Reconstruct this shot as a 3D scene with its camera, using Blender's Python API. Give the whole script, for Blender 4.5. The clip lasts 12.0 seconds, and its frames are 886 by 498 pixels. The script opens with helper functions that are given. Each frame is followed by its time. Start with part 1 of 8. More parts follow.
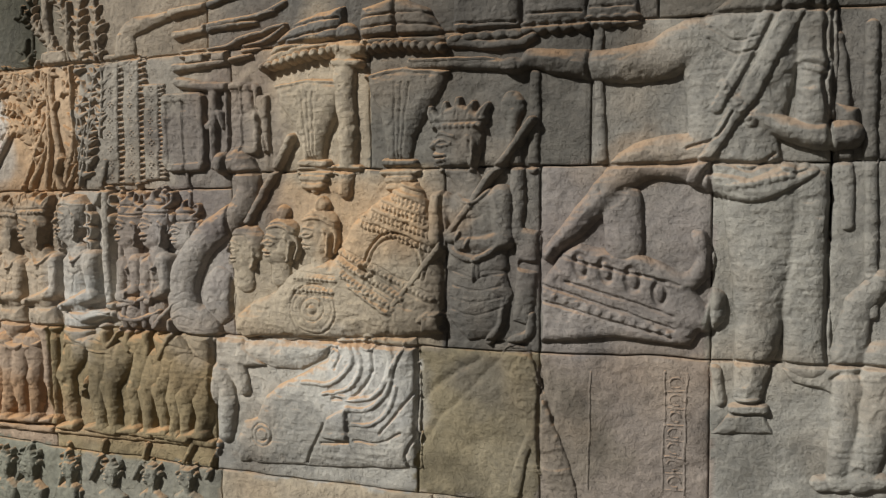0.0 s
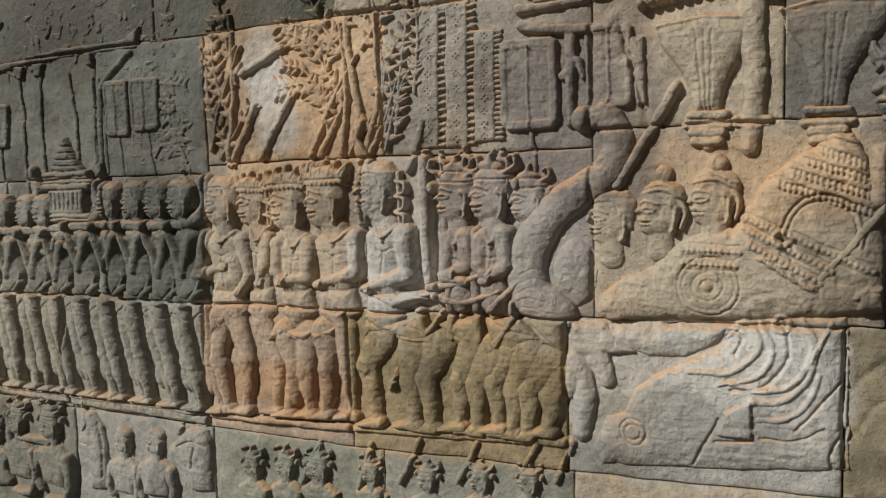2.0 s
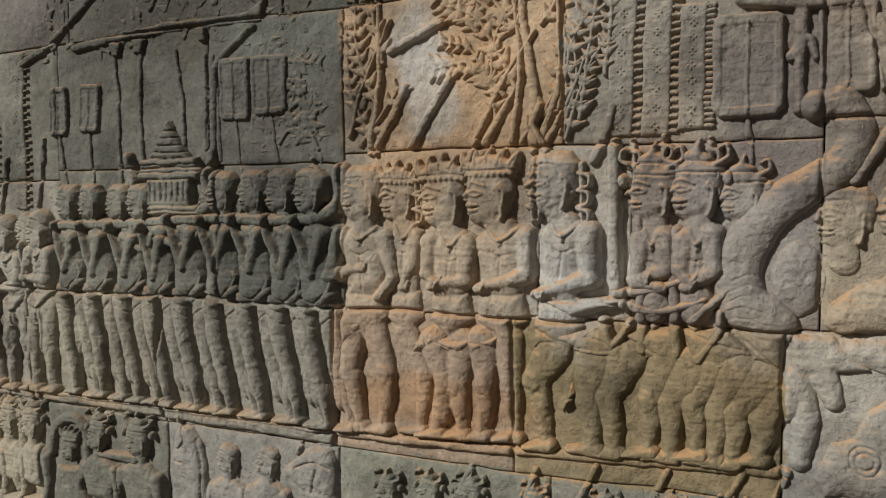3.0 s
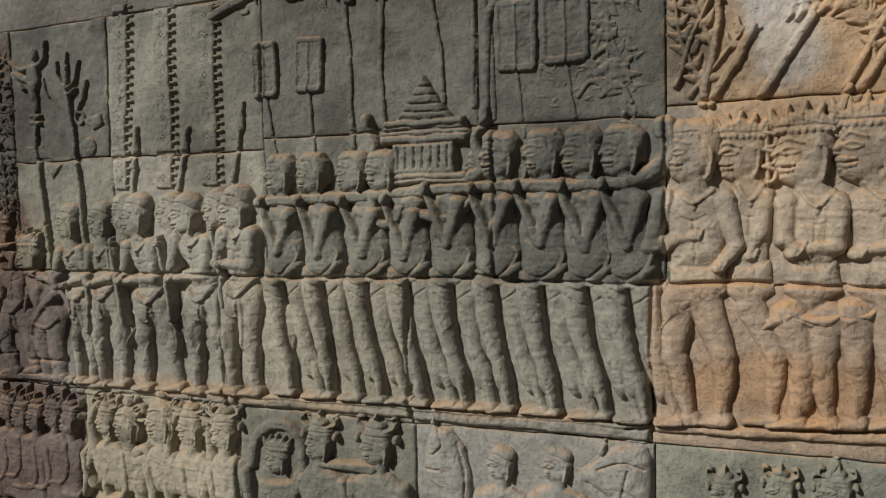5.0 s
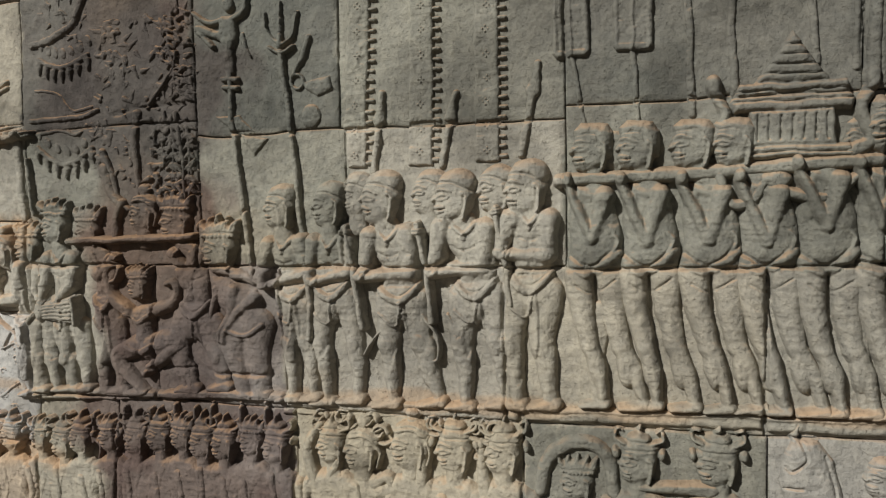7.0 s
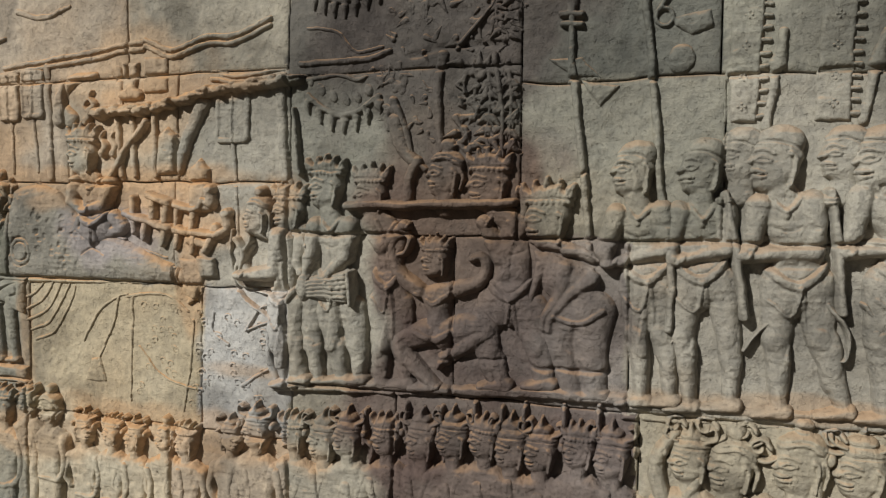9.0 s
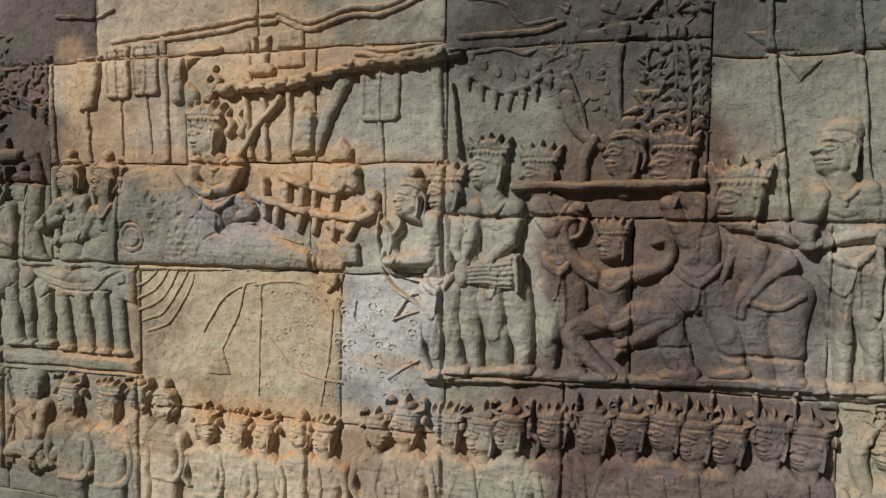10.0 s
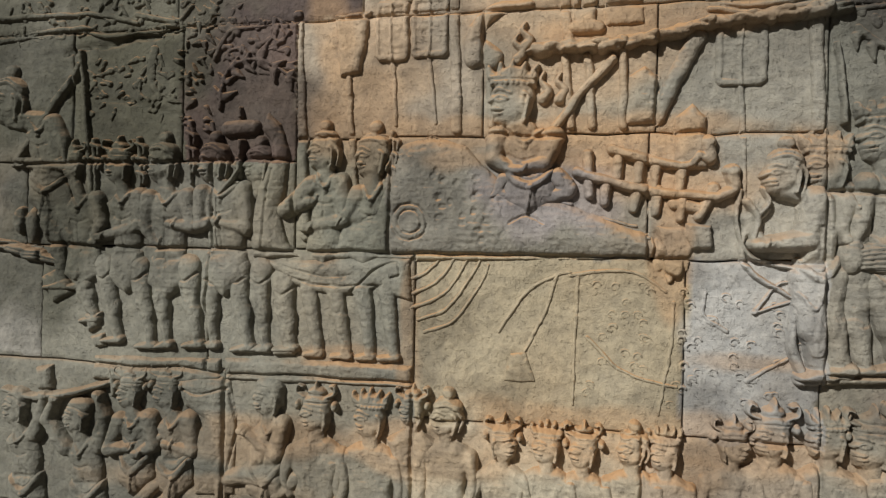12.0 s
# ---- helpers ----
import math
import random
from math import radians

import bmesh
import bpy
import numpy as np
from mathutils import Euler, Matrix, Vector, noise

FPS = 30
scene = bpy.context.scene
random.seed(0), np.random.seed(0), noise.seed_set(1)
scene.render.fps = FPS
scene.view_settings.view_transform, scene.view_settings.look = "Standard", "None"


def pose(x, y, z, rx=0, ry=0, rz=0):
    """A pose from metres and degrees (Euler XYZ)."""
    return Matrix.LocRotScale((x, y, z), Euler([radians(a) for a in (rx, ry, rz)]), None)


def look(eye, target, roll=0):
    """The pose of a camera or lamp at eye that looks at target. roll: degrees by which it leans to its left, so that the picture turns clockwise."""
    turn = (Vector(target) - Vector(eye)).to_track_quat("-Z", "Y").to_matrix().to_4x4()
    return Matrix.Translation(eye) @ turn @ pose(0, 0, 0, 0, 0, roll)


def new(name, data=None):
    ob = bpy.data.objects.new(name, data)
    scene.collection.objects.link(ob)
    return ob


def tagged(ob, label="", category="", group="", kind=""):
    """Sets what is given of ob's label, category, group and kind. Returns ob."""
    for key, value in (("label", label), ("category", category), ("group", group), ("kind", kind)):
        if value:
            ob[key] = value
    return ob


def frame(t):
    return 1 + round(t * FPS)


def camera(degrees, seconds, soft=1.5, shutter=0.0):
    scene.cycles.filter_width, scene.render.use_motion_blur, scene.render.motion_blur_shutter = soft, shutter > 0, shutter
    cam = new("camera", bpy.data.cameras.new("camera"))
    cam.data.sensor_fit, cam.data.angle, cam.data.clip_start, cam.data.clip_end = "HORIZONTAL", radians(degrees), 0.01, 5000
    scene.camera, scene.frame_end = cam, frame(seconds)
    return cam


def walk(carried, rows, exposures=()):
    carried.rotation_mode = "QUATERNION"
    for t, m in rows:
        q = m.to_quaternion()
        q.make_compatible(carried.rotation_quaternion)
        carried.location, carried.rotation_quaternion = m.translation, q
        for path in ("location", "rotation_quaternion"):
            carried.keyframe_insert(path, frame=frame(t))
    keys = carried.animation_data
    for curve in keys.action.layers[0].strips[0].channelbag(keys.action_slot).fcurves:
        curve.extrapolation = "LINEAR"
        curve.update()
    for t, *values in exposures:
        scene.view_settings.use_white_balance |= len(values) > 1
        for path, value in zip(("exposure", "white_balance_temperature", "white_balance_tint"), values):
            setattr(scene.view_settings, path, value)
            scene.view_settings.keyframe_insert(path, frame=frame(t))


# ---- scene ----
cam = camera(60.0, 12.0, 1.2)
PATH = [
    (0, (-0.667, 0.624, 1.508), (-1.594, 2.393, 1.406), -0.2),
    (0.5, (-0.847, 0.634, 1.495), (-1.837, 2.368, 1.383), 0.1),
    (1, (-1.028, 0.6, 1.489), (-2.034, 2.324, 1.362), -0.2),
    (1.5, (-1.205, 0.54, 1.487), (-2.172, 2.286, 1.353), -1.0),
    (2, (-1.384, 0.496, 1.48), (-2.346, 2.243, 1.333), -1.3),
    (2.5, (-1.582, 0.482, 1.462), (-2.553, 2.226, 1.332), -1.1),
    (2.7, (-1.669, 0.482, 1.459), (-2.624, 2.235, 1.335), -0.7),
    (4.3, (-2.232, 0.428, 1.396), (-3.058, 2.247, 1.292), -0.8),
    (4.5, (-2.302, 0.415, 1.389), (-3.117, 2.239, 1.285), -1.0),
    (5, (-2.514, 0.365, 1.382), (-3.306, 2.198, 1.272), -1.0),
    (5.5, (-2.725, 0.349, 1.369), (-3.478, 2.199, 1.27), -1.0),
    (6, (-2.922, 0.345, 1.368), (-3.626, 2.214, 1.264), -0.4),
    (6.5, (-3.129, 0.333, 1.353), (-3.779, 2.222, 1.263), -0.5),
    (7, (-3.35, 0.324, 1.356), (-3.908, 2.242, 1.245), -1.1),
    (7.2, (-3.433, 0.322, 1.355), (-3.965, 2.246, 1.235), -1.2),
    (8.8, (-3.959, 0.407, 1.29), (-4.572, 2.309, 1.19), 0.5),
    (9, (-4.024, 0.405, 1.287), (-4.617, 2.312, 1.187), 0.7),
    (9.5, (-4.209, 0.392, 1.28), (-4.752, 2.315, 1.178), 0.6),
    (10, (-4.397, 0.374, 1.261), (-4.91, 2.304, 1.145), 0.7),
    (10.5, (-4.602, 0.381, 1.223), (-5.107, 2.312, 1.109), 0.6),
    (11, (-4.802, 0.404, 1.205), (-5.28, 2.343, 1.108), 0.3),
    (11.5, (-4.978, 0.415, 1.186), (-5.414, 2.365, 1.116), 0.8),
    (12, (-5.157, 0.418, 1.153), (-5.503, 2.388, 1.126), 1.1),
]
EXPOSURES = [(0, 0.0), (0.5, 0.03), (1, -0.14), (2, -0.06), (2.5, -0.32), (4.3, 0.0), (4.5, 0.0), (5, -0.24), (5.5, -0.12), (7, 0.04), (9.5, -0.11), (11, -0.16), (11.5, -0.26), (12, -0.23)]
walk(cam, [(t, look(eye, target, roll)) for t, eye, target, roll in PATH], EXPOSURES)

# ---------------------------------------------------------------- light
world = bpy.data.worlds.new("sky")
scene.world = world
world.use_nodes = True
wn = world.node_tree
sky = wn.nodes.new("ShaderNodeTexSky")
sky.sky_type = "NISHITA"
sky.sun_disc = False
SUN_TO = Vector((-0.42, -0.72, 0.54)).normalized()
sky.sun_elevation = math.asin(SUN_TO.z)
sky.sun_rotation = math.atan2(SUN_TO.x, SUN_TO.y)
wn.nodes["Background"].inputs["Strength"].default_value = 0.011
wn.links.new(sky.outputs["Color"], wn.nodes["Background"].inputs["Color"])
sun = new("sun", bpy.data.lights.new("sun", "SUN"))
sun.data.energy = 4.3
sun.data.angle = radians(1.5)
sun.data.color = (1.0, 0.975, 0.915)
sun.matrix_world = look(SUN_TO * 20, (0, 0, 0))

# ---------------------------------------------------------------- stone colours and shared surface
TINT = {
    "grey": (0.28, 0.27, 0.245), "greydark": (0.175, 0.165, 0.15), "greypale": (0.33, 0.32, 0.29),
    "tan": (0.38, 0.325, 0.25), "tangrey": (0.29, 0.255, 0.205), "mauve": (0.27, 0.245, 0.23),
    "pale": (0.43, 0.415, 0.38), "white": (0.40, 0.392, 0.375), "olive": (0.25, 0.215, 0.145),
    "tanmauve": (0.29, 0.25, 0.22), "green": (0.125, 0.13, 0.115), "olivedark": (0.13, 0.125, 0.095),
    "orange": (0.38, 0.28, 0.19), "orangegrey": (0.37, 0.315, 0.25), "greywarm": (0.28, 0.255, 0.22),
    "pink": (0.43, 0.33, 0.25), "olivebrown": (0.33, 0.265, 0.16), "greengrey": (0.25, 0.25, 0.205),
    "maroon": (0.135, 0.10, 0.088), "maroondark": (0.10, 0.078, 0.072), "mauvegrey": (0.23, 0.21, 0.195),
    "greygreen": (0.225, 0.22, 0.185), "lightgrey": (0.29, 0.275, 0.235), "greytan": (0.33, 0.305, 0.25),
    "tanlight": (0.40, 0.36, 0.28), "tanorange": (0.42, 0.31, 0.20), "olivetan": (0.39, 0.335, 0.24),
}

rng = np.random.RandomState(7)
LATTICE = rng.rand(256, 256) * 2 - 1


def value_noise(u, v):
    iu, iv = np.floor(u).astype(int), np.floor(v).astype(int)
    fu, fv = u - iu, v - iv
    fu, fv = fu * fu * (3 - 2 * fu), fv * fv * (3 - 2 * fv)
    a = LATTICE[iu % 256, iv % 256] * (1 - fu) + LATTICE[(iu + 1) % 256, iv % 256] * fu
    b = LATTICE[iu % 256, (iv + 1) % 256] * (1 - fu) + LATTICE[(iu + 1) % 256, (iv + 1) % 256] * fu
    return a * (1 - fv) + b * fv


def fractal(x, z, size, octaves=3, seed=0.0):
    total, amp = 0, 1.0
    for k in range(octaves):
        total = total + amp * value_noise(x / size + 31.7 * k + seed, z / size + 17.3 * k + seed * 1.7)
        size, amp = size * 0.5, amp * 0.5
    return total


def wall_y(x):
    """The old wall is slightly bowed in plan."""
    return 2.29746 + 0.34717 * x + 0.06601 * x * x + 0.0035 * x ** 3


# every block: x from, x to, z from, z to, colour
BLOCKS = []


def course(z0, z1, x0, *runs):
    """One course of stones: pairs of (right end, colour) from x0 on."""
    for x1, colour in runs:
        BLOCKS.append((x0, x1, z0, z1, colour))
        x0 = x1


# left part of the wall
course(0.58, 0.885, -6.62, (-5.83, "greygreen"), (-5.45, "greygreen"))
course(0.58, 0.823, -5.45, (-5.04, "tanlight"), (-4.76, "orangegrey"))
course(0.885, 1.125, -6.62, (-6.26, "grey"), (-5.87, "greygreen"), (-5.45, "greygreen"))
course(0.823, 1.125, -5.45, (-4.975, "olivetan"), (-4.76, "white"))
course(1.125, 1.295, -6.62, (-6.30, "slate"), (-5.86, "greygreen"), (-5.69, "greengrey"))
course(1.125, 1.338, -5.69, (-5.50, "greengrey"), (-5.04, "lightgrey"), (-4.76, "bright"))
course(1.295, 1.562, -6.62, (-6.19, "slate"), (-5.935, "olivedark"), (-5.69, "maroon"))
course(1.338, 1.562, -5.69, (-5.33, "orangegrey"), (-5.03, "greytan"), (-4.76, "lightgrey"))
course(1.562, 1.84, -6.62, (-5.95, "greygreen"), (-5.56, "maroondark"), (-5.16, "orangegrey"), (-4.765, "greytan"))
# middle and right
course(0.58, 0.945, -4.76, (-4.535, "greytan"), (-4.085, "maroongrey"), (-3.61, "tanlight"), (-3.18, "greygreen"), (-2.71, "grey"), (-2.26, "greengrey"), (-1.86, "greygreen"), (-1.38, "tan"), (-0.92, "tangrey"), (-0.40, "greypale"))
course(0.945, 1.24, -4.76, (-4.42, "lightgrey"), (-4.105, "mauvegrey"), (-3.64, "bright"), (-3.185, "greytan"), (-2.715, "lightgrey"), (-2.33, "pink"), (-1.872, "olivebrown"), (-1.41, "pale"), (-1.172, "olive"), (-0.875, "tanmauve"), (-0.40, "greypale"))
course(1.24, 1.545, -4.76, (-4.30, "slategreen"))
course(1.24, 1.512, -4.30, (-3.96, "greygreen"), (-3.525, "lightgrey"))
course(1.24, 1.535, -3.525, (-3.0, "slategreen"), (-2.69, "slate"))
course(1.24, 1.555, -2.69, (-2.285, "orangegrey"), (-2.12, "pale"), (-1.82, "mauve"))
course(1.24, 1.588, -1.82, (-1.35, "tan"), (-1.17, "greydark"), (-0.875, "mauve"), (-0.69, "greypale"), (-0.40, "grey"))
course(1.545, 1.845, -4.765, (-4.30, "dim"))
course(1.512, 1.845, -4.30, (-3.97, "slate"), (-3.525, "greygreen"))
course(1.535, 1.845, -3.525, (-3.035, "slate"), (-2.69, "green"))
course(1.555, 1.845, -2.69, (-2.24, "orange"), (-1.82, "greywarm"))
course(1.588, 1.845, -1.82, (-1.505, "tan"), (-1.08, "dim"), (-0.69, "grey"), (-0.40, "greydark"))
TINT["maroongrey"] = (0.165, 0.135, 0.125)
TINT["slate"] = (0.128, 0.130, 0.114)
TINT["slategreen"] = (0.185, 0.183, 0.156)
TINT["dim"] = (0.125, 0.118, 0.105)
TINT["bright"] = (0.345, 0.325, 0.28)
# the plain courses above, below and to both sides
for low, high in ((0.0, 0.30), (0.30, 0.58), (1.845, 2.14), (2.14, 2.45)):
    edge, odd = -6.62, 0
    while edge < -0.41:
        wide = 0.40 + 0.28 * rng.rand()
        end = -0.40 if edge + wide > -0.65 else edge + wide
        shade = ("slate", "greydark", "mauvegrey", "greydark", "dim")[rng.randint(5)]
        if high > 1.8 and -3.4 < edge < -2.6:
            shade = "olivedark"
        if low > 1.8 and -2.75 < edge < -2.3:
            shade = "orangegrey"
        BLOCKS.append((edge, end, low, high, shade))
        edge = end
for low, high in ((0.0, 0.3), (0.3, 0.6), (0.6, 0.9), (0.9, 1.2), (1.2, 1.5), (1.5, 1.84), (1.84, 2.14), (2.14, 2.45)):
    for left, right in ((-8.3, -7.72), (-7.72, -7.15), (-7.15, -6.62), (-0.40, 0.12), (0.12, 0.7), (0.7, 1.3)):
        BLOCKS.append((left, right, low, high, "grey"))

# stains with a shape of their own: middle, radii, colour, strength
STAINS = []


def stain(x, z, rx, rz, colour, strength):
    STAINS.append((x, z, rx, rz, colour, strength))


def smooth_step(v):
    v = np.clip(v, 0, 1)
    return v * v * (3 - 2 * v)


def stone_colour(x, z):
    """The stones' own colours with lichen, iron and soot stains, at points of the elevation."""
    out = np.tile(np.array([0.25, 0.24, 0.21]), (len(x), 1))
    xs, zs = x + 0.009 * fractal(x, z, 0.06, 3, 3.0), z + 0.007 * fractal(x, z, 0.06, 3, 9.0)
    for k, (x0, x1, z0, z1, name) in enumerate(BLOCKS):
        inside = (xs >= x0) & (xs < x1) & (zs >= z0) & (zs < z1)
        vary = 1 + 0.10 * math.sin(k * 12.9898)
        out[inside] = np.array(TINT[name]) * vary
    for k, (sx, sz, rx, rz, colour, strength) in enumerate(STAINS):
        far = np.hypot((x - sx) / rx, (z - sz) / rz) + 0.55 * fractal(x, z, 0.16, 4, 2.0 + k)
        part = (smooth_step((1.15 - far) / 0.55) * strength)[:, None]
        out = out * (1 - part) + np.array(colour) * part
    cloud = fractal(x, z, 0.22, 5, 40.0)[:, None]
    out = out * (1 + 0.20 * cloud)
    bleach = smooth_step((fractal(x, z, 0.18, 5, 55.0) - 0.15) / 0.7)[:, None] * 0.30
    out = out * (1 - bleach) + (0.4 * np.array((0.36, 0.345, 0.305)) + 0.75 * out) * bleach
    warm = smooth_step((fractal(x, z, 0.30, 4, 77.0) - 0.25) / 0.6)[:, None] * 0.22
    out = out * (1 - warm) + (0.4 * np.array((0.40, 0.29, 0.19)) + out * np.array((0.75, 0.6, 0.45))) * warm
    grime = smooth_step((fractal(x, z, 0.12, 5, 91.0) - 0.35) / 0.5)[:, None] * 0.28
    return np.clip(out * (1 - grime), 0.02, 0.8)


def joint_depth(x, z):
    """How deep the joints between the stones cut into a carved surface."""
    cut = np.zeros_like(x)
    wx, wz = x + 0.0025 * fractal(x, z, 0.07, 2, 5.0), z + 0.0035 * fractal(x, z, 0.09, 2, 6.0)
    for x0, x1, z0, z1, _ in BLOCKS:
        near = (wx > x0 - 0.02) & (wx < x1 + 0.02) & (wz > z0 - 0.02) & (wz < z1 + 0.02)
        if near.any():
            a, b = wx[near], wz[near]
            d = np.minimum.reduce([np.where((b > z0) & (b < z1), np.abs(a - x0), 9), np.where((b > z0) & (b < z1), np.abs(a - x1), 9),
                                   np.where((a > x0) & (a < x1), np.abs(b - z0), 9), np.where((a > x0) & (a < x1), np.abs(b - z1), 9)])
            cut[near] = np.maximum(cut[near], 0.011 * np.exp(-(d / 0.0036) ** 2) + 0.002 * np.exp(-(d / 0.012) ** 2))
    return cut


CRACKS = []


def crack(pts, depth=0.007):
    CRACKS.append((pts, depth))


def weathering(x, z):
    split = np.zeros_like(x)
    wx, wz = x + 0.006 * fractal(x, z, 0.05, 3, 61.0), z + 0.006 * fractal(x, z, 0.05, 3, 67.0)
    for pts, depth in CRACKS:
        for (ax, az), (bx, bz) in zip(pts, pts[1:]):
            s = np.clip(((wx - ax) * (bx - ax) + (wz - az) * (bz - az)) / ((bx - ax) ** 2 + (bz - az) ** 2), 0, 1)
            split = np.maximum(split, depth * np.exp(-(np.hypot(wx - ax - s * (bx - ax), wz - az - s * (bz - az)) / 0.0035) ** 2))
    pits = smooth_step((fractal(x, z, 0.016, 3, 71.0) - 0.42) / 0.5)
    spall = smooth_step((fractal(x, z, 0.075, 4, 83.0) - 0.62) / 0.22)
    beds = value_noise(x / 0.045 + 5.0, z / 0.0060 + 9.0) + 0.6 * value_noise(x / 0.020 + 15.0, z / 0.0036 + 2.0)
    return -split - 0.0015 * pits - 0.0022 * spall + 0.0007 * beds + 0.0040 * fractal(x, z, 0.14, 2, 11.0) + 0.0015 * fractal(x, z, 0.030, 4, 13.0)


# ---------------------------------------------------------------- materials
def nodes_of(name):
    m = bpy.data.materials.new(name)
    m.use_nodes = True
    return m, m.node_tree, m.node_tree.nodes["Principled BSDF"]


def node(tree, kind, **values):
    n = tree.nodes.new(kind)
    for key, value in values.items():
        n.inputs[key].default_value = value
    return n


def mixer(tree, factor, a, b, blend="MIX"):
    n = tree.nodes.new("ShaderNodeMix")
    n.data_type, n.blend_type = "RGBA", blend
    for socket, value in ((n.inputs[0], factor), (n.inputs[6], a), (n.inputs[7], b)):
        if isinstance(value, (int, float, tuple)):
            socket.default_value = value
        else:
            tree.links.new(value, socket)
    return n.outputs[2]


def ramp(tree, source, low, high, a=0.0, b=1.0):
    n = tree.nodes.new("ShaderNodeMapRange")
    n.interpolation_type = "SMOOTHSTEP"
    for k, v in ((1, low), (2, high), (3, a), (4, b)):
        n.inputs[k].default_value = v
    tree.links.new(source, n.inputs[0])
    return n.outputs[0]


def sandstone(name, grain=1.0):
    m, t, bsdf = nodes_of(name)
    col = t.nodes.new("ShaderNodeVertexColor")
    col.layer_name = "stone"
    geo = t.nodes.new("ShaderNodeNewGeometry")

    def noise_at(scale, detail, rough=0.6):
        n = node(t, "ShaderNodeTexNoise", Scale=scale, Detail=detail, Roughness=rough)
        t.links.new(geo.outputs["Position"], n.inputs["Vector"])
        return n.outputs["Fac"]

    fine, mid, blotch = noise_at(420, 3), noise_at(60, 5), noise_at(17, 6, 0.7)
    c = mixer(t, 1.0, col.outputs["Color"], mixer(t, ramp(t, fine, 0.3, 0.7), (0.94, 0.94, 0.94, 1), (1.05, 1.05, 1.045, 1)), "MULTIPLY")
    c = mixer(t, 1.0, c, mixer(t, ramp(t, mid, 0.32, 0.68), (0.87, 0.875, 0.88, 1), (1.10, 1.09, 1.07, 1)), "MULTIPLY")
    c = mixer(t, ramp(t, blotch, 0.60, 0.74, 0.0, 0.5), c, mixer(t, 1.0, c, (1.55, 1.54, 1.50, 1), "MULTIPLY"))
    c = mixer(t, ramp(t, blotch, 0.42, 0.27, 0.0, 0.35), c, (0.10, 0.095, 0.085, 1))
    # rust-coloured tint on the upward-facing sides, broken up by noise
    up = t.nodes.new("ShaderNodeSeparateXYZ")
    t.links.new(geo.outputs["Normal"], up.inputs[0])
    up_mask = ramp(t, up.outputs["Z"], 0.20, 0.75, 0.0, 0.85)
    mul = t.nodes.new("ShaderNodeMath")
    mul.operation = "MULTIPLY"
    t.links.new(up_mask, mul.inputs[0])
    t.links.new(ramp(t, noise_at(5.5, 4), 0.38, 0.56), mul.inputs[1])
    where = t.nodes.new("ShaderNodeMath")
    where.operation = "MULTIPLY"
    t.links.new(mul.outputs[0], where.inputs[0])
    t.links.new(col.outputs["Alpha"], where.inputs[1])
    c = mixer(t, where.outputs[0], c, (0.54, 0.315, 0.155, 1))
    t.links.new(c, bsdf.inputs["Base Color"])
    bsdf.inputs["Roughness"].default_value = 0.9
    bsdf.inputs["Specular IOR Level"].default_value = 0.25
    pits = ramp(t, noise_at(150, 4, 0.7), 0.30, 0.44, 0.0, 1.0)
    height = t.nodes.new("ShaderNodeMath")
    height.operation = "MULTIPLY_ADD"
    t.links.new(pits, height.inputs[0])
    height.inputs[1].default_value = 0.22
    t.links.new(mid, height.inputs[2])
    stretch = t.nodes.new("ShaderNodeVectorMath")
    stretch.operation = "MULTIPLY"
    stretch.inputs[1].default_value = (11.0, 11.0, 90.0)
    t.links.new(geo.outputs["Position"], stretch.inputs[0])
    beds = node(t, "ShaderNodeTexNoise", Scale=1.0, Detail=4.0, Roughness=0.6)
    t.links.new(stretch.outputs[0], beds.inputs["Vector"])
    bed_height = t.nodes.new("ShaderNodeMath")
    bed_height.operation = "MULTIPLY_ADD"
    t.links.new(beds.outputs["Fac"], bed_height.inputs[0])
    bed_height.inputs[1].default_value = 0.22
    t.links.new(height.outputs[0], bed_height.inputs[2])
    worn = t.nodes.new("ShaderNodeMath")
    worn.operation = "MULTIPLY_ADD"
    t.links.new(noise_at(28, 8, 0.72), worn.inputs[0])
    worn.inputs[1].default_value = 0.75
    t.links.new(bed_height.outputs[0], worn.inputs[2])
    bump = node(t, "ShaderNodeBump", Strength=0.85 * grain, Distance=0.006)
    t.links.new(worn.outputs[0], bump.inputs["Height"])
    bump2 = node(t, "ShaderNodeBump", Strength=0.45 * grain, Distance=0.0015)
    t.links.new(fine, bump2.inputs["Height"])
    t.links.new(bump.outputs[0], bump2.inputs["Normal"])
    t.links.new(bump2.outputs[0], bsdf.inputs["Normal"])
    return m


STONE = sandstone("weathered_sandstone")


def paving():
    m, t, bsdf = nodes_of("trodden_sand")
    n = node(t, "ShaderNodeTexNoise", Scale=9.0, Detail=8.0)
    geo = t.nodes.new("ShaderNodeNewGeometry")
    t.links.new(geo.outputs["Position"], n.inputs["Vector"])
    t.links.new(mixer(t, n.outputs["Fac"], (0.09, 0.075, 0.055, 1), (0.17, 0.14, 0.10, 1)), bsdf.inputs["Base Color"])
    bsdf.inputs["Roughness"].default_value = 0.95
    bump = node(t, "ShaderNodeBump", Strength=0.6, Distance=0.02)
    t.links.new(n.outputs["Fac"], bump.inputs["Height"])
    t.links.new(bump.outputs[0], bsdf.inputs["Normal"])
    return m


# ---------------------------------------------------------------- carving
STEP = 0.0020
RELIEF = 0.54


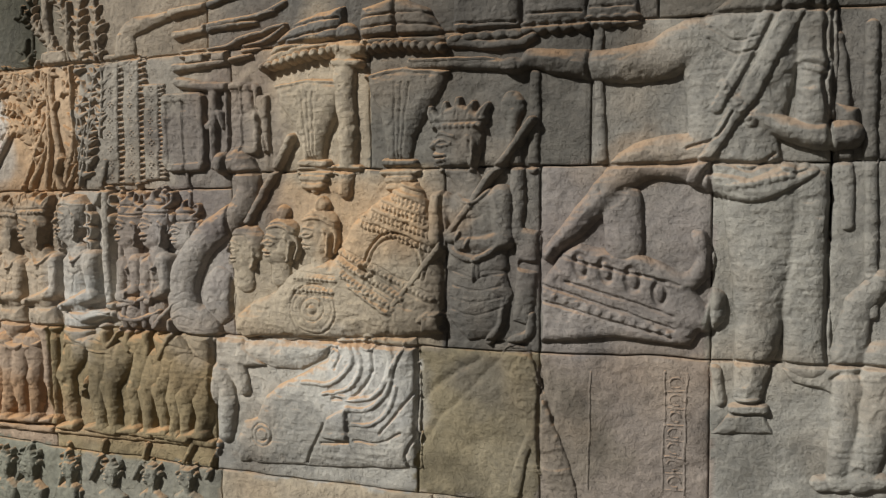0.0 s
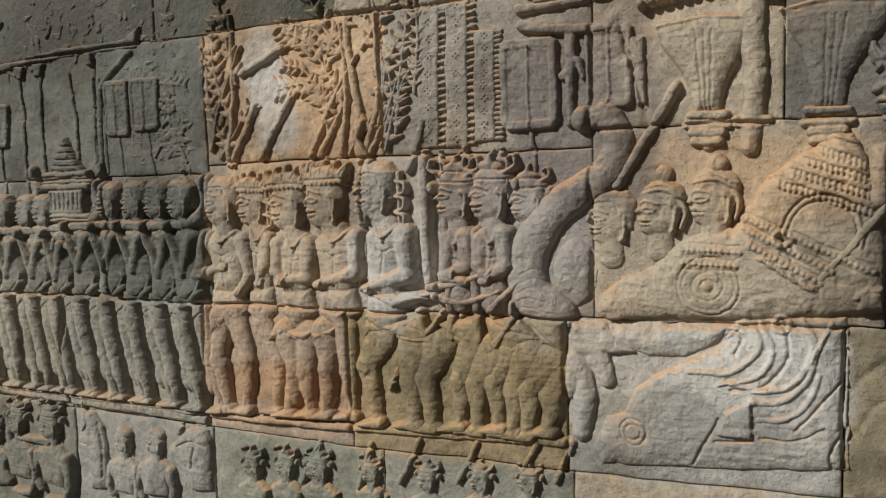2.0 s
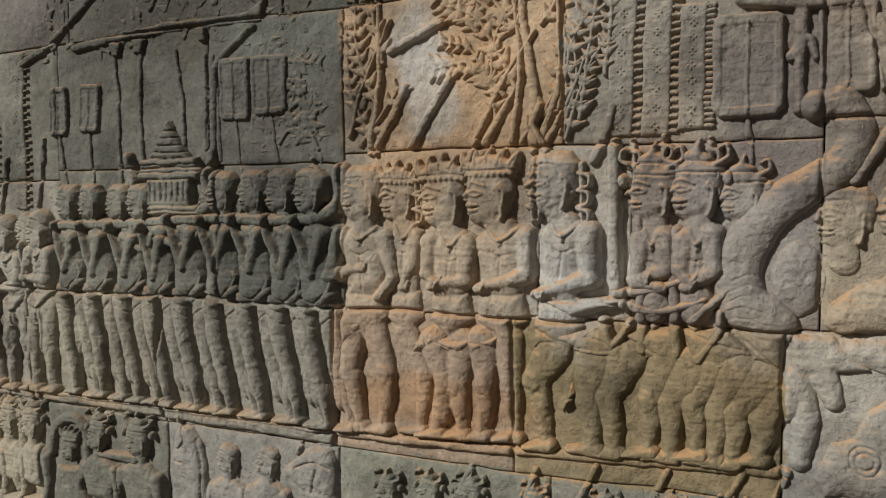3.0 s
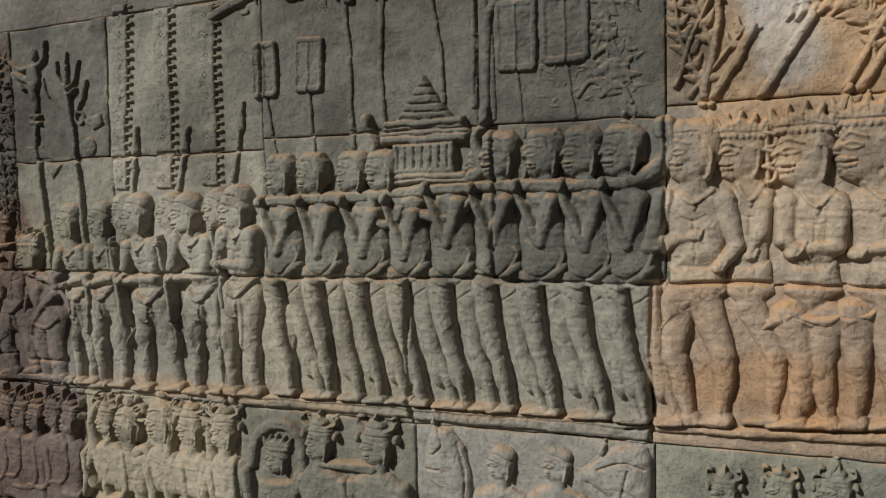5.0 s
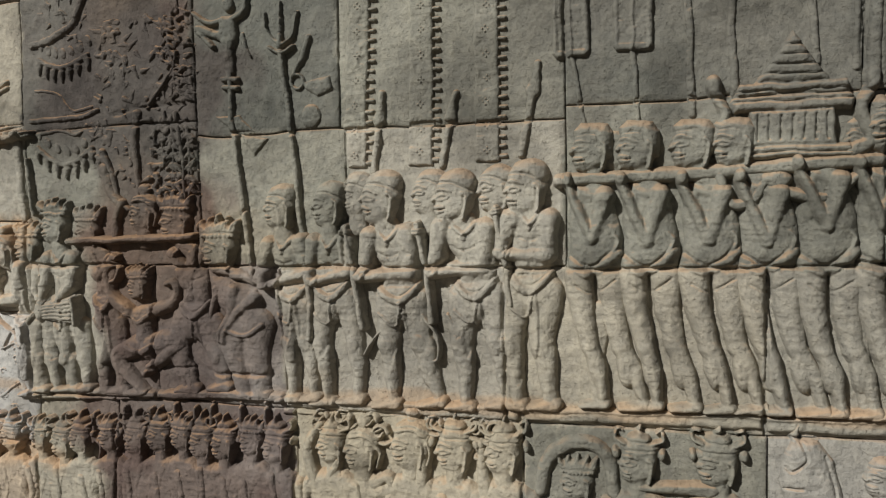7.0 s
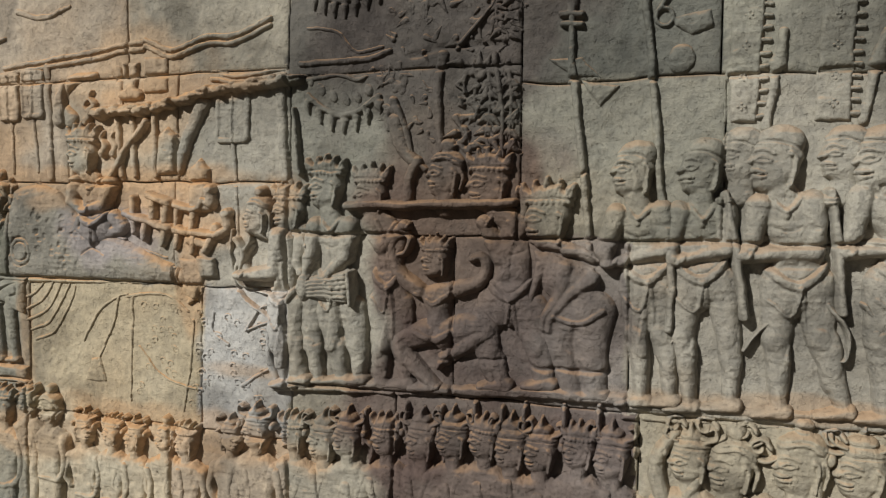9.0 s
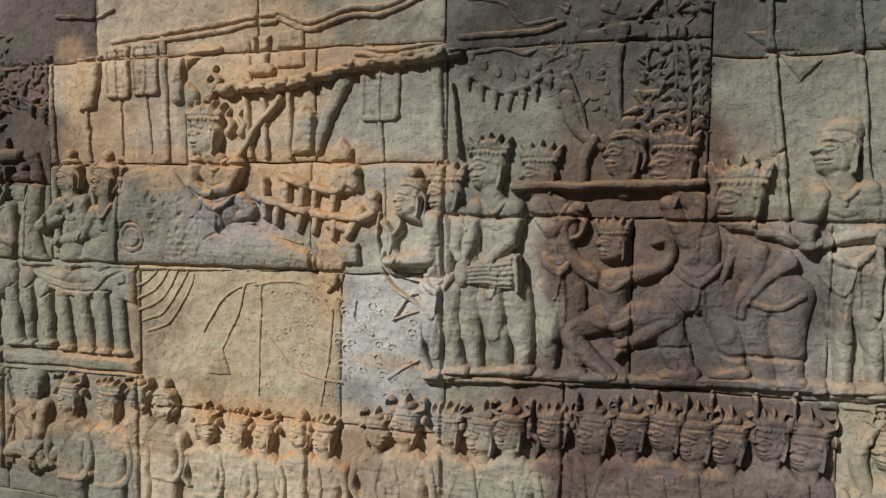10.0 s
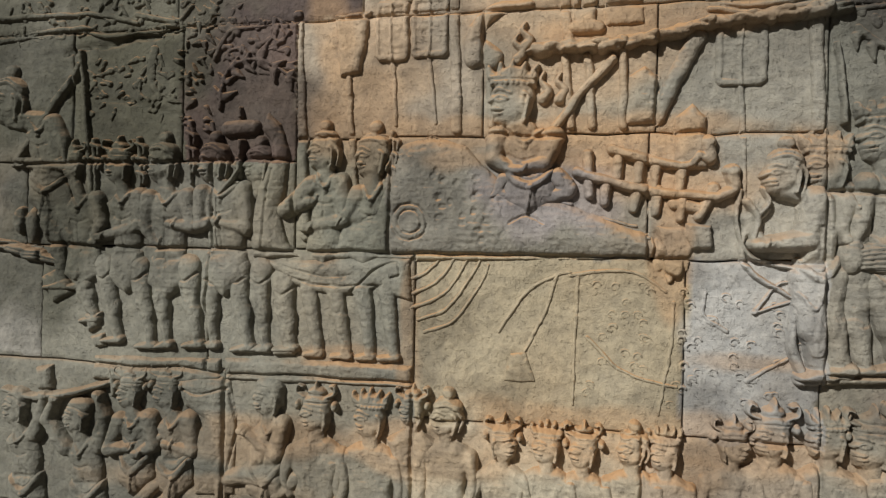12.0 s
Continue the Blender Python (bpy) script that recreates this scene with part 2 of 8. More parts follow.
def paint(me, x, z, tint_amount=1.0):
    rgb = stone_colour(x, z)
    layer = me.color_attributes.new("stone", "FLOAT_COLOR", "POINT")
    # alpha sets how much rust-coloured tint the upward sides take, by place
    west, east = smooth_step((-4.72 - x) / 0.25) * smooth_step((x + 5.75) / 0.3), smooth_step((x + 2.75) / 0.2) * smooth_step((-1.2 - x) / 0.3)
    tint_share = tint_amount * (0.42 + 0.55 * np.maximum(west, 0.8 * east))
    layer.data.foreach_set("color", np.c_[rgb, tint_share].astype(np.float32).ravel())
    me.color_attributes.active_color = layer
    me.shade_smooth()
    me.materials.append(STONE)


def rounded(u):
    return np.sqrt(np.clip(1 - (1 - np.clip(u, 0, 1)) ** 2, 0, 1))


class Carving:
    """Shapes in the elevation (x, z), each raised from the stone with rounded edges; the mesh is their common relief."""

    def __init__(self, step=STEP, lift=0.0):
        self.shapes, self.step, self.lift = [], step, lift
        self.box = [9e9, -9e9, 9e9, -9e9]

    def _grow(self, pts, pad):
        for x, z in pts:
            b = self.box
            self.box = [min(b[0], x - pad), max(b[1], x + pad), min(b[2], z - pad), max(b[3], z + pad)]

    def stroke(self, pts, w0, w1=None, h=0.02, mode="raise", e=None):
        """A limb, pole or line through pts, with radius w0 tapering to w1."""
        w1 = w0 if w1 is None else w1
        if mode == "raise":
            self._grow(pts, max(w0, w1))
        self.shapes.append(("stroke", pts, w0, w1, h, mode, e or 0.80 * max(w0, w1)))
        return self

    def curve(self, pts, w0, w1=None, h=0.02, mode="raise", e=None):
        """The same through a smooth curve."""
        p = [Vector(q) for q in pts]
        p = [2 * p[0] - p[1]] + p + [2 * p[-1] - p[-2]]
        out = []
        for i in range(1, len(p) - 2):
            for k in range(5):
                s = k / 5
                out.append(0.5 * (2 * p[i] + (p[i + 1] - p[i - 1]) * s + (2 * p[i - 1] - 5 * p[i] + 4 * p[i + 1] - p[i + 2]) * s * s
                                  + (3 * p[i] - p[i - 1] - 3 * p[i + 1] + p[i + 2]) * s ** 3))
        out.append(p[-2])
        return self.stroke([tuple(q) for q in out], w0, w1, h, mode, e)

    def oval(self, mid, rx, rz, h=0.02, tilt=0.0, mode="raise", e=None):
        if mode == "raise":
            self._grow([mid], max(rx, rz))
        self.shapes.append(("oval", mid, rx, rz, radians(tilt), h, mode, e or 0.70 * min(rx, rz)))
        return self

    def slab(self, pts, h=0.02, e=0.012, mode="raise"):
        if mode == "raise":
            self._grow(pts, 0.0)
        self.shapes.append(("slab", pts, h, mode, 0.9 * e if mode == "raise" else e))
        return self

    def bar(self, x0, z0, x1, z1, h=0.02, e=0.008, mode="raise"):
        return self.slab([(x0, z0), (x1, z0), (x1, z1), (x0, z1)], h, e, mode)

    def _depth(self, shape, X, Z):
        """How far inside the shape each point lies."""
        if shape[0] == "stroke":
            pts, w0, w1 = shape[1:4]
            lengths = [math.dist(a, b) for a, b in zip(pts, pts[1:])]
            total, run, best = sum(lengths) or 1, 0, np.full(X.shape, -9.0)
            for (ax, az), (bx, bz), ln in zip(pts, pts[1:], lengths):
                if ln < 1e-6:
                    continue
                s = np.clip(((X - ax) * (bx - ax) + (Z - az) * (bz - az)) / ln ** 2, 0, 1)
                d = np.hypot(X - ax - s * (bx - ax), Z - az - s * (bz - az))
                best = np.maximum(best, w0 + (w1 - w0) * (run + s * ln) / total - d)
                run += ln
            return best
        if shape[0] == "oval":
            (cx, cz), rx, rz, tilt = shape[1:5]
            u, v = (X - cx) * math.cos(tilt) + (Z - cz) * math.sin(tilt), -(X - cx) * math.sin(tilt) + (Z - cz) * math.cos(tilt)
            return (1 - np.hypot(u / rx, v / rz)) * min(rx, rz)
        pts = shape[1]
        far, inside = np.full(X.shape, 9.0), np.zeros(X.shape, bool)
        for (ax, az), (bx, bz) in zip(pts, pts[1:] + pts[:1]):
            ln = max((bx - ax) ** 2 + (bz - az) ** 2, 1e-12)
            s = np.clip(((X - ax) * (bx - ax) + (Z - az) * (bz - az)) / ln, 0, 1)
            far = np.minimum(far, np.hypot(X - ax - s * (bx - ax), Z - az - s * (bz - az)))
            crosses = (az > Z) != (bz > Z)
            inside ^= crosses & (X < (bx - ax) * (Z - az) / (bz - az + 1e-12) + ax)
        return np.where(inside, far, -far)

    def mesh(self, name):
        pad = 0.016
        x0, x1, z0, z1 = self.box
        nx, nz = int((x1 - x0 + 2 * pad) / self.step) + 2, int((z1 - z0 + 2 * pad) / self.step) + 2
        X, Z = np.meshgrid(x0 - pad + self.step * np.arange(nx), z0 - pad + self.step * np.arange(nz), indexing="ij")
        # outlines wander a little, as cut and worn by hand
        WX, WZ = X + 0.0018 * fractal(X, Z, 0.035, 3, 21.0), Z + 0.0018 * fractal(X, Z, 0.035, 3, 23.0)
        H = np.full(X.shape, -0.05)
        for shape in self.shapes:
            D = self._depth(shape, WX, WZ)
            h, mode, e = (shape[-3], shape[-2], shape[-1]) if shape[0] != "slab" else (shape[2], shape[3], shape[4])
            if mode == "raise":
                V = np.where(D > 0, RELIEF * (h + self.lift) * rounded(D / e), 3.0 * D)
                soft = 0.0025
                m = np.maximum(H, V)
                near = np.exp(-((H - V) / soft) ** 2) * 0.0012 * (np.minimum(H, V) > -0.004)
                H = m + near
            elif mode == "on":
                H = np.where(D > 0, H + h * rounded(D / e), H)
            else:
                H = H - h * smooth_step(D / e + 0.25) * (H > -0.01)
        cut = joint_depth(X.ravel(), Z.ravel()).reshape(X.shape)
        H = np.maximum(H, -0.03) + weathering(X, Z) - np.where(H > 0.003, cut, 0)
        solid = H > -0.006
        cell = solid[:-1, :-1] | solid[1:, :-1] | solid[:-1, 1:] | solid[1:, 1:]
        used = np.zeros(X.shape, bool)
        used[:-1, :-1] |= cell
        used[1:, :-1] |= cell
        used[:-1, 1:] |= cell
        used[1:, 1:] |= cell
        index = np.full(X.shape, -1)
        index[used] = np.arange(used.sum())
        x, z, h = X[used], Z[used], H[used]
        i, j = np.nonzero(cell)
        faces = np.c_[index[i, j], index[i + 1, j], index[i + 1, j + 1], index[i, j + 1]]
        me = bpy.data.meshes.new(name)
        me.from_pydata(np.c_[x, wall_y(x) - h, z].tolist(), [], faces.tolist())
        paint(me, x, z)
        return me


def carve(name, c, label, category, group=""):
    return tagged(new(name, c.mesh(name)), label, category, group)


def part(name, c, parent, label=""):
    ob = new(name, c.mesh(name))
    ob.parent = parent
    return tagged(ob, label)


def thing(name, x, z, label, category, group=""):
    """An empty that carries the parts of one carved thing, where it springs from the wall."""
    ob = new(name)
    ob.empty_display_size = 0.05
    return tagged(ob, label, category, group)


# stains: orange iron bloom, pale lichen, dark soot
ORANGE, PALE, SOOT, RUST = (0.50, 0.35, 0.22), (0.48, 0.475, 0.46), (0.075, 0.065, 0.06), (0.42, 0.25, 0.13)
stain(*(-1.450, 1.490), 0.15, 0.11, (0.50, 0.35, 0.215), 0.7)
stain(*(-1.66, 1.52), 0.09, 0.06, ORANGE, 0.6)
stain(*(-1.500, 1.141), 0.15, 0.14, PALE, 0.6)
stain(*(-0.974, 1.588), 0.13, 0.05, ORANGE, 0.35)
stain(*(-2.412, 1.689), 0.09, 0.13, ORANGE, 0.6)
stain(*(-2.502, 1.673), 0.07, 0.12, PALE, 0.75)
stain(*(-2.228, 1.356), 0.09, 0.14, PALE, 0.6)
stain(*(-2.494, 1.060), 0.18, 0.06, RUST, 0.6)
stain(*(-2.538, 1.487), 0.10, 0.08, ORANGE, 0.7)
MAROON = (0.105, 0.075, 0.066)
stain(*(-4.425, 1.18), 0.15, 0.55, MAROON, 0.92)
stain(*(-4.37, 0.81), 0.22, 0.24, MAROON, 0.95)
stain(*(-4.30, 1.10), 0.15, 0.24, (0.13, 0.108, 0.10), 0.7)
stain(*(-4.44, 1.68), 0.22, 0.30, (0.08, 0.068, 0.062), 0.85)
stain(*(-4.523, 1.630), 0.2, 0.16, SOOT, 0.6)
stain(*(-5.251, 1.240), 0.14, 0.09, (0.33, 0.30, 0.30), 0.8)
stain(*(-4.891, 1.003), 0.1, 0.13, PALE, 0.8)
stain(*(-5.177, 1.552), 0.25, 0.13, ORANGE, 0.6)
stain(*(-5.138, 1.322), 0.14, 0.04, ORANGE, 0.7)
stain(*(-5.805, 1.483), 0.13, 0.13, SOOT, 0.55)
stain(*(-6.259, 1.105), 0.14, 0.2, (0.13, 0.13, 0.10), 0.5)
stain(*(-5.455, 0.765), 0.45, 0.05, ORANGE, 0.5)
stain(*(-4.646, 1.579), 0.08, 0.2, SOOT, 0.4)
stain(*(-6.170, 1.507), 0.30, 0.25, (0.095, 0.093, 0.068), 0.7)
stain(*(-6.259, 1.140), 0.16, 0.14, (0.085, 0.085, 0.065), 0.6)
stain(*(-6.003, 0.808), 0.2, 0.1, (0.10, 0.10, 0.08), 0.5)
stain(*(-3.116, 1.942), 0.45, 0.22, (0.09, 0.088, 0.075), 0.65)
stain(*(-1.220, 1.870), 0.28, 0.16, (0.085, 0.078, 0.07), 0.6)
stain(*(-1.371, 1.423), 0.03, 0.2, SOOT, 0.4)
stain(*(-1.068, 1.397), 0.15, 0.10, (0.17, 0.145, 0.135), 0.5)


stain(*(-1.856, 1.647), 0.12, 0.22, (0.135, 0.115, 0.108), 0.75)
stain(*(-1.93, 1.33), 0.08, 0.13, (0.30, 0.28, 0.25), 0.5)
stain(*(-1.747, 1.704), 0.06, 0.16, (0.16, 0.135, 0.12), 0.6)
stain(*(-3.370, 1.795), 0.28, 0.16, (0.095, 0.092, 0.08), 0.55)
stain(*(-1.624, 1.056), 0.20, 0.10, (0.17, 0.165, 0.15), 0.6)
stain(*(-3.375, 1.661), 0.45, 0.17, (0.125, 0.12, 0.104), 0.5)
stain(*(-2.895, 1.621), 0.30, 0.20, (0.115, 0.112, 0.098), 0.5)
stain(*(-2.645, 1.538), 0.08, 0.2, (0.10, 0.092, 0.08), 0.45)
stain(*(-5.93, 0.70), 0.13, 0.16, (0.10, 0.10, 0.086), 0.6)
stain(*(-5.742, 1.364), 0.14, 0.08, (0.085, 0.07, 0.06), 0.6)
stain(*(-5.807, 1.170), 0.10, 0.09, (0.20, 0.19, 0.165), 0.5)
stain(*(-3.263, 1.799), 0.26, 0.15, (0.075, 0.073, 0.062), 0.6)
stain(*(-3.106, 1.545), 0.15, 0.20, (0.12, 0.117, 0.10), 0.4)
stain(*(-5.554, 1.464), 0.10, 0.14, ORANGE, 0.5)
stain(*(-4.994, 1.248), 0.20, 0.05, ORANGE, 0.5)
RUSTY = (0.47, 0.31, 0.18)
for place in ((-5.20, 1.345, 0.34, 0.030, 0.8), (-5.00, 1.12, 0.030, 0.16, 0.75), (-5.05, 0.81, 0.40, 0.045, 0.7), (-5.56, 1.37, 0.10, 0.10, 0.55), (-4.78, 1.30, 0.06, 0.06, 0.7),
              (-5.34, 1.30, 0.10, 0.03, 0.7), (-4.98, 1.30, 0.06, 0.10, 0.5), (-5.02, 1.53, 0.26, 0.03, 0.8), (-5.62, 1.50, 0.05, 0.12, 0.6), (-5.46, 1.00, 0.02, 0.10, 0.6), (-5.60, 0.93, 0.14, 0.02, 0.6),
              (-4.85, 0.955, 0.10, 0.02, 0.6), (-3.70, 0.975, 0.40, 0.018, 0.55), (-2.95, 0.985, 0.26, 0.016, 0.5), (-2.35, 0.99, 0.40, 0.020, 0.5), (-2.45, 1.55, 0.16, 0.03, 0.6), (-5.95, 0.66, 0.30, 0.04, 0.4)):
    stain(*place[:4], RUSTY, 0.72 * place[4])
stain(*(-5.173, 1.335), 0.10, 0.05, ORANGE, 0.45)
stain(*(-1.272, 1.478), 0.13, 0.28, (0.135, 0.125, 0.112), 0.6)
stain(*(-1.167, 1.100), 0.12, 0.16, (0.17, 0.15, 0.115), 0.55)
stain(*(-1.002, 1.638), 0.10, 0.16, (0.155, 0.145, 0.13), 0.45)
stain(*(-4.420, 1.527), 0.16, 0.17, (0.092, 0.084, 0.076), 0.65)
stain(*(-3.043, 1.623), 0.30, 0.16, (0.10, 0.097, 0.085), 0.5)
stain(*(-5.733, 1.395), 0.14, 0.10, (0.11, 0.085, 0.07), 0.5)
crack([(-1.411, 1.052), (-1.389, 1.152), (-1.338, 1.194), (-1.279, 1.235)], 0.008)
crack([(-1.401, 1.047), (-1.356, 1.118), (-1.241, 1.223)], 0.006)
crack([(-6.149, 1.436), (-6.038, 1.411), (-5.937, 1.385)], 0.006)
crack([(-4.292, 1.351), (-4.250, 1.328), (-4.183, 1.360)], 0.008)
crack([(-4.458, 1.022), (-4.323, 1.017), (-4.138, 1.015)], 0.007)
crack([(-5.032, 1.182), (-5.025, 1.108), (-4.986, 1.082)], 0.014)
crack([(-3.046, 1.255), (-2.990, 1.244), (-2.945, 1.236)], 0.014)
crack([(-2.721, 1.056), (-2.716, 0.978), (-2.757, 0.970)], 0.010)
crack([(-1.773, 1.779), (-1.747, 1.676), (-1.731, 1.588)], 0.010)
crack([(-0.704, 1.871), (-0.695, 1.667), (-0.688, 1.460)], 0.012)
crack([(-1.262, 1.265), (-1.199, 1.257), (-1.173, 1.227), (-1.146, 1.101)], 0.010)
crack([(-6.210, 1.520), (-6.131, 1.534), (-5.952, 1.560)], 0.012)
crack([(-4.507, 1.572), (-4.419, 1.579), (-4.319, 1.582)], 0.010)


# ---------------------------------------------------------------- kinds of figure
def head_on(c, x, z, r, f=-1, h=0.03, cap="band"):
    """A carved head in profile or half profile; z is its middle, r half its height."""
    def p(u, v):
        return (x + f * u * r, z + v * r)

    c.slab([p(0.66, 0.55), p(0.72, 0.16), p(0.90, -0.14), p(0.74, -0.24), p(0.78, -0.42), p(0.70, -0.56), p(0.64, -0.82), p(0.30, -1.0), p(-0.20, -0.86),
            p(-0.60, -0.55), p(-0.76, 0.05), p(-0.68, 0.62), p(-0.25, 0.96), p(0.36, 0.92)], h, 0.42 * r)
    c.stroke([p(0.70, 0.12), p(0.78, -0.14)], 0.09 * r, 0.13 * r, 0.005, "on")
    c.stroke([p(0.72, -0.37), p(0.30, -0.40)], 0.09 * r, 0.04 * r, 0.005, "on")
    c.stroke([p(0.68, -0.55), p(0.32, -0.53)], 0.09 * r, 0.04 * r, 0.005, "on")
    c.curve([p(0.70, -0.45), p(0.50, -0.46), p(0.26, -0.42)], 0.035 * r, None, 0.004, "cut", 0.002)
    c.curve([p(0.62, -0.02), p(0.42, 0.06), p(0.14, -0.02)], 0.05 * r, 0.03 * r, 0.004, "on")
    c.curve([p(0.60, -0.08), p(0.42, -0.12), p(0.16, -0.06)], 0.045 * r, 0.03 * r, 0.0035, "on")
    c.curve([p(0.72, 0.18), p(0.45, 0.28), p(0.06, 0.16)], 0.065 * r, 0.04 * r, 0.0045, "on")
    c.curve([p(0.46, -0.16), p(0.36, -0.34), p(0.40, -0.62)], 0.03 * r, None, 0.002, "cut", 0.003)
    c.curve([p(-0.36, 0.14), p(-0.50, -0.05), p(-0.46, -0.45), p(-0.40, -0.80)], 0.13 * r, 0.10 * r, h * 1.16)
    c.curve([p(-0.42, 0.02), p(-0.45, -0.25), p(-0.41, -0.70)], 0.045 * r, 0.035 * r, 0.005, "cut", 0.003)
    if cap == "band":
        c.oval((x - f * 0.12 * r, z + 0.50 * r), 0.70 * r, 0.55 * r, h * 1.0)
        c.curve([(x - f * 0.70 * r, z + 0.20 * r), (x, z + 0.52 * r), (x + f * 0.72 * r, z + 0.50 * r)], 0.05 * r, None, 0.004, "cut", 0.05 * r)
    elif cap == "bun":
        c.oval((x - f * 0.08 * r, z + 0.42 * r), 0.74 * r, 0.58 * r, h * 1.0)
        c.oval((x - f * 0.10 * r, z + 1.16 * r), 0.34 * r, 0.32 * r, h * 0.85)
        for k in (0, 1):
            c.curve([(x - f * 0.74 * r, z + (0.30 + 0.19 * k) * r), (x - f * 0.1 * r, z + (0.66 + 0.17 * k) * r), (x + f * 0.66 * r, z + (0.52 + 0.15 * k) * r)], 0.075 * r, None, 0.005, "on")
        c.curve([(x - f * 0.62 * r, z + 0.25 * r), (x - f * 0.80 * r, z - 0.15 * r), (x - f * 0.66 * r, z - 0.7 * r)], 0.11 * r, 0.07 * r, h * 0.9)
    elif cap == "crop":
        c.slab([(x - f * 0.78 * r, z - 0.45 * r), (x - f * 0.84 * r, z + 0.55 * r), (x - f * 0.55 * r, z + 0.92 * r), (x + f * 0.40 * r, z + 0.98 * r), (x + f * 0.70 * r, z + 0.70 * r), (x + f * 0.66 * r, z - 0.1 * r), (x + f * 0.2 * r, z - 0.6 * r)], h, 0.5 * r)
        c.curve([(x + f * 0.66 * r, z + 0.46 * r), (x - f * 0.1 * r, z + 0.50 * r), (x - f * 0.30 * r, z + 0.1 * r)], 0.045 * r, None, 0.003, "cut", 0.003)
    elif cap == "crown":
        c.slab([(x - 0.80 * r, z + 0.36 * r), (x + 0.80 * r, z + 0.36 * r), (x + 0.80 * r, z + 0.72 * r), (x + 0.40 * r, z + 1.02 * r), (x, z + 1.14 * r), (x - 0.40 * r, z + 1.02 * r), (x - 0.80 * r, z + 0.72 * r)], h * 0.95, 0.012)
        for k in range(-2, 3):
            foot, tip = (x + 0.34 * k * r, z + 0.72 * r), (x + 0.42 * k * r, z + (1.28 - 0.10 * abs(k)) * r)
            c.stroke([foot, ((foot[0] + tip[0]) / 2 - 0.04 * r, (foot[1] + tip[1]) / 2), tip], 0.22 * r, 0.09 * r, h * 0.92)
            c.stroke([foot, tip], 0.03 * r, None, 0.003, "cut", 0.0025)
        c.stroke([(x - 0.78 * r, z + 0.62 * r), (x + 0.78 * r, z + 0.62 * r)], 0.035 * r, None, 0.004, "cut", 0.003)
        beads(c, [(x - 0.72 * r, z + 0.48 * r), (x + 0.72 * r, z + 0.48 * r)], 9, 0.075 * r, 0.004)
    elif cap == "plume":
        c.oval((x - f * 0.05 * r, z + 0.56 * r), 0.80 * r, 0.36 * r, h * 1.0)
        c.oval((x, z + 0.92 * r), 0.50 * r, 0.30 * r, h * 0.95)
        c.stroke([(x, z + 1.10 * r), (x + 0.06 * r, z + 1.50 * r)], 0.20 * r, 0.06 * r, h * 0.9)
        for k in (-1, 1):
            c.curve([(x + 0.55 * k * r, z + 0.75 * r), (x + 0.95 * k * r, z + 0.95 * r), (x + 0.88 * k * r, z + 1.30 * r), (x + 0.66 * k * r, z + 1.22 * r)], 0.12 * r, 0.07 * r, h * 0.88)
            c.oval((x + 0.92 * k * r, z + 0.30 * r), 0.18 * r, 0.26 * r, h * 0.9)
        c.stroke([(x - 0.85 * r, z + 0.50 * r), (x + 0.85 * r, z + 0.50 * r)], 0.05 * r, None, 0.005, "cut", 0.004)
        c.stroke([(x - 0.60 * r, z + 0.86 * r), (x + 0.60 * r, z + 0.86 * r)], 0.04 * r, None, 0.004, "cut", 0.003)


def beads(c, pts, n, r, h=0.008, mode="on"):
    p = [Vector(q) for q in pts]
    for k in range(n):
        s = k / max(1, n - 1) * (len(p) - 1)
        i = min(int(s), len(p) - 2)
        c.oval(tuple(p[i].lerp(p[i + 1], s - i)), r, r, h, 0, mode, r)


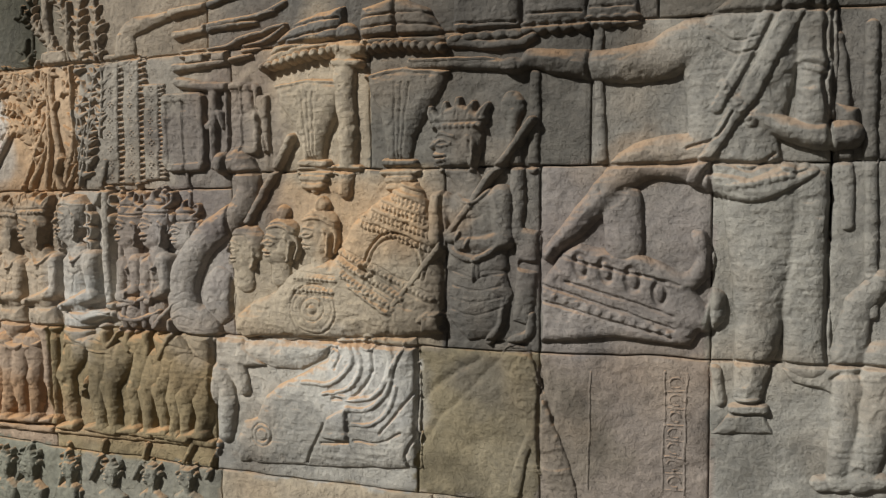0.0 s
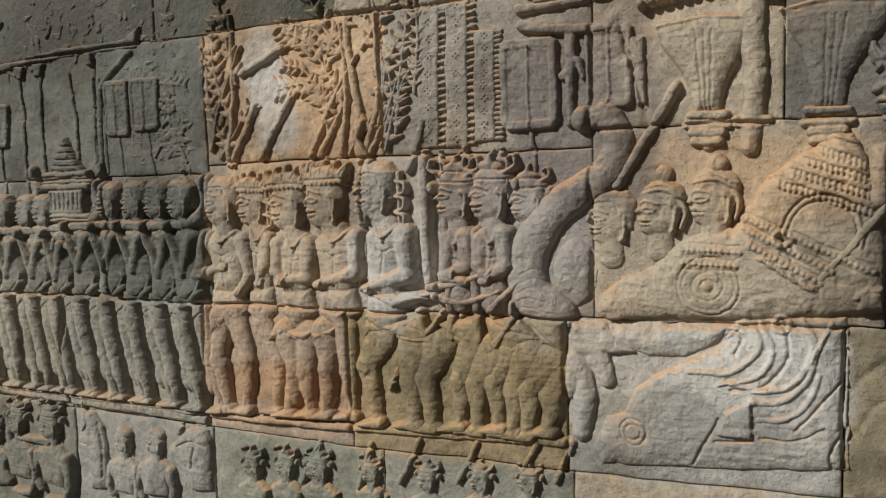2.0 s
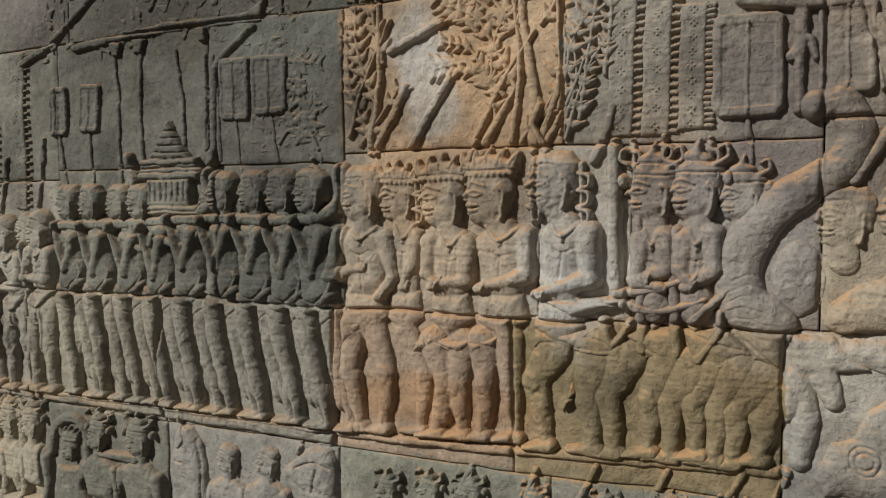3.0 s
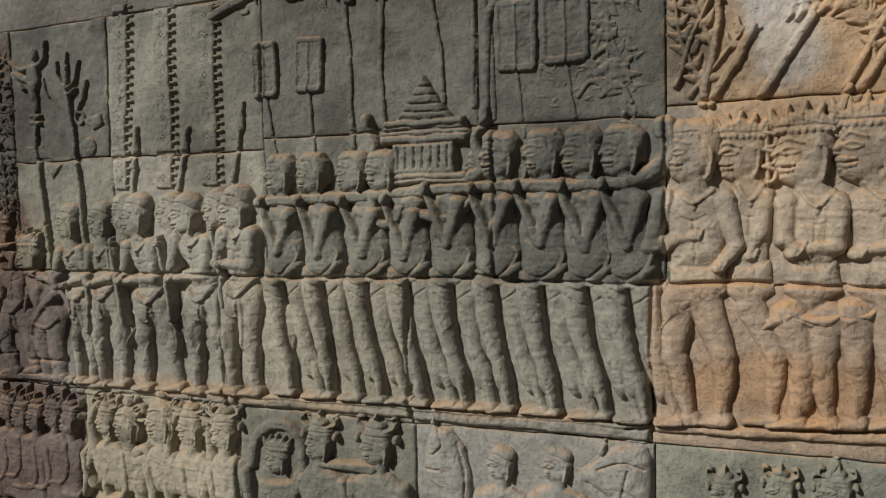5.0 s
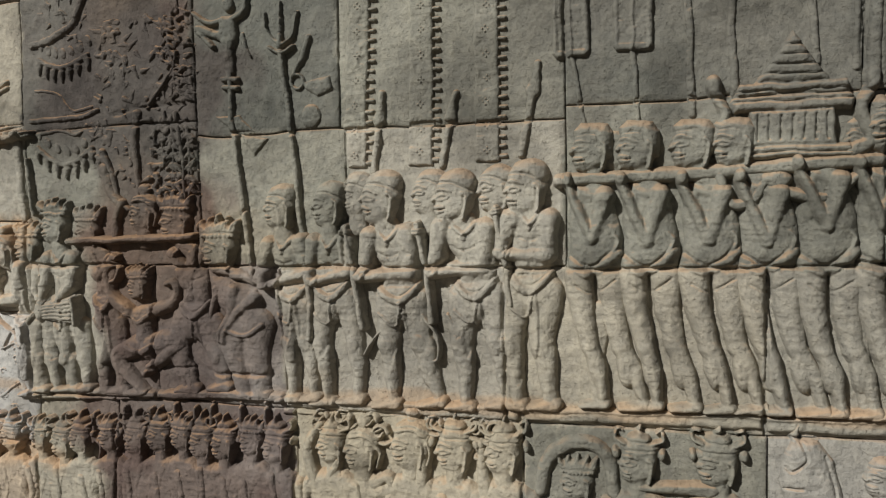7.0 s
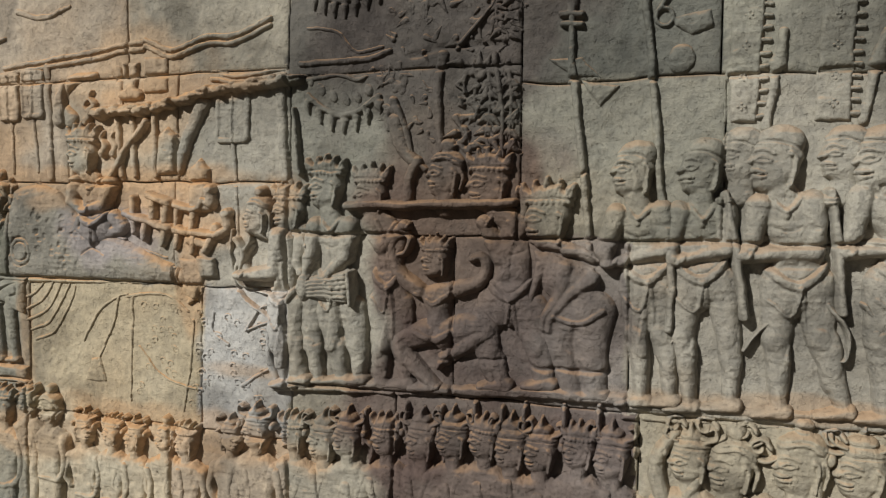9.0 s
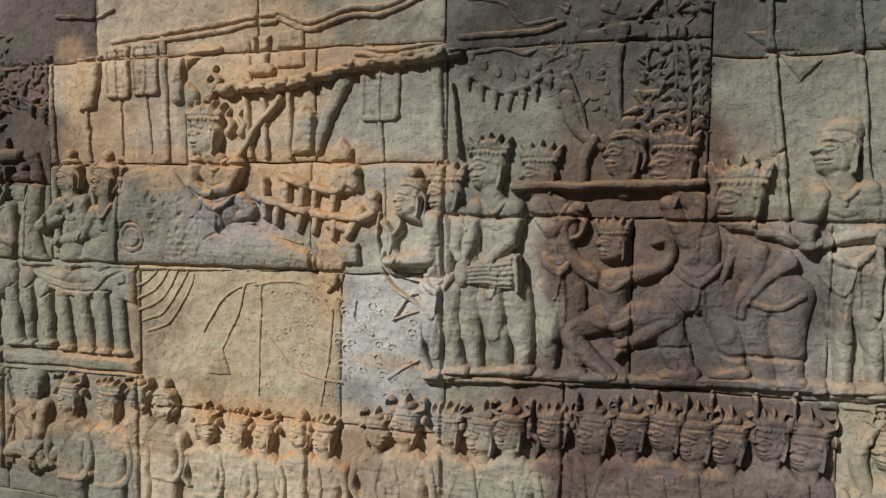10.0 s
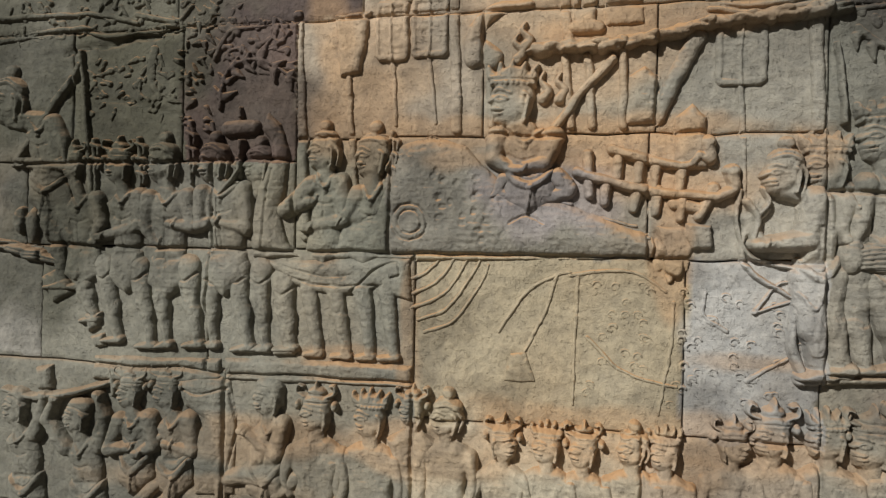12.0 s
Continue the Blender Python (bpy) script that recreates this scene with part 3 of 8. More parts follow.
def bearer(x, foot, waist, pole_z, head_x, r=0.043, h=0.052):
    """A walking bearer in profile: bent arm up to the pole, sash, slanting legs."""
    c = Carving()
    for dx, hh, step in ((0.025, 0.70, 0.026 + 0.016 * rng.rand()), (-0.023, 1.0, 0.016 + 0.018 * rng.rand())):
        hip, knee, heel = (x + 1.2 * dx, waist - 0.004), (x + dx + 0.012 + 0.3 * step, foot + 0.46 * (waist - foot)), (x + 1.1 * dx + 0.024 + step, foot + 0.014)
        c.stroke([hip, ((hip[0] + knee[0]) / 2 - 0.004, (hip[1] + knee[1]) / 2), knee], 0.0270, 0.0180, h * hh)
        c.stroke([knee, ((knee[0] + heel[0]) / 2 + 0.003, (knee[1] + heel[1]) / 2 + 0.01), heel], 0.0180, 0.0105, h * hh * 0.95)
        c.oval((knee[0] + 0.007, knee[1] - 0.035), 0.0150, 0.042, h * hh * 0.94, 8)
        c.stroke([(heel[0] + 0.004, foot + 0.008), (heel[0] - 0.040, foot + 0.002)], 0.011, 0.007, h)
    c.slab([(x - 0.050, waist - 0.002), (x + 0.048, waist - 0.004), (x + 0.056, waist + 0.03), (x + 0.050, waist + 0.08), (x + 0.036, waist + 0.13), (x + 0.020, pole_z - 0.002), (x - 0.034, pole_z - 0.002), (x - 0.046, waist + 0.10), (x - 0.042, waist + 0.06)], h, 0.050)
    c.slab([(x - 0.028, waist + 0.085), (x + 0.004, waist + 0.06), (x + 0.010, pole_z - 0.03), (x - 0.022, pole_z - 0.02)], 0.007, 0.012, "cut")
    c.stroke([(x + 0.004, pole_z - 0.01), (head_x or x, pole_z + (0.03 if head_x else 0.0))], 0.020, None, h * 0.7)
    c.curve([(x - 0.044, waist + 0.020), (x - 0.004, waist + 0.001), (x + 0.046, waist + 0.036)], 0.0095, 0.007, 0.007, "on")
    c.curve([(x - 0.042, waist + 0.034), (x - 0.002, waist + 0.014), (x + 0.040, waist + 0.046)], 0.0025, None, 0.004, "cut", 0.003)
    c.curve([(x + 0.030, waist + 0.030), (x + 0.044, waist + 0.055), (x + 0.036, waist + 0.070)], 0.007, 0.004, h * 0.9)
    c.curve([(x - 0.030, waist - 0.020), (x, waist - 0.035), (x + 0.04, waist - 0.012)], 0.0025, None, 0.004, "cut", 0.003)
    bend = (x - 0.006 + 0.008 * rng.rand(), pole_z - 0.102 - 0.012 * rng.rand())
    c.stroke([(x + 0.020, pole_z - 0.026), bend], 0.0195, 0.0150, h * 1.28)
    c.stroke([bend, (x - 0.046, pole_z - 0.004)], 0.0150, 0.0100, h * 1.28)
    c.oval((x - 0.045, pole_z + 0.003), 0.0125, 0.016, h * 1.55)
    if head_x:
        head_on(c, head_x, pole_z + 0.014 + 1.12 * r, 1.12 * r, -1, h * 1.05, "crop")
    return carve("litter_bearer", c, "stone relief litter bearer walking with hands raised to a pole", "relief figure", "litter bearers")


def person(head, r, chest, waist, arms, legs, cap="band", f=-1, h=0.042, stout=1.0, label="", group="", name="carved_figure", collar=True, sash=True):
    """A figure from its head, shoulders (two points), waist (two points), arms and legs (points from joint to joint)."""
    c = Carving()
    (lx, lz), (rx, rz) = chest
    (wl, zl), (wr, zr) = waist
    g = 0.030 * stout
    for k, (hip, knee, heel) in enumerate(legs):
        hh = h * (0.86, 1.0)[k % 2]
        c.stroke([hip, ((hip[0] + knee[0]) / 2, (hip[1] + knee[1]) / 2), knee], g * 0.95, g * 0.68, hh)
        c.stroke([knee, (knee[0] * 0.45 + heel[0] * 0.55 + 0.002, knee[1] * 0.5 + heel[1] * 0.5), heel], g * 0.66, g * 0.40, hh * 0.96)
        c.oval((knee[0] * 0.68 + heel[0] * 0.32 - f * 0.004, knee[1] * 0.68 + heel[1] * 0.32), g * 0.56, g * 1.6, hh * 0.97)
        c.oval((knee[0] + f * 0.004, knee[1]), g * 0.5, g * 0.6, 0.003, 0, "on")
        c.stroke([(heel[0] - f * 0.008, heel[1] - 0.006), (heel[0] + f * 0.040, heel[1] - 0.013)], g * 0.42, g * 0.24, h * 1.05)
    c.slab([(wl - 0.004, zl + 0.008), (wr + 0.004, zr + 0.008), (wr + 0.014, zr - 0.046), ((wl + wr) / 2, zl - 0.080), (wl - 0.012, zl - 0.046)], h, 0.034)
    c.slab([(wl, zl - 0.004), (wr, zr - 0.004), (wr + 0.004, zr * 0.6 + rz * 0.4), (rx, rz - 0.014), (rx * 0.8 + lx * 0.2, rz + 0.004), (rx * 0.2 + lx * 0.8, lz + 0.004), (lx, lz - 0.014), (wl - 0.002, zl * 0.6 + lz * 0.4)], h, 0.036)
    mid = ((lx + rx) / 2, (lz + rz) / 2)
    c.stroke([mid, (head[0], head[1] - 0.7 * r)], 0.44 * r, 0.40 * r, h * 0.82)
    c.curve([(lx * 0.55 + mid[0] * 0.45, mid[1] + 0.004), (mid[0], mid[1] - 0.020), (rx * 0.55 + mid[0] * 0.45, mid[1] + 0.004)], 0.0045, 0.0040, 0.0055, "on") if collar else None
    c.oval((mid[0], mid[1] - 0.026), 0.005, 0.009, 0.005, 0, "on") if collar else None
    c.curve([(mid[0] - 0.02, mid[1] - 0.045), (mid[0], mid[1] - 0.052), (mid[0] + 0.022, mid[1] - 0.045)], 0.003, None, 0.003, "cut", 0.005)
    c.stroke([(mid[0], mid[1] - 0.05), ((wl + wr) / 2, zl + 0.012)], 0.003, None, 0.003, "cut", 0.005)
    if sash:
        c.curve([(wl - 0.008, zl + 0.004), ((wl + wr) / 2, zl - 0.024), (wr + 0.008, zr + 0.006)], 0.0085, 0.0065, 0.008, "on")
        c.curve([(wl - 0.004, zl + 0.008), ((wl + wr) / 2, zl - 0.014), (wr + 0.004, zr + 0.010)], 0.0022, None, 0.004, "cut", 0.003)
        c.curve([(wl - 0.006, zl - 0.050), ((wl + wr) / 2 - 0.008, zl - 0.074), ((wl + wr) / 2 + 0.004, zl - 0.030)], 0.0030, 0.002, 0.005, "on")
        c.curve([((wl + wr) / 2 + 0.004, zl - 0.030), ((wl + wr) / 2 + 0.006, zl - 0.090), ((wl + wr) / 2 - 0.002, zl - 0.140)], 0.0075, 0.013, 0.005, "on", 0.005)
    for pts in arms:
        c.stroke(pts[:2], g * 0.66, g * 0.52, h * 1.18)
        c.stroke(pts[1:], g * 0.54, g * 0.36, h * 1.24)
        c.oval(pts[-1], g * 0.44, g * 0.36, h * 1.3)
        c.stroke([(pts[-1][0] - f * 0.012 - 0.003, pts[-1][1] - 0.006), (pts[-1][0] - f * 0.012 + 0.003, pts[-1][1] + 0.010)], 0.0028, None, 0.005, "on")
    head_on(c, *head, r, f, h * 1.05, cap)
    return carve(name, c, label, "relief figure", group)


def bust(x, z, r, f=-1, cap="plume", h=0.03, down=0.16, arms=True, group="", label=""):
    """Head and shoulders above the edge of a crowd; z is the head's middle."""
    c = Carving()
    c.slab([(x - 1.55 * r, z - 1.75 * r), (x - 0.6 * r, z - 1.2 * r), (x + 0.6 * r, z - 1.2 * r), (x + 1.55 * r, z - 1.75 * r), (x + 1.05 * r, z - 3.2 * r),
            (x + 1.0 * r, z - 1.0 * r - down), (x - 1.0 * r, z - 1.0 * r - down), (x - 1.05 * r, z - 3.2 * r)], h * 0.95, 0.5 * r)
    c.stroke([(x, z - 1.3 * r), (x, z - 0.8 * r)], 0.42 * r, None, h * 0.8)
    if arms:
        c.curve([(x + 1.25 * r, z - 1.9 * r), (x + 1.45 * r, z - 3.4 * r), (x + 0.9 * r, z - 4.4 * r), (x - 0.6 * r, z - 4.5 * r)], 0.36 * r, 0.26 * r, h * 1.15)
        c.curve([(x - 1.25 * r, z - 1.9 * r), (x - 1.55 * r, z - 3.2 * r), (x - 1.2 * r, z - 4.0 * r)], 0.36 * r, 0.26 * r, h)
    head_on(c, x, z, r, f, h * 1.05, cap)
    return carve("carved_bust", c, label or "stone relief head and shoulders with plumed headdress, in crowded row", "relief figure", group)


def face(x, z, r, f=-1, cap="band", h=0.03, group="", label=""):
    c = Carving()
    c.stroke([(x, z - 1.4 * r), (x, z - 0.7 * r)], 0.46 * r, 0.4 * r, h * 0.75)
    head_on(c, x, z, r, f, h, cap)
    return carve("background_figure", c, label or "stone relief head in profile, carved behind the front figures", "relief figure", group)


def pole(pts, w=0.0055, h=0.016, label="thin stone relief staff standing against the wall", name="carved_staff", group="", tip=0.0):
    c = Carving()
    c.stroke(pts, w, None, h)
    if tip:
        (ax, az), (bx, bz) = pts[-2], pts[-1]
        ln = math.dist(pts[-2], pts[-1])
        ux, uz = (bx - ax) / ln, (bz - az) / ln
        c.stroke([(bx - ux * tip, bz - uz * tip), (bx, bz)], w * 1.9, w * 0.4, h * 1.1)
    return carve(name, c, label, "relief staff", group)


def fan(mid, rx, rz, foot, tilt=0.0, h=0.012, square=False, label="long-handled oval ceremonial fan in shallow stone relief", group="ceremonial fans"):
    ob = thing("carved_fan", *mid, label, "relief fan", group)
    c = Carving()
    if square:
        c.slab([(mid[0] - rx, mid[1] - rz * 0.85), (mid[0] - rx * 0.8, mid[1] - rz), (mid[0] + rx * 0.8, mid[1] - rz), (mid[0] + rx, mid[1] - rz * 0.85),
                (mid[0] + rx, mid[1] + rz * 0.9), (mid[0] + rx * 0.8, mid[1] + rz), (mid[0] - rx * 0.8, mid[1] + rz), (mid[0] - rx, mid[1] + rz * 0.9)], h, 0.007)
        c.slab([(mid[0] - rx * 0.75, mid[1] - rz * 0.8), (mid[0] + rx * 0.75, mid[1] - rz * 0.8), (mid[0] + rx * 0.75, mid[1] + rz * 0.8), (mid[0] - rx * 0.75, mid[1] + rz * 0.8)], 0.003, 0.003, "cut")
    else:
        for side in (-1, 1):
            c.oval((mid[0] + side * rx * 0.42, mid[1]), rx * 0.60, rz, h, tilt, e=0.006)
            c.oval((mid[0] + side * rx * 0.42, mid[1]), rx * 0.40, rz * 0.78, 0.003, tilt, "cut", 0.003)
    c.stroke([(mid[0], mid[1] - rz), (mid[0], mid[1] + rz * 0.85)], 0.003, 0.002, 0.005, "on", 0.003)
    part("blade", c, ob)
    part("handle", Carving().stroke([(mid[0], mid[1] - rz * 0.9), foot], 0.0050, 0.0045, 0.010), ob)
    return ob


def leaf_spray(c, pts, n, size, h=0.016, both=True, w=0.004):
    """A branch with leaves on its sides."""
    c.curve(pts, w * 1.3, w * 0.7, h)
    p = [Vector(q) for q in pts]
    for k in range(n):
        s = (k + 0.6) / n * (len(p) - 1)
        i = min(int(s), len(p) - 2)
        q, d = p[i].lerp(p[i + 1], s - i), (p[i + 1] - p[i]).normalized()
        for side in ((-1, 1) if both else (1,)):
            lean = math.atan2(d.y, d.x) + side * (0.75 + 0.25 * rng.rand())
            ln = size * (0.8 + 0.4 * rng.rand())
            tip = q + Vector((math.cos(lean), math.sin(lean))) * ln
            c.stroke([tuple(q.lerp(tip, 0.25)), tuple(q.lerp(tip, 0.62)), tuple(tip)], ln * 0.30, ln * 0.10, h * (0.8 + 0.35 * rng.rand()))


# ---------------------------------------------------------------- the archer and his seat, at the wall's east end
c = Carving()
c.slab([(-0.929, 1.782), (-0.916, 1.824), (-0.876, 1.850), (-0.815, 1.898), (-0.756, 1.912), (-0.729, 1.854), (-0.736, 1.771), (-0.756, 1.688), (-0.772, 1.632), (-0.763, 1.574), (-0.749, 1.546), (-0.850, 1.539), (-0.886, 1.586), (-0.914, 1.626), (-0.921, 1.704)], 0.050, 0.05)
c.stroke([(-0.794, 1.532), (-0.793, 1.401), (-0.801, 1.274), (-0.813, 1.185)], 0.066, 0.024, 0.056)
c.oval((-0.801, 1.284), 0.034, 0.055, 0.052)
c.stroke([(-0.723, 1.541), (-0.728, 1.402), (-0.720, 1.248)], 0.036, 0.038, 0.038)
c.curve([(-0.810, 1.558), (-0.900, 1.596), (-0.992, 1.593), (-1.059, 1.529), (-1.153, 1.426)], 0.052, 0.014, 0.050)
c.stroke([(-1.025, 1.519), (-1.020, 1.438)], 0.036, 0.034, 0.034)
c.curve([(-0.907, 1.800), (-0.975, 1.770), (-1.070, 1.768), (-1.184, 1.787)], 0.042, 0.020, 0.056)
c.oval((-1.215, 1.776), 0.030, 0.016, 0.05)
for k in range(4):
    c.stroke([(-1.246 + 0.004 * k, 1.778 - 0.008 + 0.006 * k), (-1.210, 1.776 - 0.008 + 0.006 * k)], 0.0035, None, 0.004, "on")
c.curve([(-0.721, 1.854), (-0.713, 1.770), (-0.717, 1.668)], 0.034, 0.030, 0.054)
c.curve([(-0.666, 1.631), (-0.725, 1.632), (-0.807, 1.665)], 0.026, 0.018, 0.062)
c.stroke([(-0.718, 1.909), (-0.812, 1.709), (-0.940, 1.503)], 0.020, 0.008, 0.010, "on", 0.008)
c.stroke([(-0.756, 1.912), (-0.831, 1.748), (-0.865, 1.682)], 0.010, 0.010, 0.007, "on", 0.006)
beads(c, [(-0.857, 1.720), (-0.812, 1.657)], 7, 0.010, 0.006)
c.curve([(-0.870, 1.549), (-0.801, 1.541), (-0.728, 1.581)], 0.020, 0.022, 0.010, "on", 0.010)
beads(c, [(-0.845, 1.542), (-0.749, 1.565)], 9, 0.007, 0.004)
c.oval((-0.743, 1.590), 0.024, 0.022, 0.014, 0, "on")
c.stroke([(-0.732, 1.757), (-0.702, 1.751)], 0.005, None, 0.005, "on")
c.stroke([(-0.731, 1.743), (-0.702, 1.737)], 0.005, None, 0.005, "on")
c.curve([(-0.880, 1.798), (-0.840, 1.772), (-0.805, 1.780)], 0.003, None, 0.004, "cut", 0.003)
c.curve([(-0.876, 1.817), (-0.840, 1.794), (-0.801, 1.801)], 0.003, None, 0.004, "cut", 0.003)
c.curve([(-0.914, 1.614), (-0.864, 1.634), (-0.838, 1.672)], 0.003, None, 0.006, "cut", 0.003)
c.curve([(-0.850, 1.585), (-0.810, 1.575), (-0.776, 1.603)], 0.003, None, 0.005, "cut", 0.003)
c.curve([(-0.849, 1.527), (-0.853, 1.479), (-0.843, 1.410)], 0.003, None, 0.004, "cut", 0.003)
c.curve([(-0.973, 1.533), (-0.926, 1.528), (-0.867, 1.532)], 0.003, None, 0.005, "cut", 0.003)
c.stroke([(-0.834, 1.156), (-0.788, 1.159)], 0.010, None, 0.034)
c.stroke([(-0.833, 1.172), (-0.790, 1.175)], 0.004, None, 0.006, "on")
c.stroke([(-0.866, 1.222), (-0.856, 1.168)], 0.012, 0.010, 0.022)
c.slab([(-0.840, 1.149), (-0.786, 1.152), (-0.772, 1.113), (-0.871, 1.106)], 0.016, 0.012)
carve("carved_archer", c, "large grey stone relief figure of striding archer with raised arm", "relief figure")

c = Carving()
c.slab([(-1.168, 1.374), (-1.132, 1.421), (-1.098, 1.445), (-0.991, 1.423), (-0.911, 1.380), (-0.874, 1.321), (-0.910, 1.262), (-1.038, 1.275), (-1.168, 1.259)], 0.032, 0.02)
c.curve([(-1.000, 1.408), (-0.920, 1.379), (-0.884, 1.415), (-0.894, 1.459)], 0.022, 0.014, 0.036)
c.curve([(-0.933, 1.319), (-0.878, 1.311), (-0.865, 1.351)], 0.026, 0.014, 0.038)
c.oval((-0.891, 1.449), 0.014, 0.022, 0.034)
c.oval((-0.868, 1.346), 0.014, 0.022, 0.036)
for p in [(-1.092, 1.407), (-1.048, 1.397), (-1.002, 1.383), (-0.957, 1.359)]:
    c.oval(p, 0.016, 0.026, 0.007, 10, "cut", 0.006)
    c.oval(p, 0.008, 0.016, 0.008, 10, "on")
for a, b in (((-1.163, 1.369), (-0.933, 1.294)), ((-1.163, 1.338), (-0.938, 1.279)), ((-1.117, 1.375), (-0.933, 1.319)), ((-1.132, 1.421), (-0.925, 1.374))):
    c.stroke([a, b], 0.0035, None, 0.006, "cut", 0.003)
beads(c, [(-1.158, 1.353), (-0.942, 1.286)], 12, 0.006, 0.004)
carve("carved_throne", c, "low stone relief seat with serpent-headed rails and panels", "relief furniture")

c = Carving()
c.stroke([(-1.414, 1.790), (-1.326, 1.787), (-1.230, 1.777)], 0.012, 0.012, 0.03)
c.stroke([(-1.414, 1.798), (-1.251, 1.791)], 0.004, None, 0.006, "on")
carve("carved_bow", c, "straight stone relief bow stave held level", "relief weapon")
for a in ([(-1.069, 1.849), (-1.065, 1.720), (-1.059, 1.599)], [(-1.179, 1.756), (-1.181, 1.582)], [(-0.686, 1.796), (-0.671, 1.666), (-0.663, 1.479)], [(-0.633, 1.812), (-0.633, 1.609), (-0.623, 1.329)]):
    pole(a, 0.011, 0.018, "stout stone relief shaft behind the archer")
c = Carving()
c.slab([(-0.684, 1.685), (-0.651, 1.675), (-0.646, 1.619), (-0.679, 1.620)], 0.04, 0.02)
carve("carved_fist", c, "rounded grey stone relief fist gripping a shaft", "relief figure")
c = Carving()
c.stroke([(-0.612, 1.385), (-0.644, 1.342), (-0.659, 1.251)], 0.02, 0.03, 0.03)
c.slab([(-0.761, 1.232), (-0.625, 1.253), (-0.683, 1.216), (-0.608, 1.206), (-0.623, 1.162), (-0.683, 1.192), (-0.743, 1.208)], 0.022, 0.01)
c.stroke([(-0.658, 1.203), (-0.664, 1.097), (-0.671, 1.038)], 0.026, 0.020, 0.034)
c.stroke([(-0.602, 1.253), (-0.614, 1.138), (-0.637, 1.040)], 0.034, 0.026, 0.036)
c.stroke([(-0.697, 1.033), (-0.604, 1.041)], 0.016, None, 0.03)
carve("seated_attendant", c, "partly seen stone relief attendant with thin legs and sash", "relief figure")
canopy = thing("carved_canopy", *(-1.220, 1.870), "dark scalloped stone canopy carved above the vessels", "relief ornament")
for low, n in (([(-1.326, 1.837), (-1.215, 1.831)], 5), ([(-1.194, 1.846), (-1.095, 1.843)], 5), ([(-1.080, 1.850), (-1.009, 1.847)], 4)):
    c = Carving()
    c.slab([(low[0][0] - 0.01, low[0][1]), (low[1][0] + 0.01, low[1][1]), (low[1][0] + 0.006, low[1][1] + 0.085), (low[0][0], low[0][1] + 0.09)], 0.030, 0.02)
    for k in range(n):
        s = k / (n - 1)
        c.oval((low[0][0] + (low[1][0] - low[0][0]) * s, low[0][1] - 0.004), 0.017, 0.013, 0.036)
    c.stroke([(low[0][0], low[0][1] + 0.022), (low[1][0], low[1][1] + 0.022)], 0.003, None, 0.006, "cut", 0.004)
    part("scalloped_edge", c, canopy)
part("fringe", Carving().curve([(-1.336, 1.829), (-1.272, 1.817), (-1.215, 1.817), (-1.184, 1.827)], 0.012, 0.010, 0.030), canopy)

c = Carving()
for x0 in ((-0.949, 1.214), (-0.912, 1.212), (-1.078, 1.207)):
    c.stroke([x0, (x0[0] - 0.004, x0[1] - 0.22)], 0.0022, None, 0.0020)
for k in range(7):
    p = ((-0.930, 1.194)[0] - 0.0006 * k, (-0.930, 1.194)[1] - 0.030 * k)
    c.stroke([(p[0] + 0.011 * math.cos(a), p[1] + 0.010 * math.sin(a)) for a in np.linspace(0, 5.2, 8)], 0.0018, None, 0.0020)
    c.stroke([(p[0] - 0.014, p[1] - 0.015), (p[0] + 0.014, p[1] - 0.015)], 0.0016, None, 0.0018)
carve("incised_pilaster", c, "faint incised pilaster with rings on flat mauve stone", "relief ornament")
# crowned attendant with a goad behind the elephant
c = Carving()
c.slab([(-1.344, 1.421), (-1.240, 1.429), (-1.219, 1.351), (-1.238, 1.270), (-1.304, 1.256), (-1.346, 1.304)], 0.040, 0.060)
c.curve([(-1.263, 1.258), (-1.242, 1.287), (-1.235, 1.330)], 0.008, 0.006, 0.030)
c.curve([(-1.221, 1.256), (-1.189, 1.278), (-1.185, 1.310)], 0.010, 0.008, 0.020)
for k in range(4):
    c.curve([((-1.333, 1.391)[0], (-1.333, 1.391)[1] - 0.024 * k), ((-1.285, 1.380)[0], (-1.285, 1.380)[1] - 0.024 * k), ((-1.236, 1.389)[0], (-1.236, 1.389)[1] - 0.022 * k)], 0.002, None, 0.003, "cut", 0.003)
carve("carved_basket", c, "dark rounded stone relief basket below the rider", "relief vessel")
person((-1.321, 1.635), 0.0641, ((-1.361, 1.536), (-1.229, 1.547)), ((-1.337, 1.439), (-1.238, 1.444)), [[(-1.238, 1.530), (-1.233, 1.453), (-1.311, 1.443)], [(-1.354, 1.521), (-1.363, 1.456), (-1.328, 1.456)]], [], "crown", label="dark stone relief rider with broad crowned head", name="carved_mahout", h=0.040, stout=1.3)
c = Carving()
c.curve([(-1.215, 1.457), (-1.208, 1.551), (-1.221, 1.655), (-1.209, 1.706)], 0.016, 0.012, 0.026)
c.oval((-1.221, 1.701), 0.024, 0.030, 0.026)
c.slab([(-1.217, 1.478), (-1.167, 1.468), (-1.173, 1.405), (-1.183, 1.289), (-1.221, 1.298), (-1.212, 1.394)], 0.024, 0.020)
c.stroke([(-1.200, 1.405), (-1.175, 1.401)], 0.010, None, 0.014, "cut", 0.008)
carve("carved_sword", c, "upright worn stone relief sheath and hilt behind the rider", "relief weapon")
pole([(-1.452, 1.317), (-1.349, 1.445), (-1.181, 1.672)], 0.0095, 0.048, "long slanting stone relief goad across the elephant", "carved_goad")
c = Carving()
c.curve([(-1.214, 1.225), (-1.188, 1.141), (-1.157, 1.058), (-1.131, 0.975)], 0.028, 0.03, 0.012)
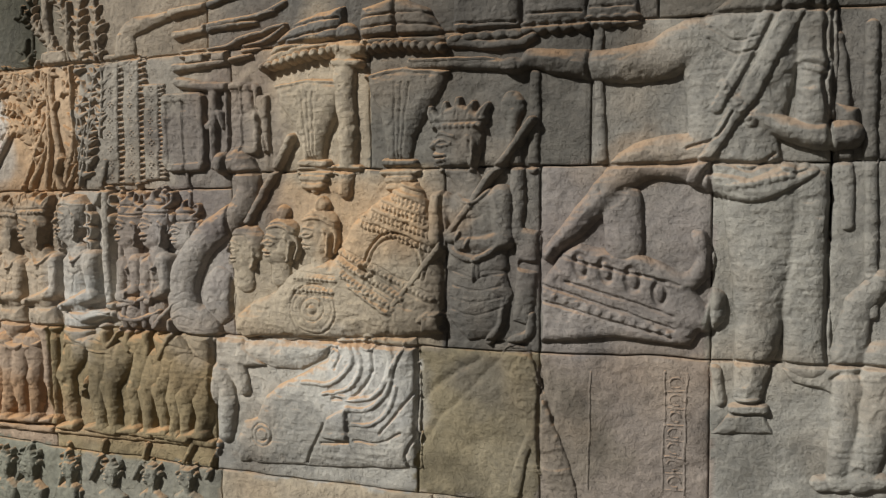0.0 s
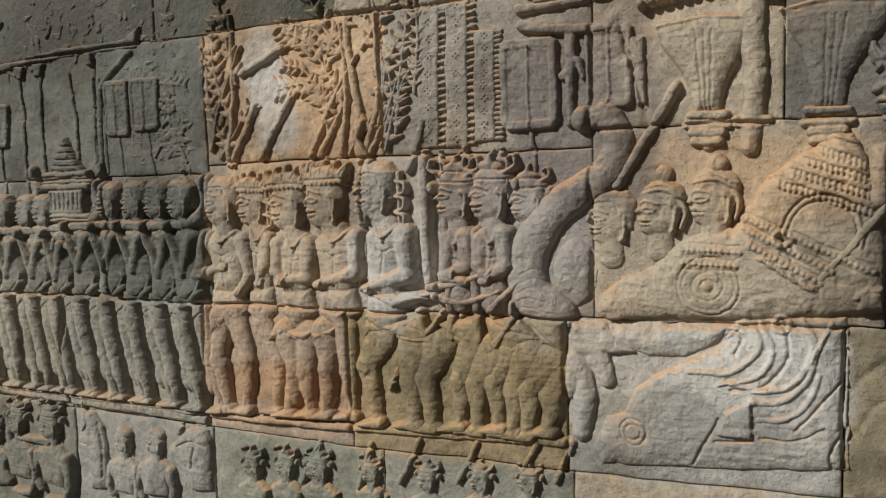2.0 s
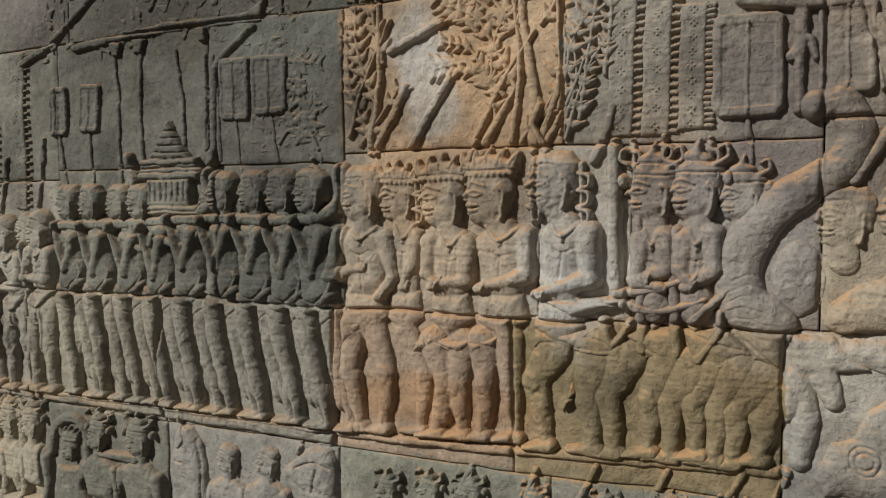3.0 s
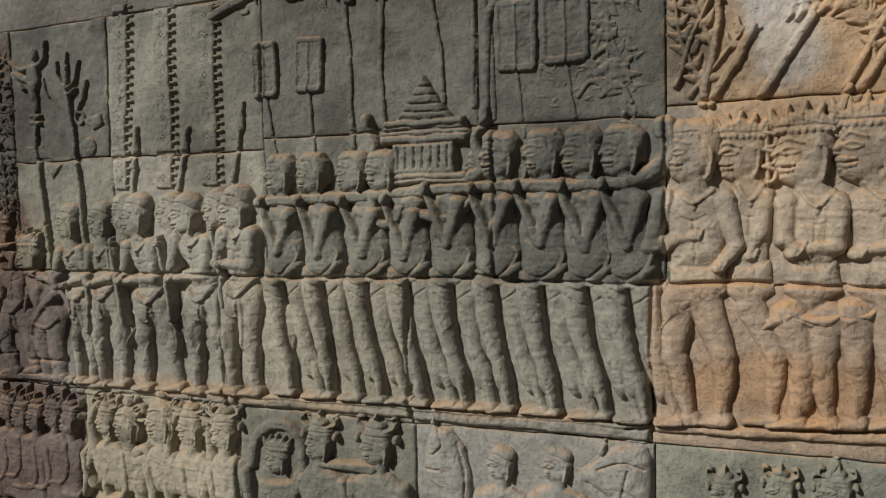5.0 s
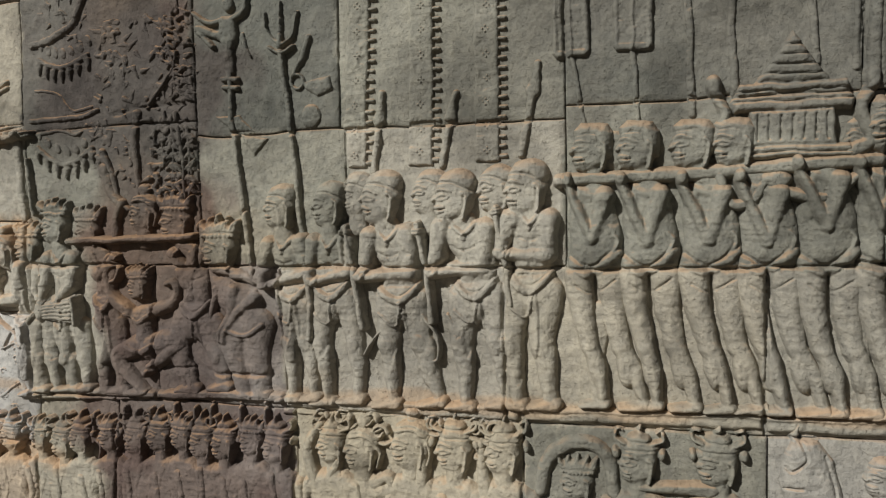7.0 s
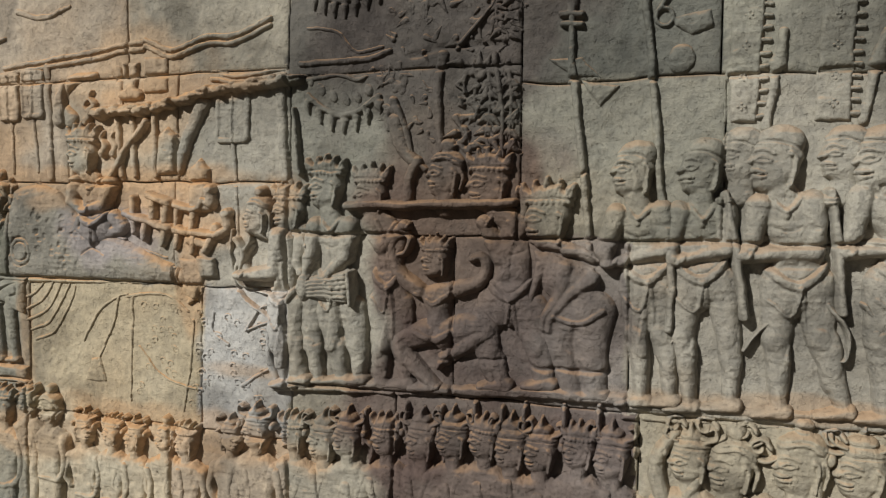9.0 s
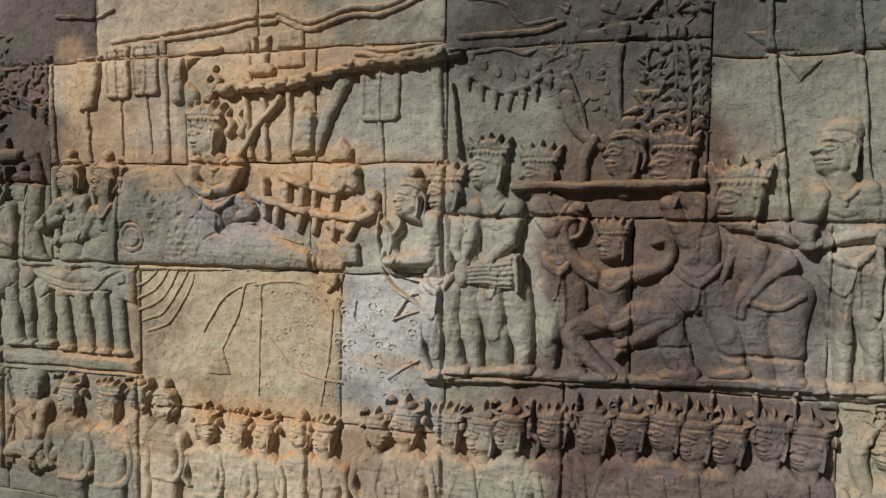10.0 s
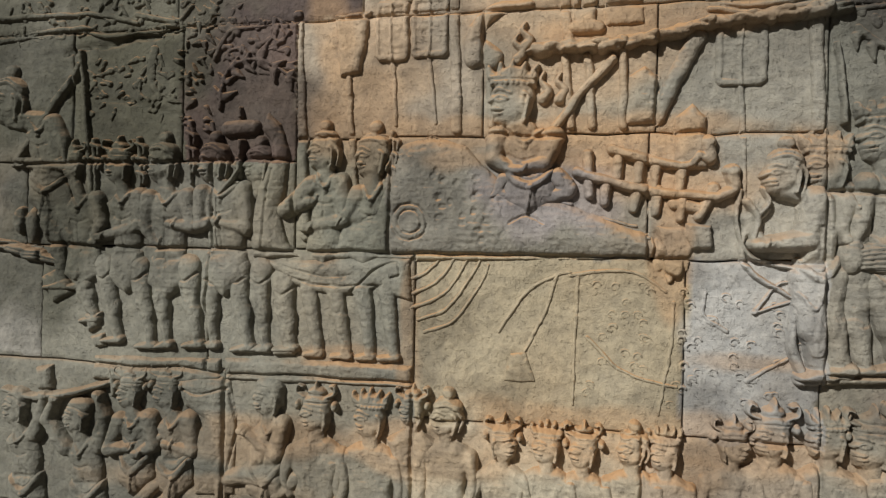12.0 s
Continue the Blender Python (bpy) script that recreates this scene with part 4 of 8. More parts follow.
c.curve([(-1.219, 0.966), (-1.198, 1.054), (-1.172, 1.099)], 0.012, 0.008, 0.010)
carve("carved_drapery", c, "worn hanging folds in shallow stone relief", "relief ornament")

# the elephant
c = Carving()
c.slab([(-1.790, 1.235), (-1.815, 1.254), (-1.807, 1.289), (-1.764, 1.320), (-1.712, 1.342), (-1.688, 1.372), (-1.650, 1.394), (-1.582, 1.411), (-1.559, 1.448), (-1.531, 1.494), (-1.488, 1.525), (-1.448, 1.551), (-1.426, 1.573), (-1.401, 1.561), (-1.379, 1.514), (-1.364, 1.460), (-1.355, 1.390), (-1.349, 1.299), (-1.346, 1.265), (-1.472, 1.255)], 0.044, 0.045)
c.slab([(-1.782, 1.236), (-1.651, 1.244), (-1.407, 1.259), (-1.401, 0.996), (-1.536, 0.983), (-1.807, 0.970), (-1.825, 0.998), (-1.799, 1.057), (-1.766, 1.069), (-1.745, 1.117), (-1.713, 1.145), (-1.663, 1.169), (-1.604, 1.200), (-1.582, 1.231)], 0.030, 0.050)
c.slab([(-1.823, 1.229), (-1.651, 1.242), (-1.582, 1.234), (-1.616, 1.199), (-1.663, 1.178), (-1.723, 1.177), (-1.785, 1.193)], 0.030, 0.060)
c.curve([(-1.815, 1.229), (-1.747, 1.245), (-1.651, 1.244), (-1.582, 1.249)], 0.0028, None, 0.007, "cut", 0.004)
c.oval((-1.684, 1.244), 0.017, 0.012, 0.018, 0, "cut", 0.008)
for k in range(7):
    a = 0.9 * k
    c.stroke([((-1.684, 1.244)[0] + 0.012 * math.cos(a), (-1.684, 1.244)[1] + 0.009 * math.sin(a)), ((-1.684, 1.244)[0] + 0.024 * math.cos(a), (-1.684, 1.244)[1] + 0.017 * math.sin(a))], 0.002, 0.001, 0.005, "cut", 0.003)
eye = (-1.620, 1.307)
for rx, d in ((0.052, 0.0040), (0.043, 0.0018), (0.026, 0.0032), (0.012, 0.003)):
    c.stroke([(eye[0] + rx * math.cos(a), eye[1] + rx * math.sin(a)) for a in np.linspace(0, 6.28, 17)], 0.0022, None, d, "cut", 0.003)
c.oval(eye, 0.007, 0.007, 0.004, 0, "on")
ring = (-1.443, 1.398)
for rx, d in ((0.062, 0.007), (0.052, 0.005)):
    c.stroke([(ring[0] + rx * math.cos(a), ring[1] + 1.05 * rx * math.sin(a)) for a in np.linspace(-0.4, 3.9, 15)], 0.0026, None, d, "cut", 0.003)
c.stroke([((-1.514, 1.450)[0] + 0.044 * math.cos(a), (-1.514, 1.450)[1] + 0.044 * math.sin(a)) for a in np.linspace(0.2, 4.2, 12)], 0.0022, None, 0.004, "cut", 0.003)
# beaded harness over the brow
for a, b, n in (((-1.577, 1.432), (-1.369, 1.335), 26), ((-1.564, 1.407), (-1.430, 1.336), 18), ((-1.555, 1.380), (-1.447, 1.315), 14), ((-1.662, 1.372), (-1.571, 1.367), 11), ((-1.660, 1.349), (-1.577, 1.343), 10)):
    c.stroke([(a[0], a[1] + 0.010), (b[0], b[1] + 0.010)], 0.0018, None, 0.004, "cut", 0.0025)
    c.stroke([(a[0], a[1] - 0.010), (b[0], b[1] - 0.010)], 0.0018, None, 0.004, "cut", 0.0025)
    beads(c, [a, b], n, 0.0048, 0.005)
for p in ((-1.503, 1.390), (-1.506, 1.243)):
    c.oval(p, 0.017, 0.017, 0.006, 0, "on", 0.004)
    c.oval(p, 0.010, 0.010, 0.005, 0, "cut", 0.003)
for k in range(5):
    for q in range(4):
        p0, p1 = (-1.537, 1.357), (-1.455, 1.302)
        p = (p0[0] + (p1[0] - p0[0]) * (k + 0.3 * q) / 5, p0[1] + (p1[1] - p0[1]) * (k - 0.9 * q) / 5 - 0.012 * q)
        c.oval(p, 0.0065, 0.0055, 0.004, 20 * q, "on", 0.003)
# tiers of the tiara
for k, (a, b) in enumerate((((-1.452, 1.549), (-1.381, 1.520)), ((-1.471, 1.531), (-1.372, 1.494)), ((-1.492, 1.512), (-1.366, 1.468)), ((-1.514, 1.496), (-1.362, 1.440)))):
    c.stroke([a, b], 0.0055, None, 0.007, "on", 0.004)
    n = 9 + 3 * k
    for q in range(n):
        w = (q + 0.5) / n
        c.oval((a[0] + (b[0] - a[0]) * w, a[1] + (b[1] - a[1]) * w - 0.013), 0.0042, 0.0078, 0.006, 0, "on")
c.stroke([(-1.432, 1.561), (-1.391, 1.544)], 0.004, None, 0.006, "on", 0.003)
# curls of the ear and the throat folds
c.curve([(-1.591, 1.220), (-1.559, 1.246), (-1.537, 1.205), (-1.582, 1.158), (-1.651, 1.154)], 0.006, 0.005, 0.0055, "on", 0.005)
c.curve([(-1.609, 1.199), (-1.591, 1.229), (-1.564, 1.218), (-1.577, 1.189)], 0.0035, None, 0.005, "cut", 0.004)
c.curve([(-1.537, 1.243), (-1.517, 1.195), (-1.541, 1.151), (-1.604, 1.134)], 0.005, 0.004, 0.005, "on", 0.005)
c.curve([(-1.502, 1.245), (-1.493, 1.187), (-1.530, 1.135), (-1.582, 1.123)], 0.004, None, 0.005, "cut", 0.005)
c.curve([(-1.474, 1.249), (-1.455, 1.211), (-1.482, 1.145), (-1.537, 1.127), (-1.582, 1.136)], 0.006, 0.005, 0.0055, "on", 0.005)
c.curve([(-1.548, 1.107), (-1.504, 1.111), (-1.465, 1.147), (-1.450, 1.200), (-1.430, 1.248)], 0.006, 0.004, 0.0055, "on", 0.005)
c.curve([(-1.537, 1.076), (-1.493, 1.083), (-1.461, 1.115), (-1.446, 1.159)], 0.005, 0.004, 0.0045, "on", 0.005)
c.curve([(-1.482, 1.060), (-1.460, 1.088), (-1.429, 1.129), (-1.413, 1.151)], 0.003, None, 0.006, "cut", 0.004)
c.curve([(-1.534, 1.044), (-1.482, 1.043), (-1.439, 1.065)], 0.003, None, 0.005, "cut", 0.004)
c.slab([(-1.593, 1.087), (-1.550, 1.107), (-1.548, 1.042), (-1.607, 1.046)], 0.009, 0.005, "on")
c.curve([(-1.604, 1.073), (-1.628, 1.022), (-1.646, 0.986)], 0.003, None, 0.006, "cut", 0.004)
c.curve([(-1.609, 1.033), (-1.548, 1.038)], 0.003, None, 0.006, "cut", 0.004)
c.curve([(-1.408, 1.068), (-1.428, 1.024), (-1.426, 0.992)], 0.003, None, 0.006, "cut", 0.004)
for rx in (0.024, 0.014):
    c.stroke([((-1.748, 1.037)[0] + rx * math.cos(a), (-1.748, 1.037)[1] + rx * math.sin(a)) for a in np.linspace(0, 6.28, 13)], 0.0022, None, 0.004, "cut", 0.003)
c.slab([(-1.383, 1.302), (-1.353, 1.311), (-1.346, 1.269), (-1.393, 1.270)], 0.010, 0.010, "on")
c.curve([(-1.393, 1.291), (-1.377, 1.306), (-1.351, 1.305)], 0.004, None, 0.005, "on")
elephant = carve("carved_elephant", c, "large pale stone relief elephant with incised harness and ear", "relief animal")

# vessels and clubs over the elephant
for top, neck, foot, wide in (((-1.628, 1.764), (-1.624, 1.607), (-1.622, 1.550), 0.085), ((-1.428, 1.775), (-1.440, 1.603), (-1.440, 1.586), 0.088)):
    ob = thing("carved_vessel", *neck, "flared stone relief vessel with narrow ringed foot", "relief vessel", "vessels over the elephant")
    c = Carving()
    c.slab([(top[0] - wide, top[1]), (top[0], top[1] + 0.012), (top[0] + wide, top[1]), (top[0] + wide * 0.86, top[1] - 0.035), (top[0] + wide * 0.60, top[1] - 0.070),
            (neck[0] + wide * 0.36, neck[1] + 0.045), (neck[0] + 0.022, neck[1]), (neck[0] - 0.022, neck[1]), (neck[0] - wide * 0.36, neck[1] + 0.045), (top[0] - wide * 0.60, top[1] - 0.070), (top[0] - wide * 0.86, top[1] - 0.035)], 0.034, 0.03)
    c.stroke([(top[0] - wide, top[1] - 0.006), (top[0], top[1] + 0.006), (top[0] + wide, top[1] - 0.006)], 0.004, None, 0.005, "on", 0.004)
    for k in (-1, 0, 1):
        c.stroke([(top[0] + 0.014 * k, top[1] - 0.02), (neck[0] + 0.006 * k, neck[1])], 0.002, None, 0.003, "cut", 0.002)
    part("bowl", c, ob)
    c = Carving()
    for k, r in enumerate((0.028, 0.034, 0.024, 0.020)):
        z = neck[1] - 0.004 - 0.015 * k
        c.stroke([(neck[0] - r, z), (neck[0] + r, z)], 0.009, None, 0.030)
    c.stroke([(neck[0], neck[1] - 0.05), foot], 0.014, 0.010, 0.022)
    part("foot", c, ob)
c = Carving()
c.curve([(-1.553, 1.853), (-1.557, 1.755), (-1.549, 1.666), (-1.557, 1.544)], 0.026, 0.016, 0.034)
c.stroke([(-1.580, 1.828), (-1.515, 1.823)], 0.014, None, 0.040)
c.stroke([(-1.576, 1.800), (-1.524, 1.797)], 0.010, None, 0.038)
c.stroke([(-1.578, 1.591), (-1.530, 1.588)], 0.010, None, 0.03)
carve("carved_shaft", c, "thick ringed stone relief umbrella shaft between two vessels", "relief staff")
for dome, rim in (([(-1.732, 1.812), (-1.709, 1.854), (-1.651, 1.892), (-1.555, 1.914), (-1.556, 1.834), (-1.627, 1.826), (-1.710, 1.800)], [(-1.730, 1.801), (-1.652, 1.818), (-1.563, 1.828)]), ([(-1.524, 1.834), (-1.519, 1.905), (-1.447, 1.922), (-1.380, 1.893), (-1.349, 1.841), (-1.356, 1.820), (-1.436, 1.832), (-1.506, 1.824)], [(-1.515, 1.824), (-1.436, 1.828), (-1.354, 1.818)])):
    ob = thing("carved_umbrella", *rim[1], "domed stone relief umbrella with ruffled lower edge", "relief umbrella", "umbrellas over the elephant")
    c = Carving()
    c.slab(dome, 0.040, 0.03)
    for k in (1, 2, 3):
        c.curve([(p[0], p[1] + 0.020 * k) for p in rim], 0.003, None, 0.005, "cut", 0.003)
    part("dome", c, ob)
    c = Carving()
    for k in range(11):
        q = Vector(rim[0]).lerp(Vector(rim[1]), k / 5) if k < 6 else Vector(rim[1]).lerp(Vector(rim[2]), (k - 5) / 5)
        c.oval((q.x, q.y), 0.010, 0.012, 0.046)
    part("ruffle", c, ob)
pole([(-1.776, 1.485), (-1.729, 1.563), (-1.676, 1.657)], 0.0095, 0.030, "thick slanting stone relief club beside two heads", "carved_club")
for p, cap in (((-1.701, 1.444), "bun"), ((-1.613, 1.460), "bun")):
    face(*p, 0.052, -1, cap, 0.036, "riders by the elephant", "stone relief head with topknot and broad headband")
face(*(-1.787, 1.429), 0.052, -1, "crop", 0.026)
c = Carving()
c.curve([(-1.834, 1.608), (-1.794, 1.609), (-1.774, 1.563), (-1.791, 1.512), (-1.838, 1.480), (-1.888, 1.445), (-1.926, 1.394), (-1.943, 1.339), (-1.934, 1.284), (-1.893, 1.253)], 0.025, 0.042, 0.046)
c.oval((-1.836, 1.608), 0.018, 0.026, 0.048)
for k in range(5):
    a = (-1.917, 1.250)
    c.curve([(a[0] - 0.05 + 0.004 * k, a[1] + 0.018 * k), (a[0] - 0.02 + 0.004 * k, a[1] + 0.012 + 0.018 * k), (a[0] + 0.025, a[1] + 0.018 * k)], 0.0018, None, 0.0025, "cut", 0.003)
part("trunk", c, elephant, "smooth upward-curling stone trunk")
c = Carving()
c.oval((-1.853, 1.326), 0.040, 0.062, 0.026, e=0.03)
carve("carved_shield", c, "plain rounded stone relief shield behind the trunk", "relief weapon")

# ---------------------------------------------------------------- banners, tree and trophies
def banner(top, foot, wide, h=0.012, group="beaded banners", n=22):
    ob = thing("carved_banner", *foot, "long narrow stone relief banner with beaded edge", "relief banner", group)
    part("cloth", Carving().slab([(foot[0] - wide, foot[1]), (foot[0] + wide, foot[1]), (top[0] + wide, top[1]), (top[0] - wide, top[1])], h, 0.006), ob)
    for k in range(9):
        s = (k + 0.5) / 9
        x, z = foot[0] + (top[0] - foot[0]) * s, foot[1] + (top[1] - foot[1]) * s
        c = Carving()
        for dx, dz in ((0.005, 0), (-0.005, 0), (0, 0.005), (0, -0.005)):
            c.oval((x + dx, z + dz), 0.0035, 0.0035, h + 0.004)
        part("rosette", c, ob)
    c = Carving()
    for k in range(n):
        s = (k + 0.5) / n
        x, z = foot[0] + (top[0] - foot[0]) * s + wide + 0.006, foot[1] + (top[1] - foot[1]) * s
        c.stroke([(x - 0.005, z), (x + 0.005, z)], 0.0036, None, 0.011)
    part("beading", c, ob)
    return ob


banner((-2.133, 1.860), (-2.142, 1.566), 0.022)
banner((-2.076, 1.853), (-2.082, 1.568), 0.024)
banner((-2.021, 1.787), (-2.023, 1.575), 0.022)
banner((-3.920, 1.868), (-3.939, 1.435), 0.024)
banner((-3.791, 1.852), (-3.804, 1.437), 0.024)
banner((-3.669, 1.837), (-3.671, 1.439), 0.024)
fan((-1.935, 1.677), 0.055, 0.085, (-1.926, 1.517), square=True, h=0.022, label="square ceremonial fan panel in stone relief on short handle")
fan((-1.790, 1.698), 0.042, 0.075, (-1.763, 1.595), square=True, h=0.018, label="square ceremonial fan panel in stone relief on short handle")
c = Carving()
c.slab([(-1.760, 1.750), (-1.729, 1.745), (-1.725, 1.629), (-1.742, 1.626)], 0.016, 0.008)
carve("carved_plaque", c, "small framed stone relief panel", "relief ornament")
c = Carving()
c.stroke([(-1.944, 1.784), (-1.870, 1.771), (-1.790, 1.767)], 0.012, 0.010, 0.028)
c.stroke([(-1.856, 1.770), (-1.859, 1.600)], 0.012, 0.008, 0.024)
c.curve([(-1.870, 1.686), (-1.847, 1.713), (-1.834, 1.683)], 0.010, 0.006, 0.024)
carve("carved_trophy", c, "weapon trophy of crossed shafts in stone relief", "relief weapon")
for pts in ([(-1.936, 1.842), (-1.837, 1.846), (-1.768, 1.870), (-1.689, 1.886)], [(-1.952, 1.813), (-1.851, 1.818), (-1.769, 1.830)], [(-1.878, 1.896), (-1.781, 1.905), (-1.715, 1.916)], [(-1.895, 1.774), (-1.777, 1.765)], [(-1.950, 1.885), (-1.836, 1.893), (-1.754, 1.897)], [(-1.782, 1.842), (-1.735, 1.856), (-1.689, 1.881)]):
    c = Carving()
    c.curve(pts, 0.010, 0.005, 0.022)
    carve("carved_streamer", c, "flowing stone relief streamer over dark stone", "relief ornament", "streamers over dark stone")
for a, b in (((-1.925, 1.821), (-1.876, 1.849)), ((-1.858, 1.821), (-1.820, 1.849))):
    carve("carved_plaque", Carving().bar(a[0], b[1] - 0.03, b[0], b[1], 0.026), "small square stone relief plaque between streamers", "relief ornament")
c = Carving()
c.curve([(-2.095, 1.854), (-2.078, 1.907), (-1.978, 1.929)], 0.028, 0.010, 0.02)
carve("carved_scroll", c, "curled stone relief scroll band", "relief ornament")


def tree(stems, sprays, label):
    ob = thing("carved_tree", *stems[0][0][0], label, "relief tree", "carved trees")
    for pts, w in stems:
        part("stem", Carving().curve(pts, w * 0.85, w * 0.55, 0.022), ob)
    for pts, n, size in sprays:
        c = Carving()
        leaf_spray(c, pts, n, size, 0.018)
        part("spray", c, ob)
    return ob


tree([([(-2.416, 1.512), (-2.365, 1.598), (-2.327, 1.661)], 0.013), ([(-2.294, 1.551), (-2.292, 1.648), (-2.313, 1.777), (-2.317, 1.841)], 0.014), ([(-2.282, 1.545), (-2.235, 1.623), (-2.200, 1.704)], 0.008)],
     [([(-2.327, 1.661), (-2.397, 1.786), (-2.471, 1.827)], 9, 0.034), ([(-2.351, 1.652), (-2.411, 1.711), (-2.488, 1.706)], 9, 0.032), ([(-2.313, 1.756), (-2.371, 1.826), (-2.406, 1.895)], 5, 0.034), ([(-2.278, 1.774), (-2.243, 1.822), (-2.219, 1.871)], 5, 0.03),
      ([(-2.365, 1.598), (-2.374, 1.719), (-2.348, 1.802)], 5, 0.03), ([(-2.246, 1.623), (-2.222, 1.737), (-2.188, 1.795)], 6, 0.030), ([(-2.236, 1.570), (-2.201, 1.673), (-2.167, 1.732)], 6, 0.026), ([(-2.317, 1.563), (-2.257, 1.645), (-2.244, 1.728)], 5, 0.028), ([(-2.447, 1.791), (-2.348, 1.802), (-2.288, 1.859)], 5, 0.03)],
     "leafy orange-stained stone relief tree with fanned stems")
tree([([(-2.630, 1.554), (-2.603, 1.704), (-2.611, 1.877)], 0.010), ([(-2.672, 1.585), (-2.639, 1.683), (-2.579, 1.805)], 0.007)],
     [([(-2.629, 1.577), (-2.668, 1.685), (-2.677, 1.815)], 9, 0.030), ([(-2.612, 1.646), (-2.651, 1.754), (-2.660, 1.872)], 9, 0.030), ([(-2.595, 1.726), (-2.620, 1.821), (-2.644, 1.927)], 5, 0.032), ([(-2.651, 1.566), (-2.584, 1.645), (-2.562, 1.678)], 3, 0.028)],
     "narrow stone relief tree of dark overlapping leaves")
for pts in ([(-2.616, 1.553), (-2.578, 1.615), (-2.549, 1.677)], [(-2.535, 1.561), (-2.497, 1.622), (-2.456, 1.687)], [(-2.472, 1.794), (-2.581, 1.748)], [(-2.186, 1.526), (-2.164, 1.577), (-2.155, 1.618)]):
    pole(pts, 0.0088, 0.024, "short slanting stone relief club beside the tree", "carved_club", "clubs")
c = Carving()
for k in range(9):
    a, b = (-2.861, 1.762), (-2.717, 1.569)
    leaf_spray(c, [(a[0] + (b[0] - a[0]) * rng.rand(), b[1] + (a[1] - b[1]) * rng.rand()), (a[0] + (b[0] - a[0]) * rng.rand(), b[1] + (a[1] - b[1]) * rng.rand())], 4, 0.024, 0.010)
c.curve([(-2.844, 1.579), (-2.816, 1.606), (-2.766, 1.593), (-2.748, 1.563)], 0.005, None, 0.012)
carve("carved_foliage", c, "shallow scrolling stone relief foliage on dark block", "relief ornament")

# fans, poles over the bearers
fan((-3.514, 1.680), 0.033, 0.060, (-3.485, 1.468), square=True, h=0.020)
fan((-3.405, 1.682), 0.034, 0.058, (-3.395, 1.476), square=True, h=0.020)
fan((-2.958, 1.699), 0.042, 0.068, (-2.945, 1.512), square=True, h=0.020)
fan((-2.865, 1.702), 0.046, 0.062, (-2.846, 1.508), square=True, h=0.020)
for a in ([(-3.319, 1.817), (-3.310, 1.645), (-3.305, 1.509)], [(-3.235, 1.807), (-3.241, 1.660), (-3.235, 1.538)], [(-3.130, 1.794), (-3.115, 1.690), (-3.106, 1.587)], [(-3.041, 1.774), (-3.045, 1.573)], [(-3.010, 1.700), (-3.003, 1.550)], [(-3.021, 1.771), (-3.012, 1.691)]):
    pole(a, 0.0068, 0.011, "slender stone relief umbrella pole over the bearers", "carved_pole", "poles over the bearers")
for a in ([(-3.900, 1.427), (-3.878, 1.576)], [(-3.762, 1.436), (-3.732, 1.570)], [(-3.606, 1.449), (-3.574, 1.615)]):
    pole(a, 0.0070, 0.014, "short stone relief spear behind the guards", "carved_spear", "guards' spears", 0.05)
for a in ([(-4.210, 1.539), (-4.194, 1.405), (-4.172, 1.207)], [(-4.093, 1.674), (-4.076, 1.504), (-4.052, 1.242)], [(-4.213, 1.676), (-4.213, 1.614), (-4.211, 1.515)]):
    pole(a, 0.0068, 0.022, "tall stone relief staff held by a guard", "carved_staff", "guards' staffs")
c = Carving()
c.curve([(-4.090, 1.687), (-4.120, 1.710), (-4.126, 1.755)], 0.0036, 0.0022, 0.020)
c.curve([(-4.090, 1.687), (-4.062, 1.705), (-4.053, 1.750)], 0.0036, 0.0022, 0.020)
c.stroke([(-4.093, 1.685), (-4.092, 1.770)], 0.0075, 0.0022, 0.022)
c.curve([(-4.118, 1.683), (-4.091, 1.671), (-4.063, 1.683)], 0.0045, 0.004, 0.024)
for z in ((-4.092, 1.741), (-4.091, 1.725), (-4.092, 1.709)):
    c.stroke([(z[0] - 0.012, z[1]), (z[0] + 0.012, z[1])], 0.002, None, 0.005, "cut", 0.002)
carve("carved_trident", c, "three-pronged stone relief standard on a staff", "relief weapon")
c = Carving()
c.slab([(-4.231, 1.758), (-4.196, 1.755), (-4.193, 1.704), (-4.210, 1.676), (-4.229, 1.677), (-4.238, 1.720)], 0.026, 0.014)
c.curve([(-4.226, 1.748), (-4.264, 1.745), (-4.296, 1.768)], 0.008, 0.005, 0.024)
c.curve([(-4.202, 1.748), (-4.175, 1.764), (-4.168, 1.804)], 0.008, 0.005, 0.024)
c.curve([(-4.233, 1.714), (-4.265, 1.726), (-4.286, 1.731), (-4.252, 1.693)], 0.011, 0.006, 0.024)
c.stroke([(-4.215, 1.681), (-4.214, 1.633)], 0.014, 0.009, 0.022)
c.stroke([(-4.231, 1.627), (-4.196, 1.625)], 0.006, None, 0.024)
c.stroke([(-4.229, 1.611), (-4.197, 1.609)], 0.006, None, 0.024)
c.curve([(-4.182, 1.715), (-4.175, 1.687), (-4.163, 1.668)], 0.005, 0.003, 0.012)
c.oval((-4.214, 1.777), 0.013, 0.016, 0.024)
c.slab([(-4.253, 1.552), (-4.194, 1.551), (-4.163, 1.517), (-4.198, 1.514)], 0.010, 0.006)
c.slab([(-4.195, 1.512), (-4.130, 1.502), (-4.163, 1.467)], 0.008, 0.006)
carve("carved_emblem", c, "small dancing stone relief emblem atop a staff", "relief ornament")
c = Carving()
c.curve([(-4.032, 1.696), (-4.048, 1.653), (-4.072, 1.621)], 0.0065, 0.004, 0.016)
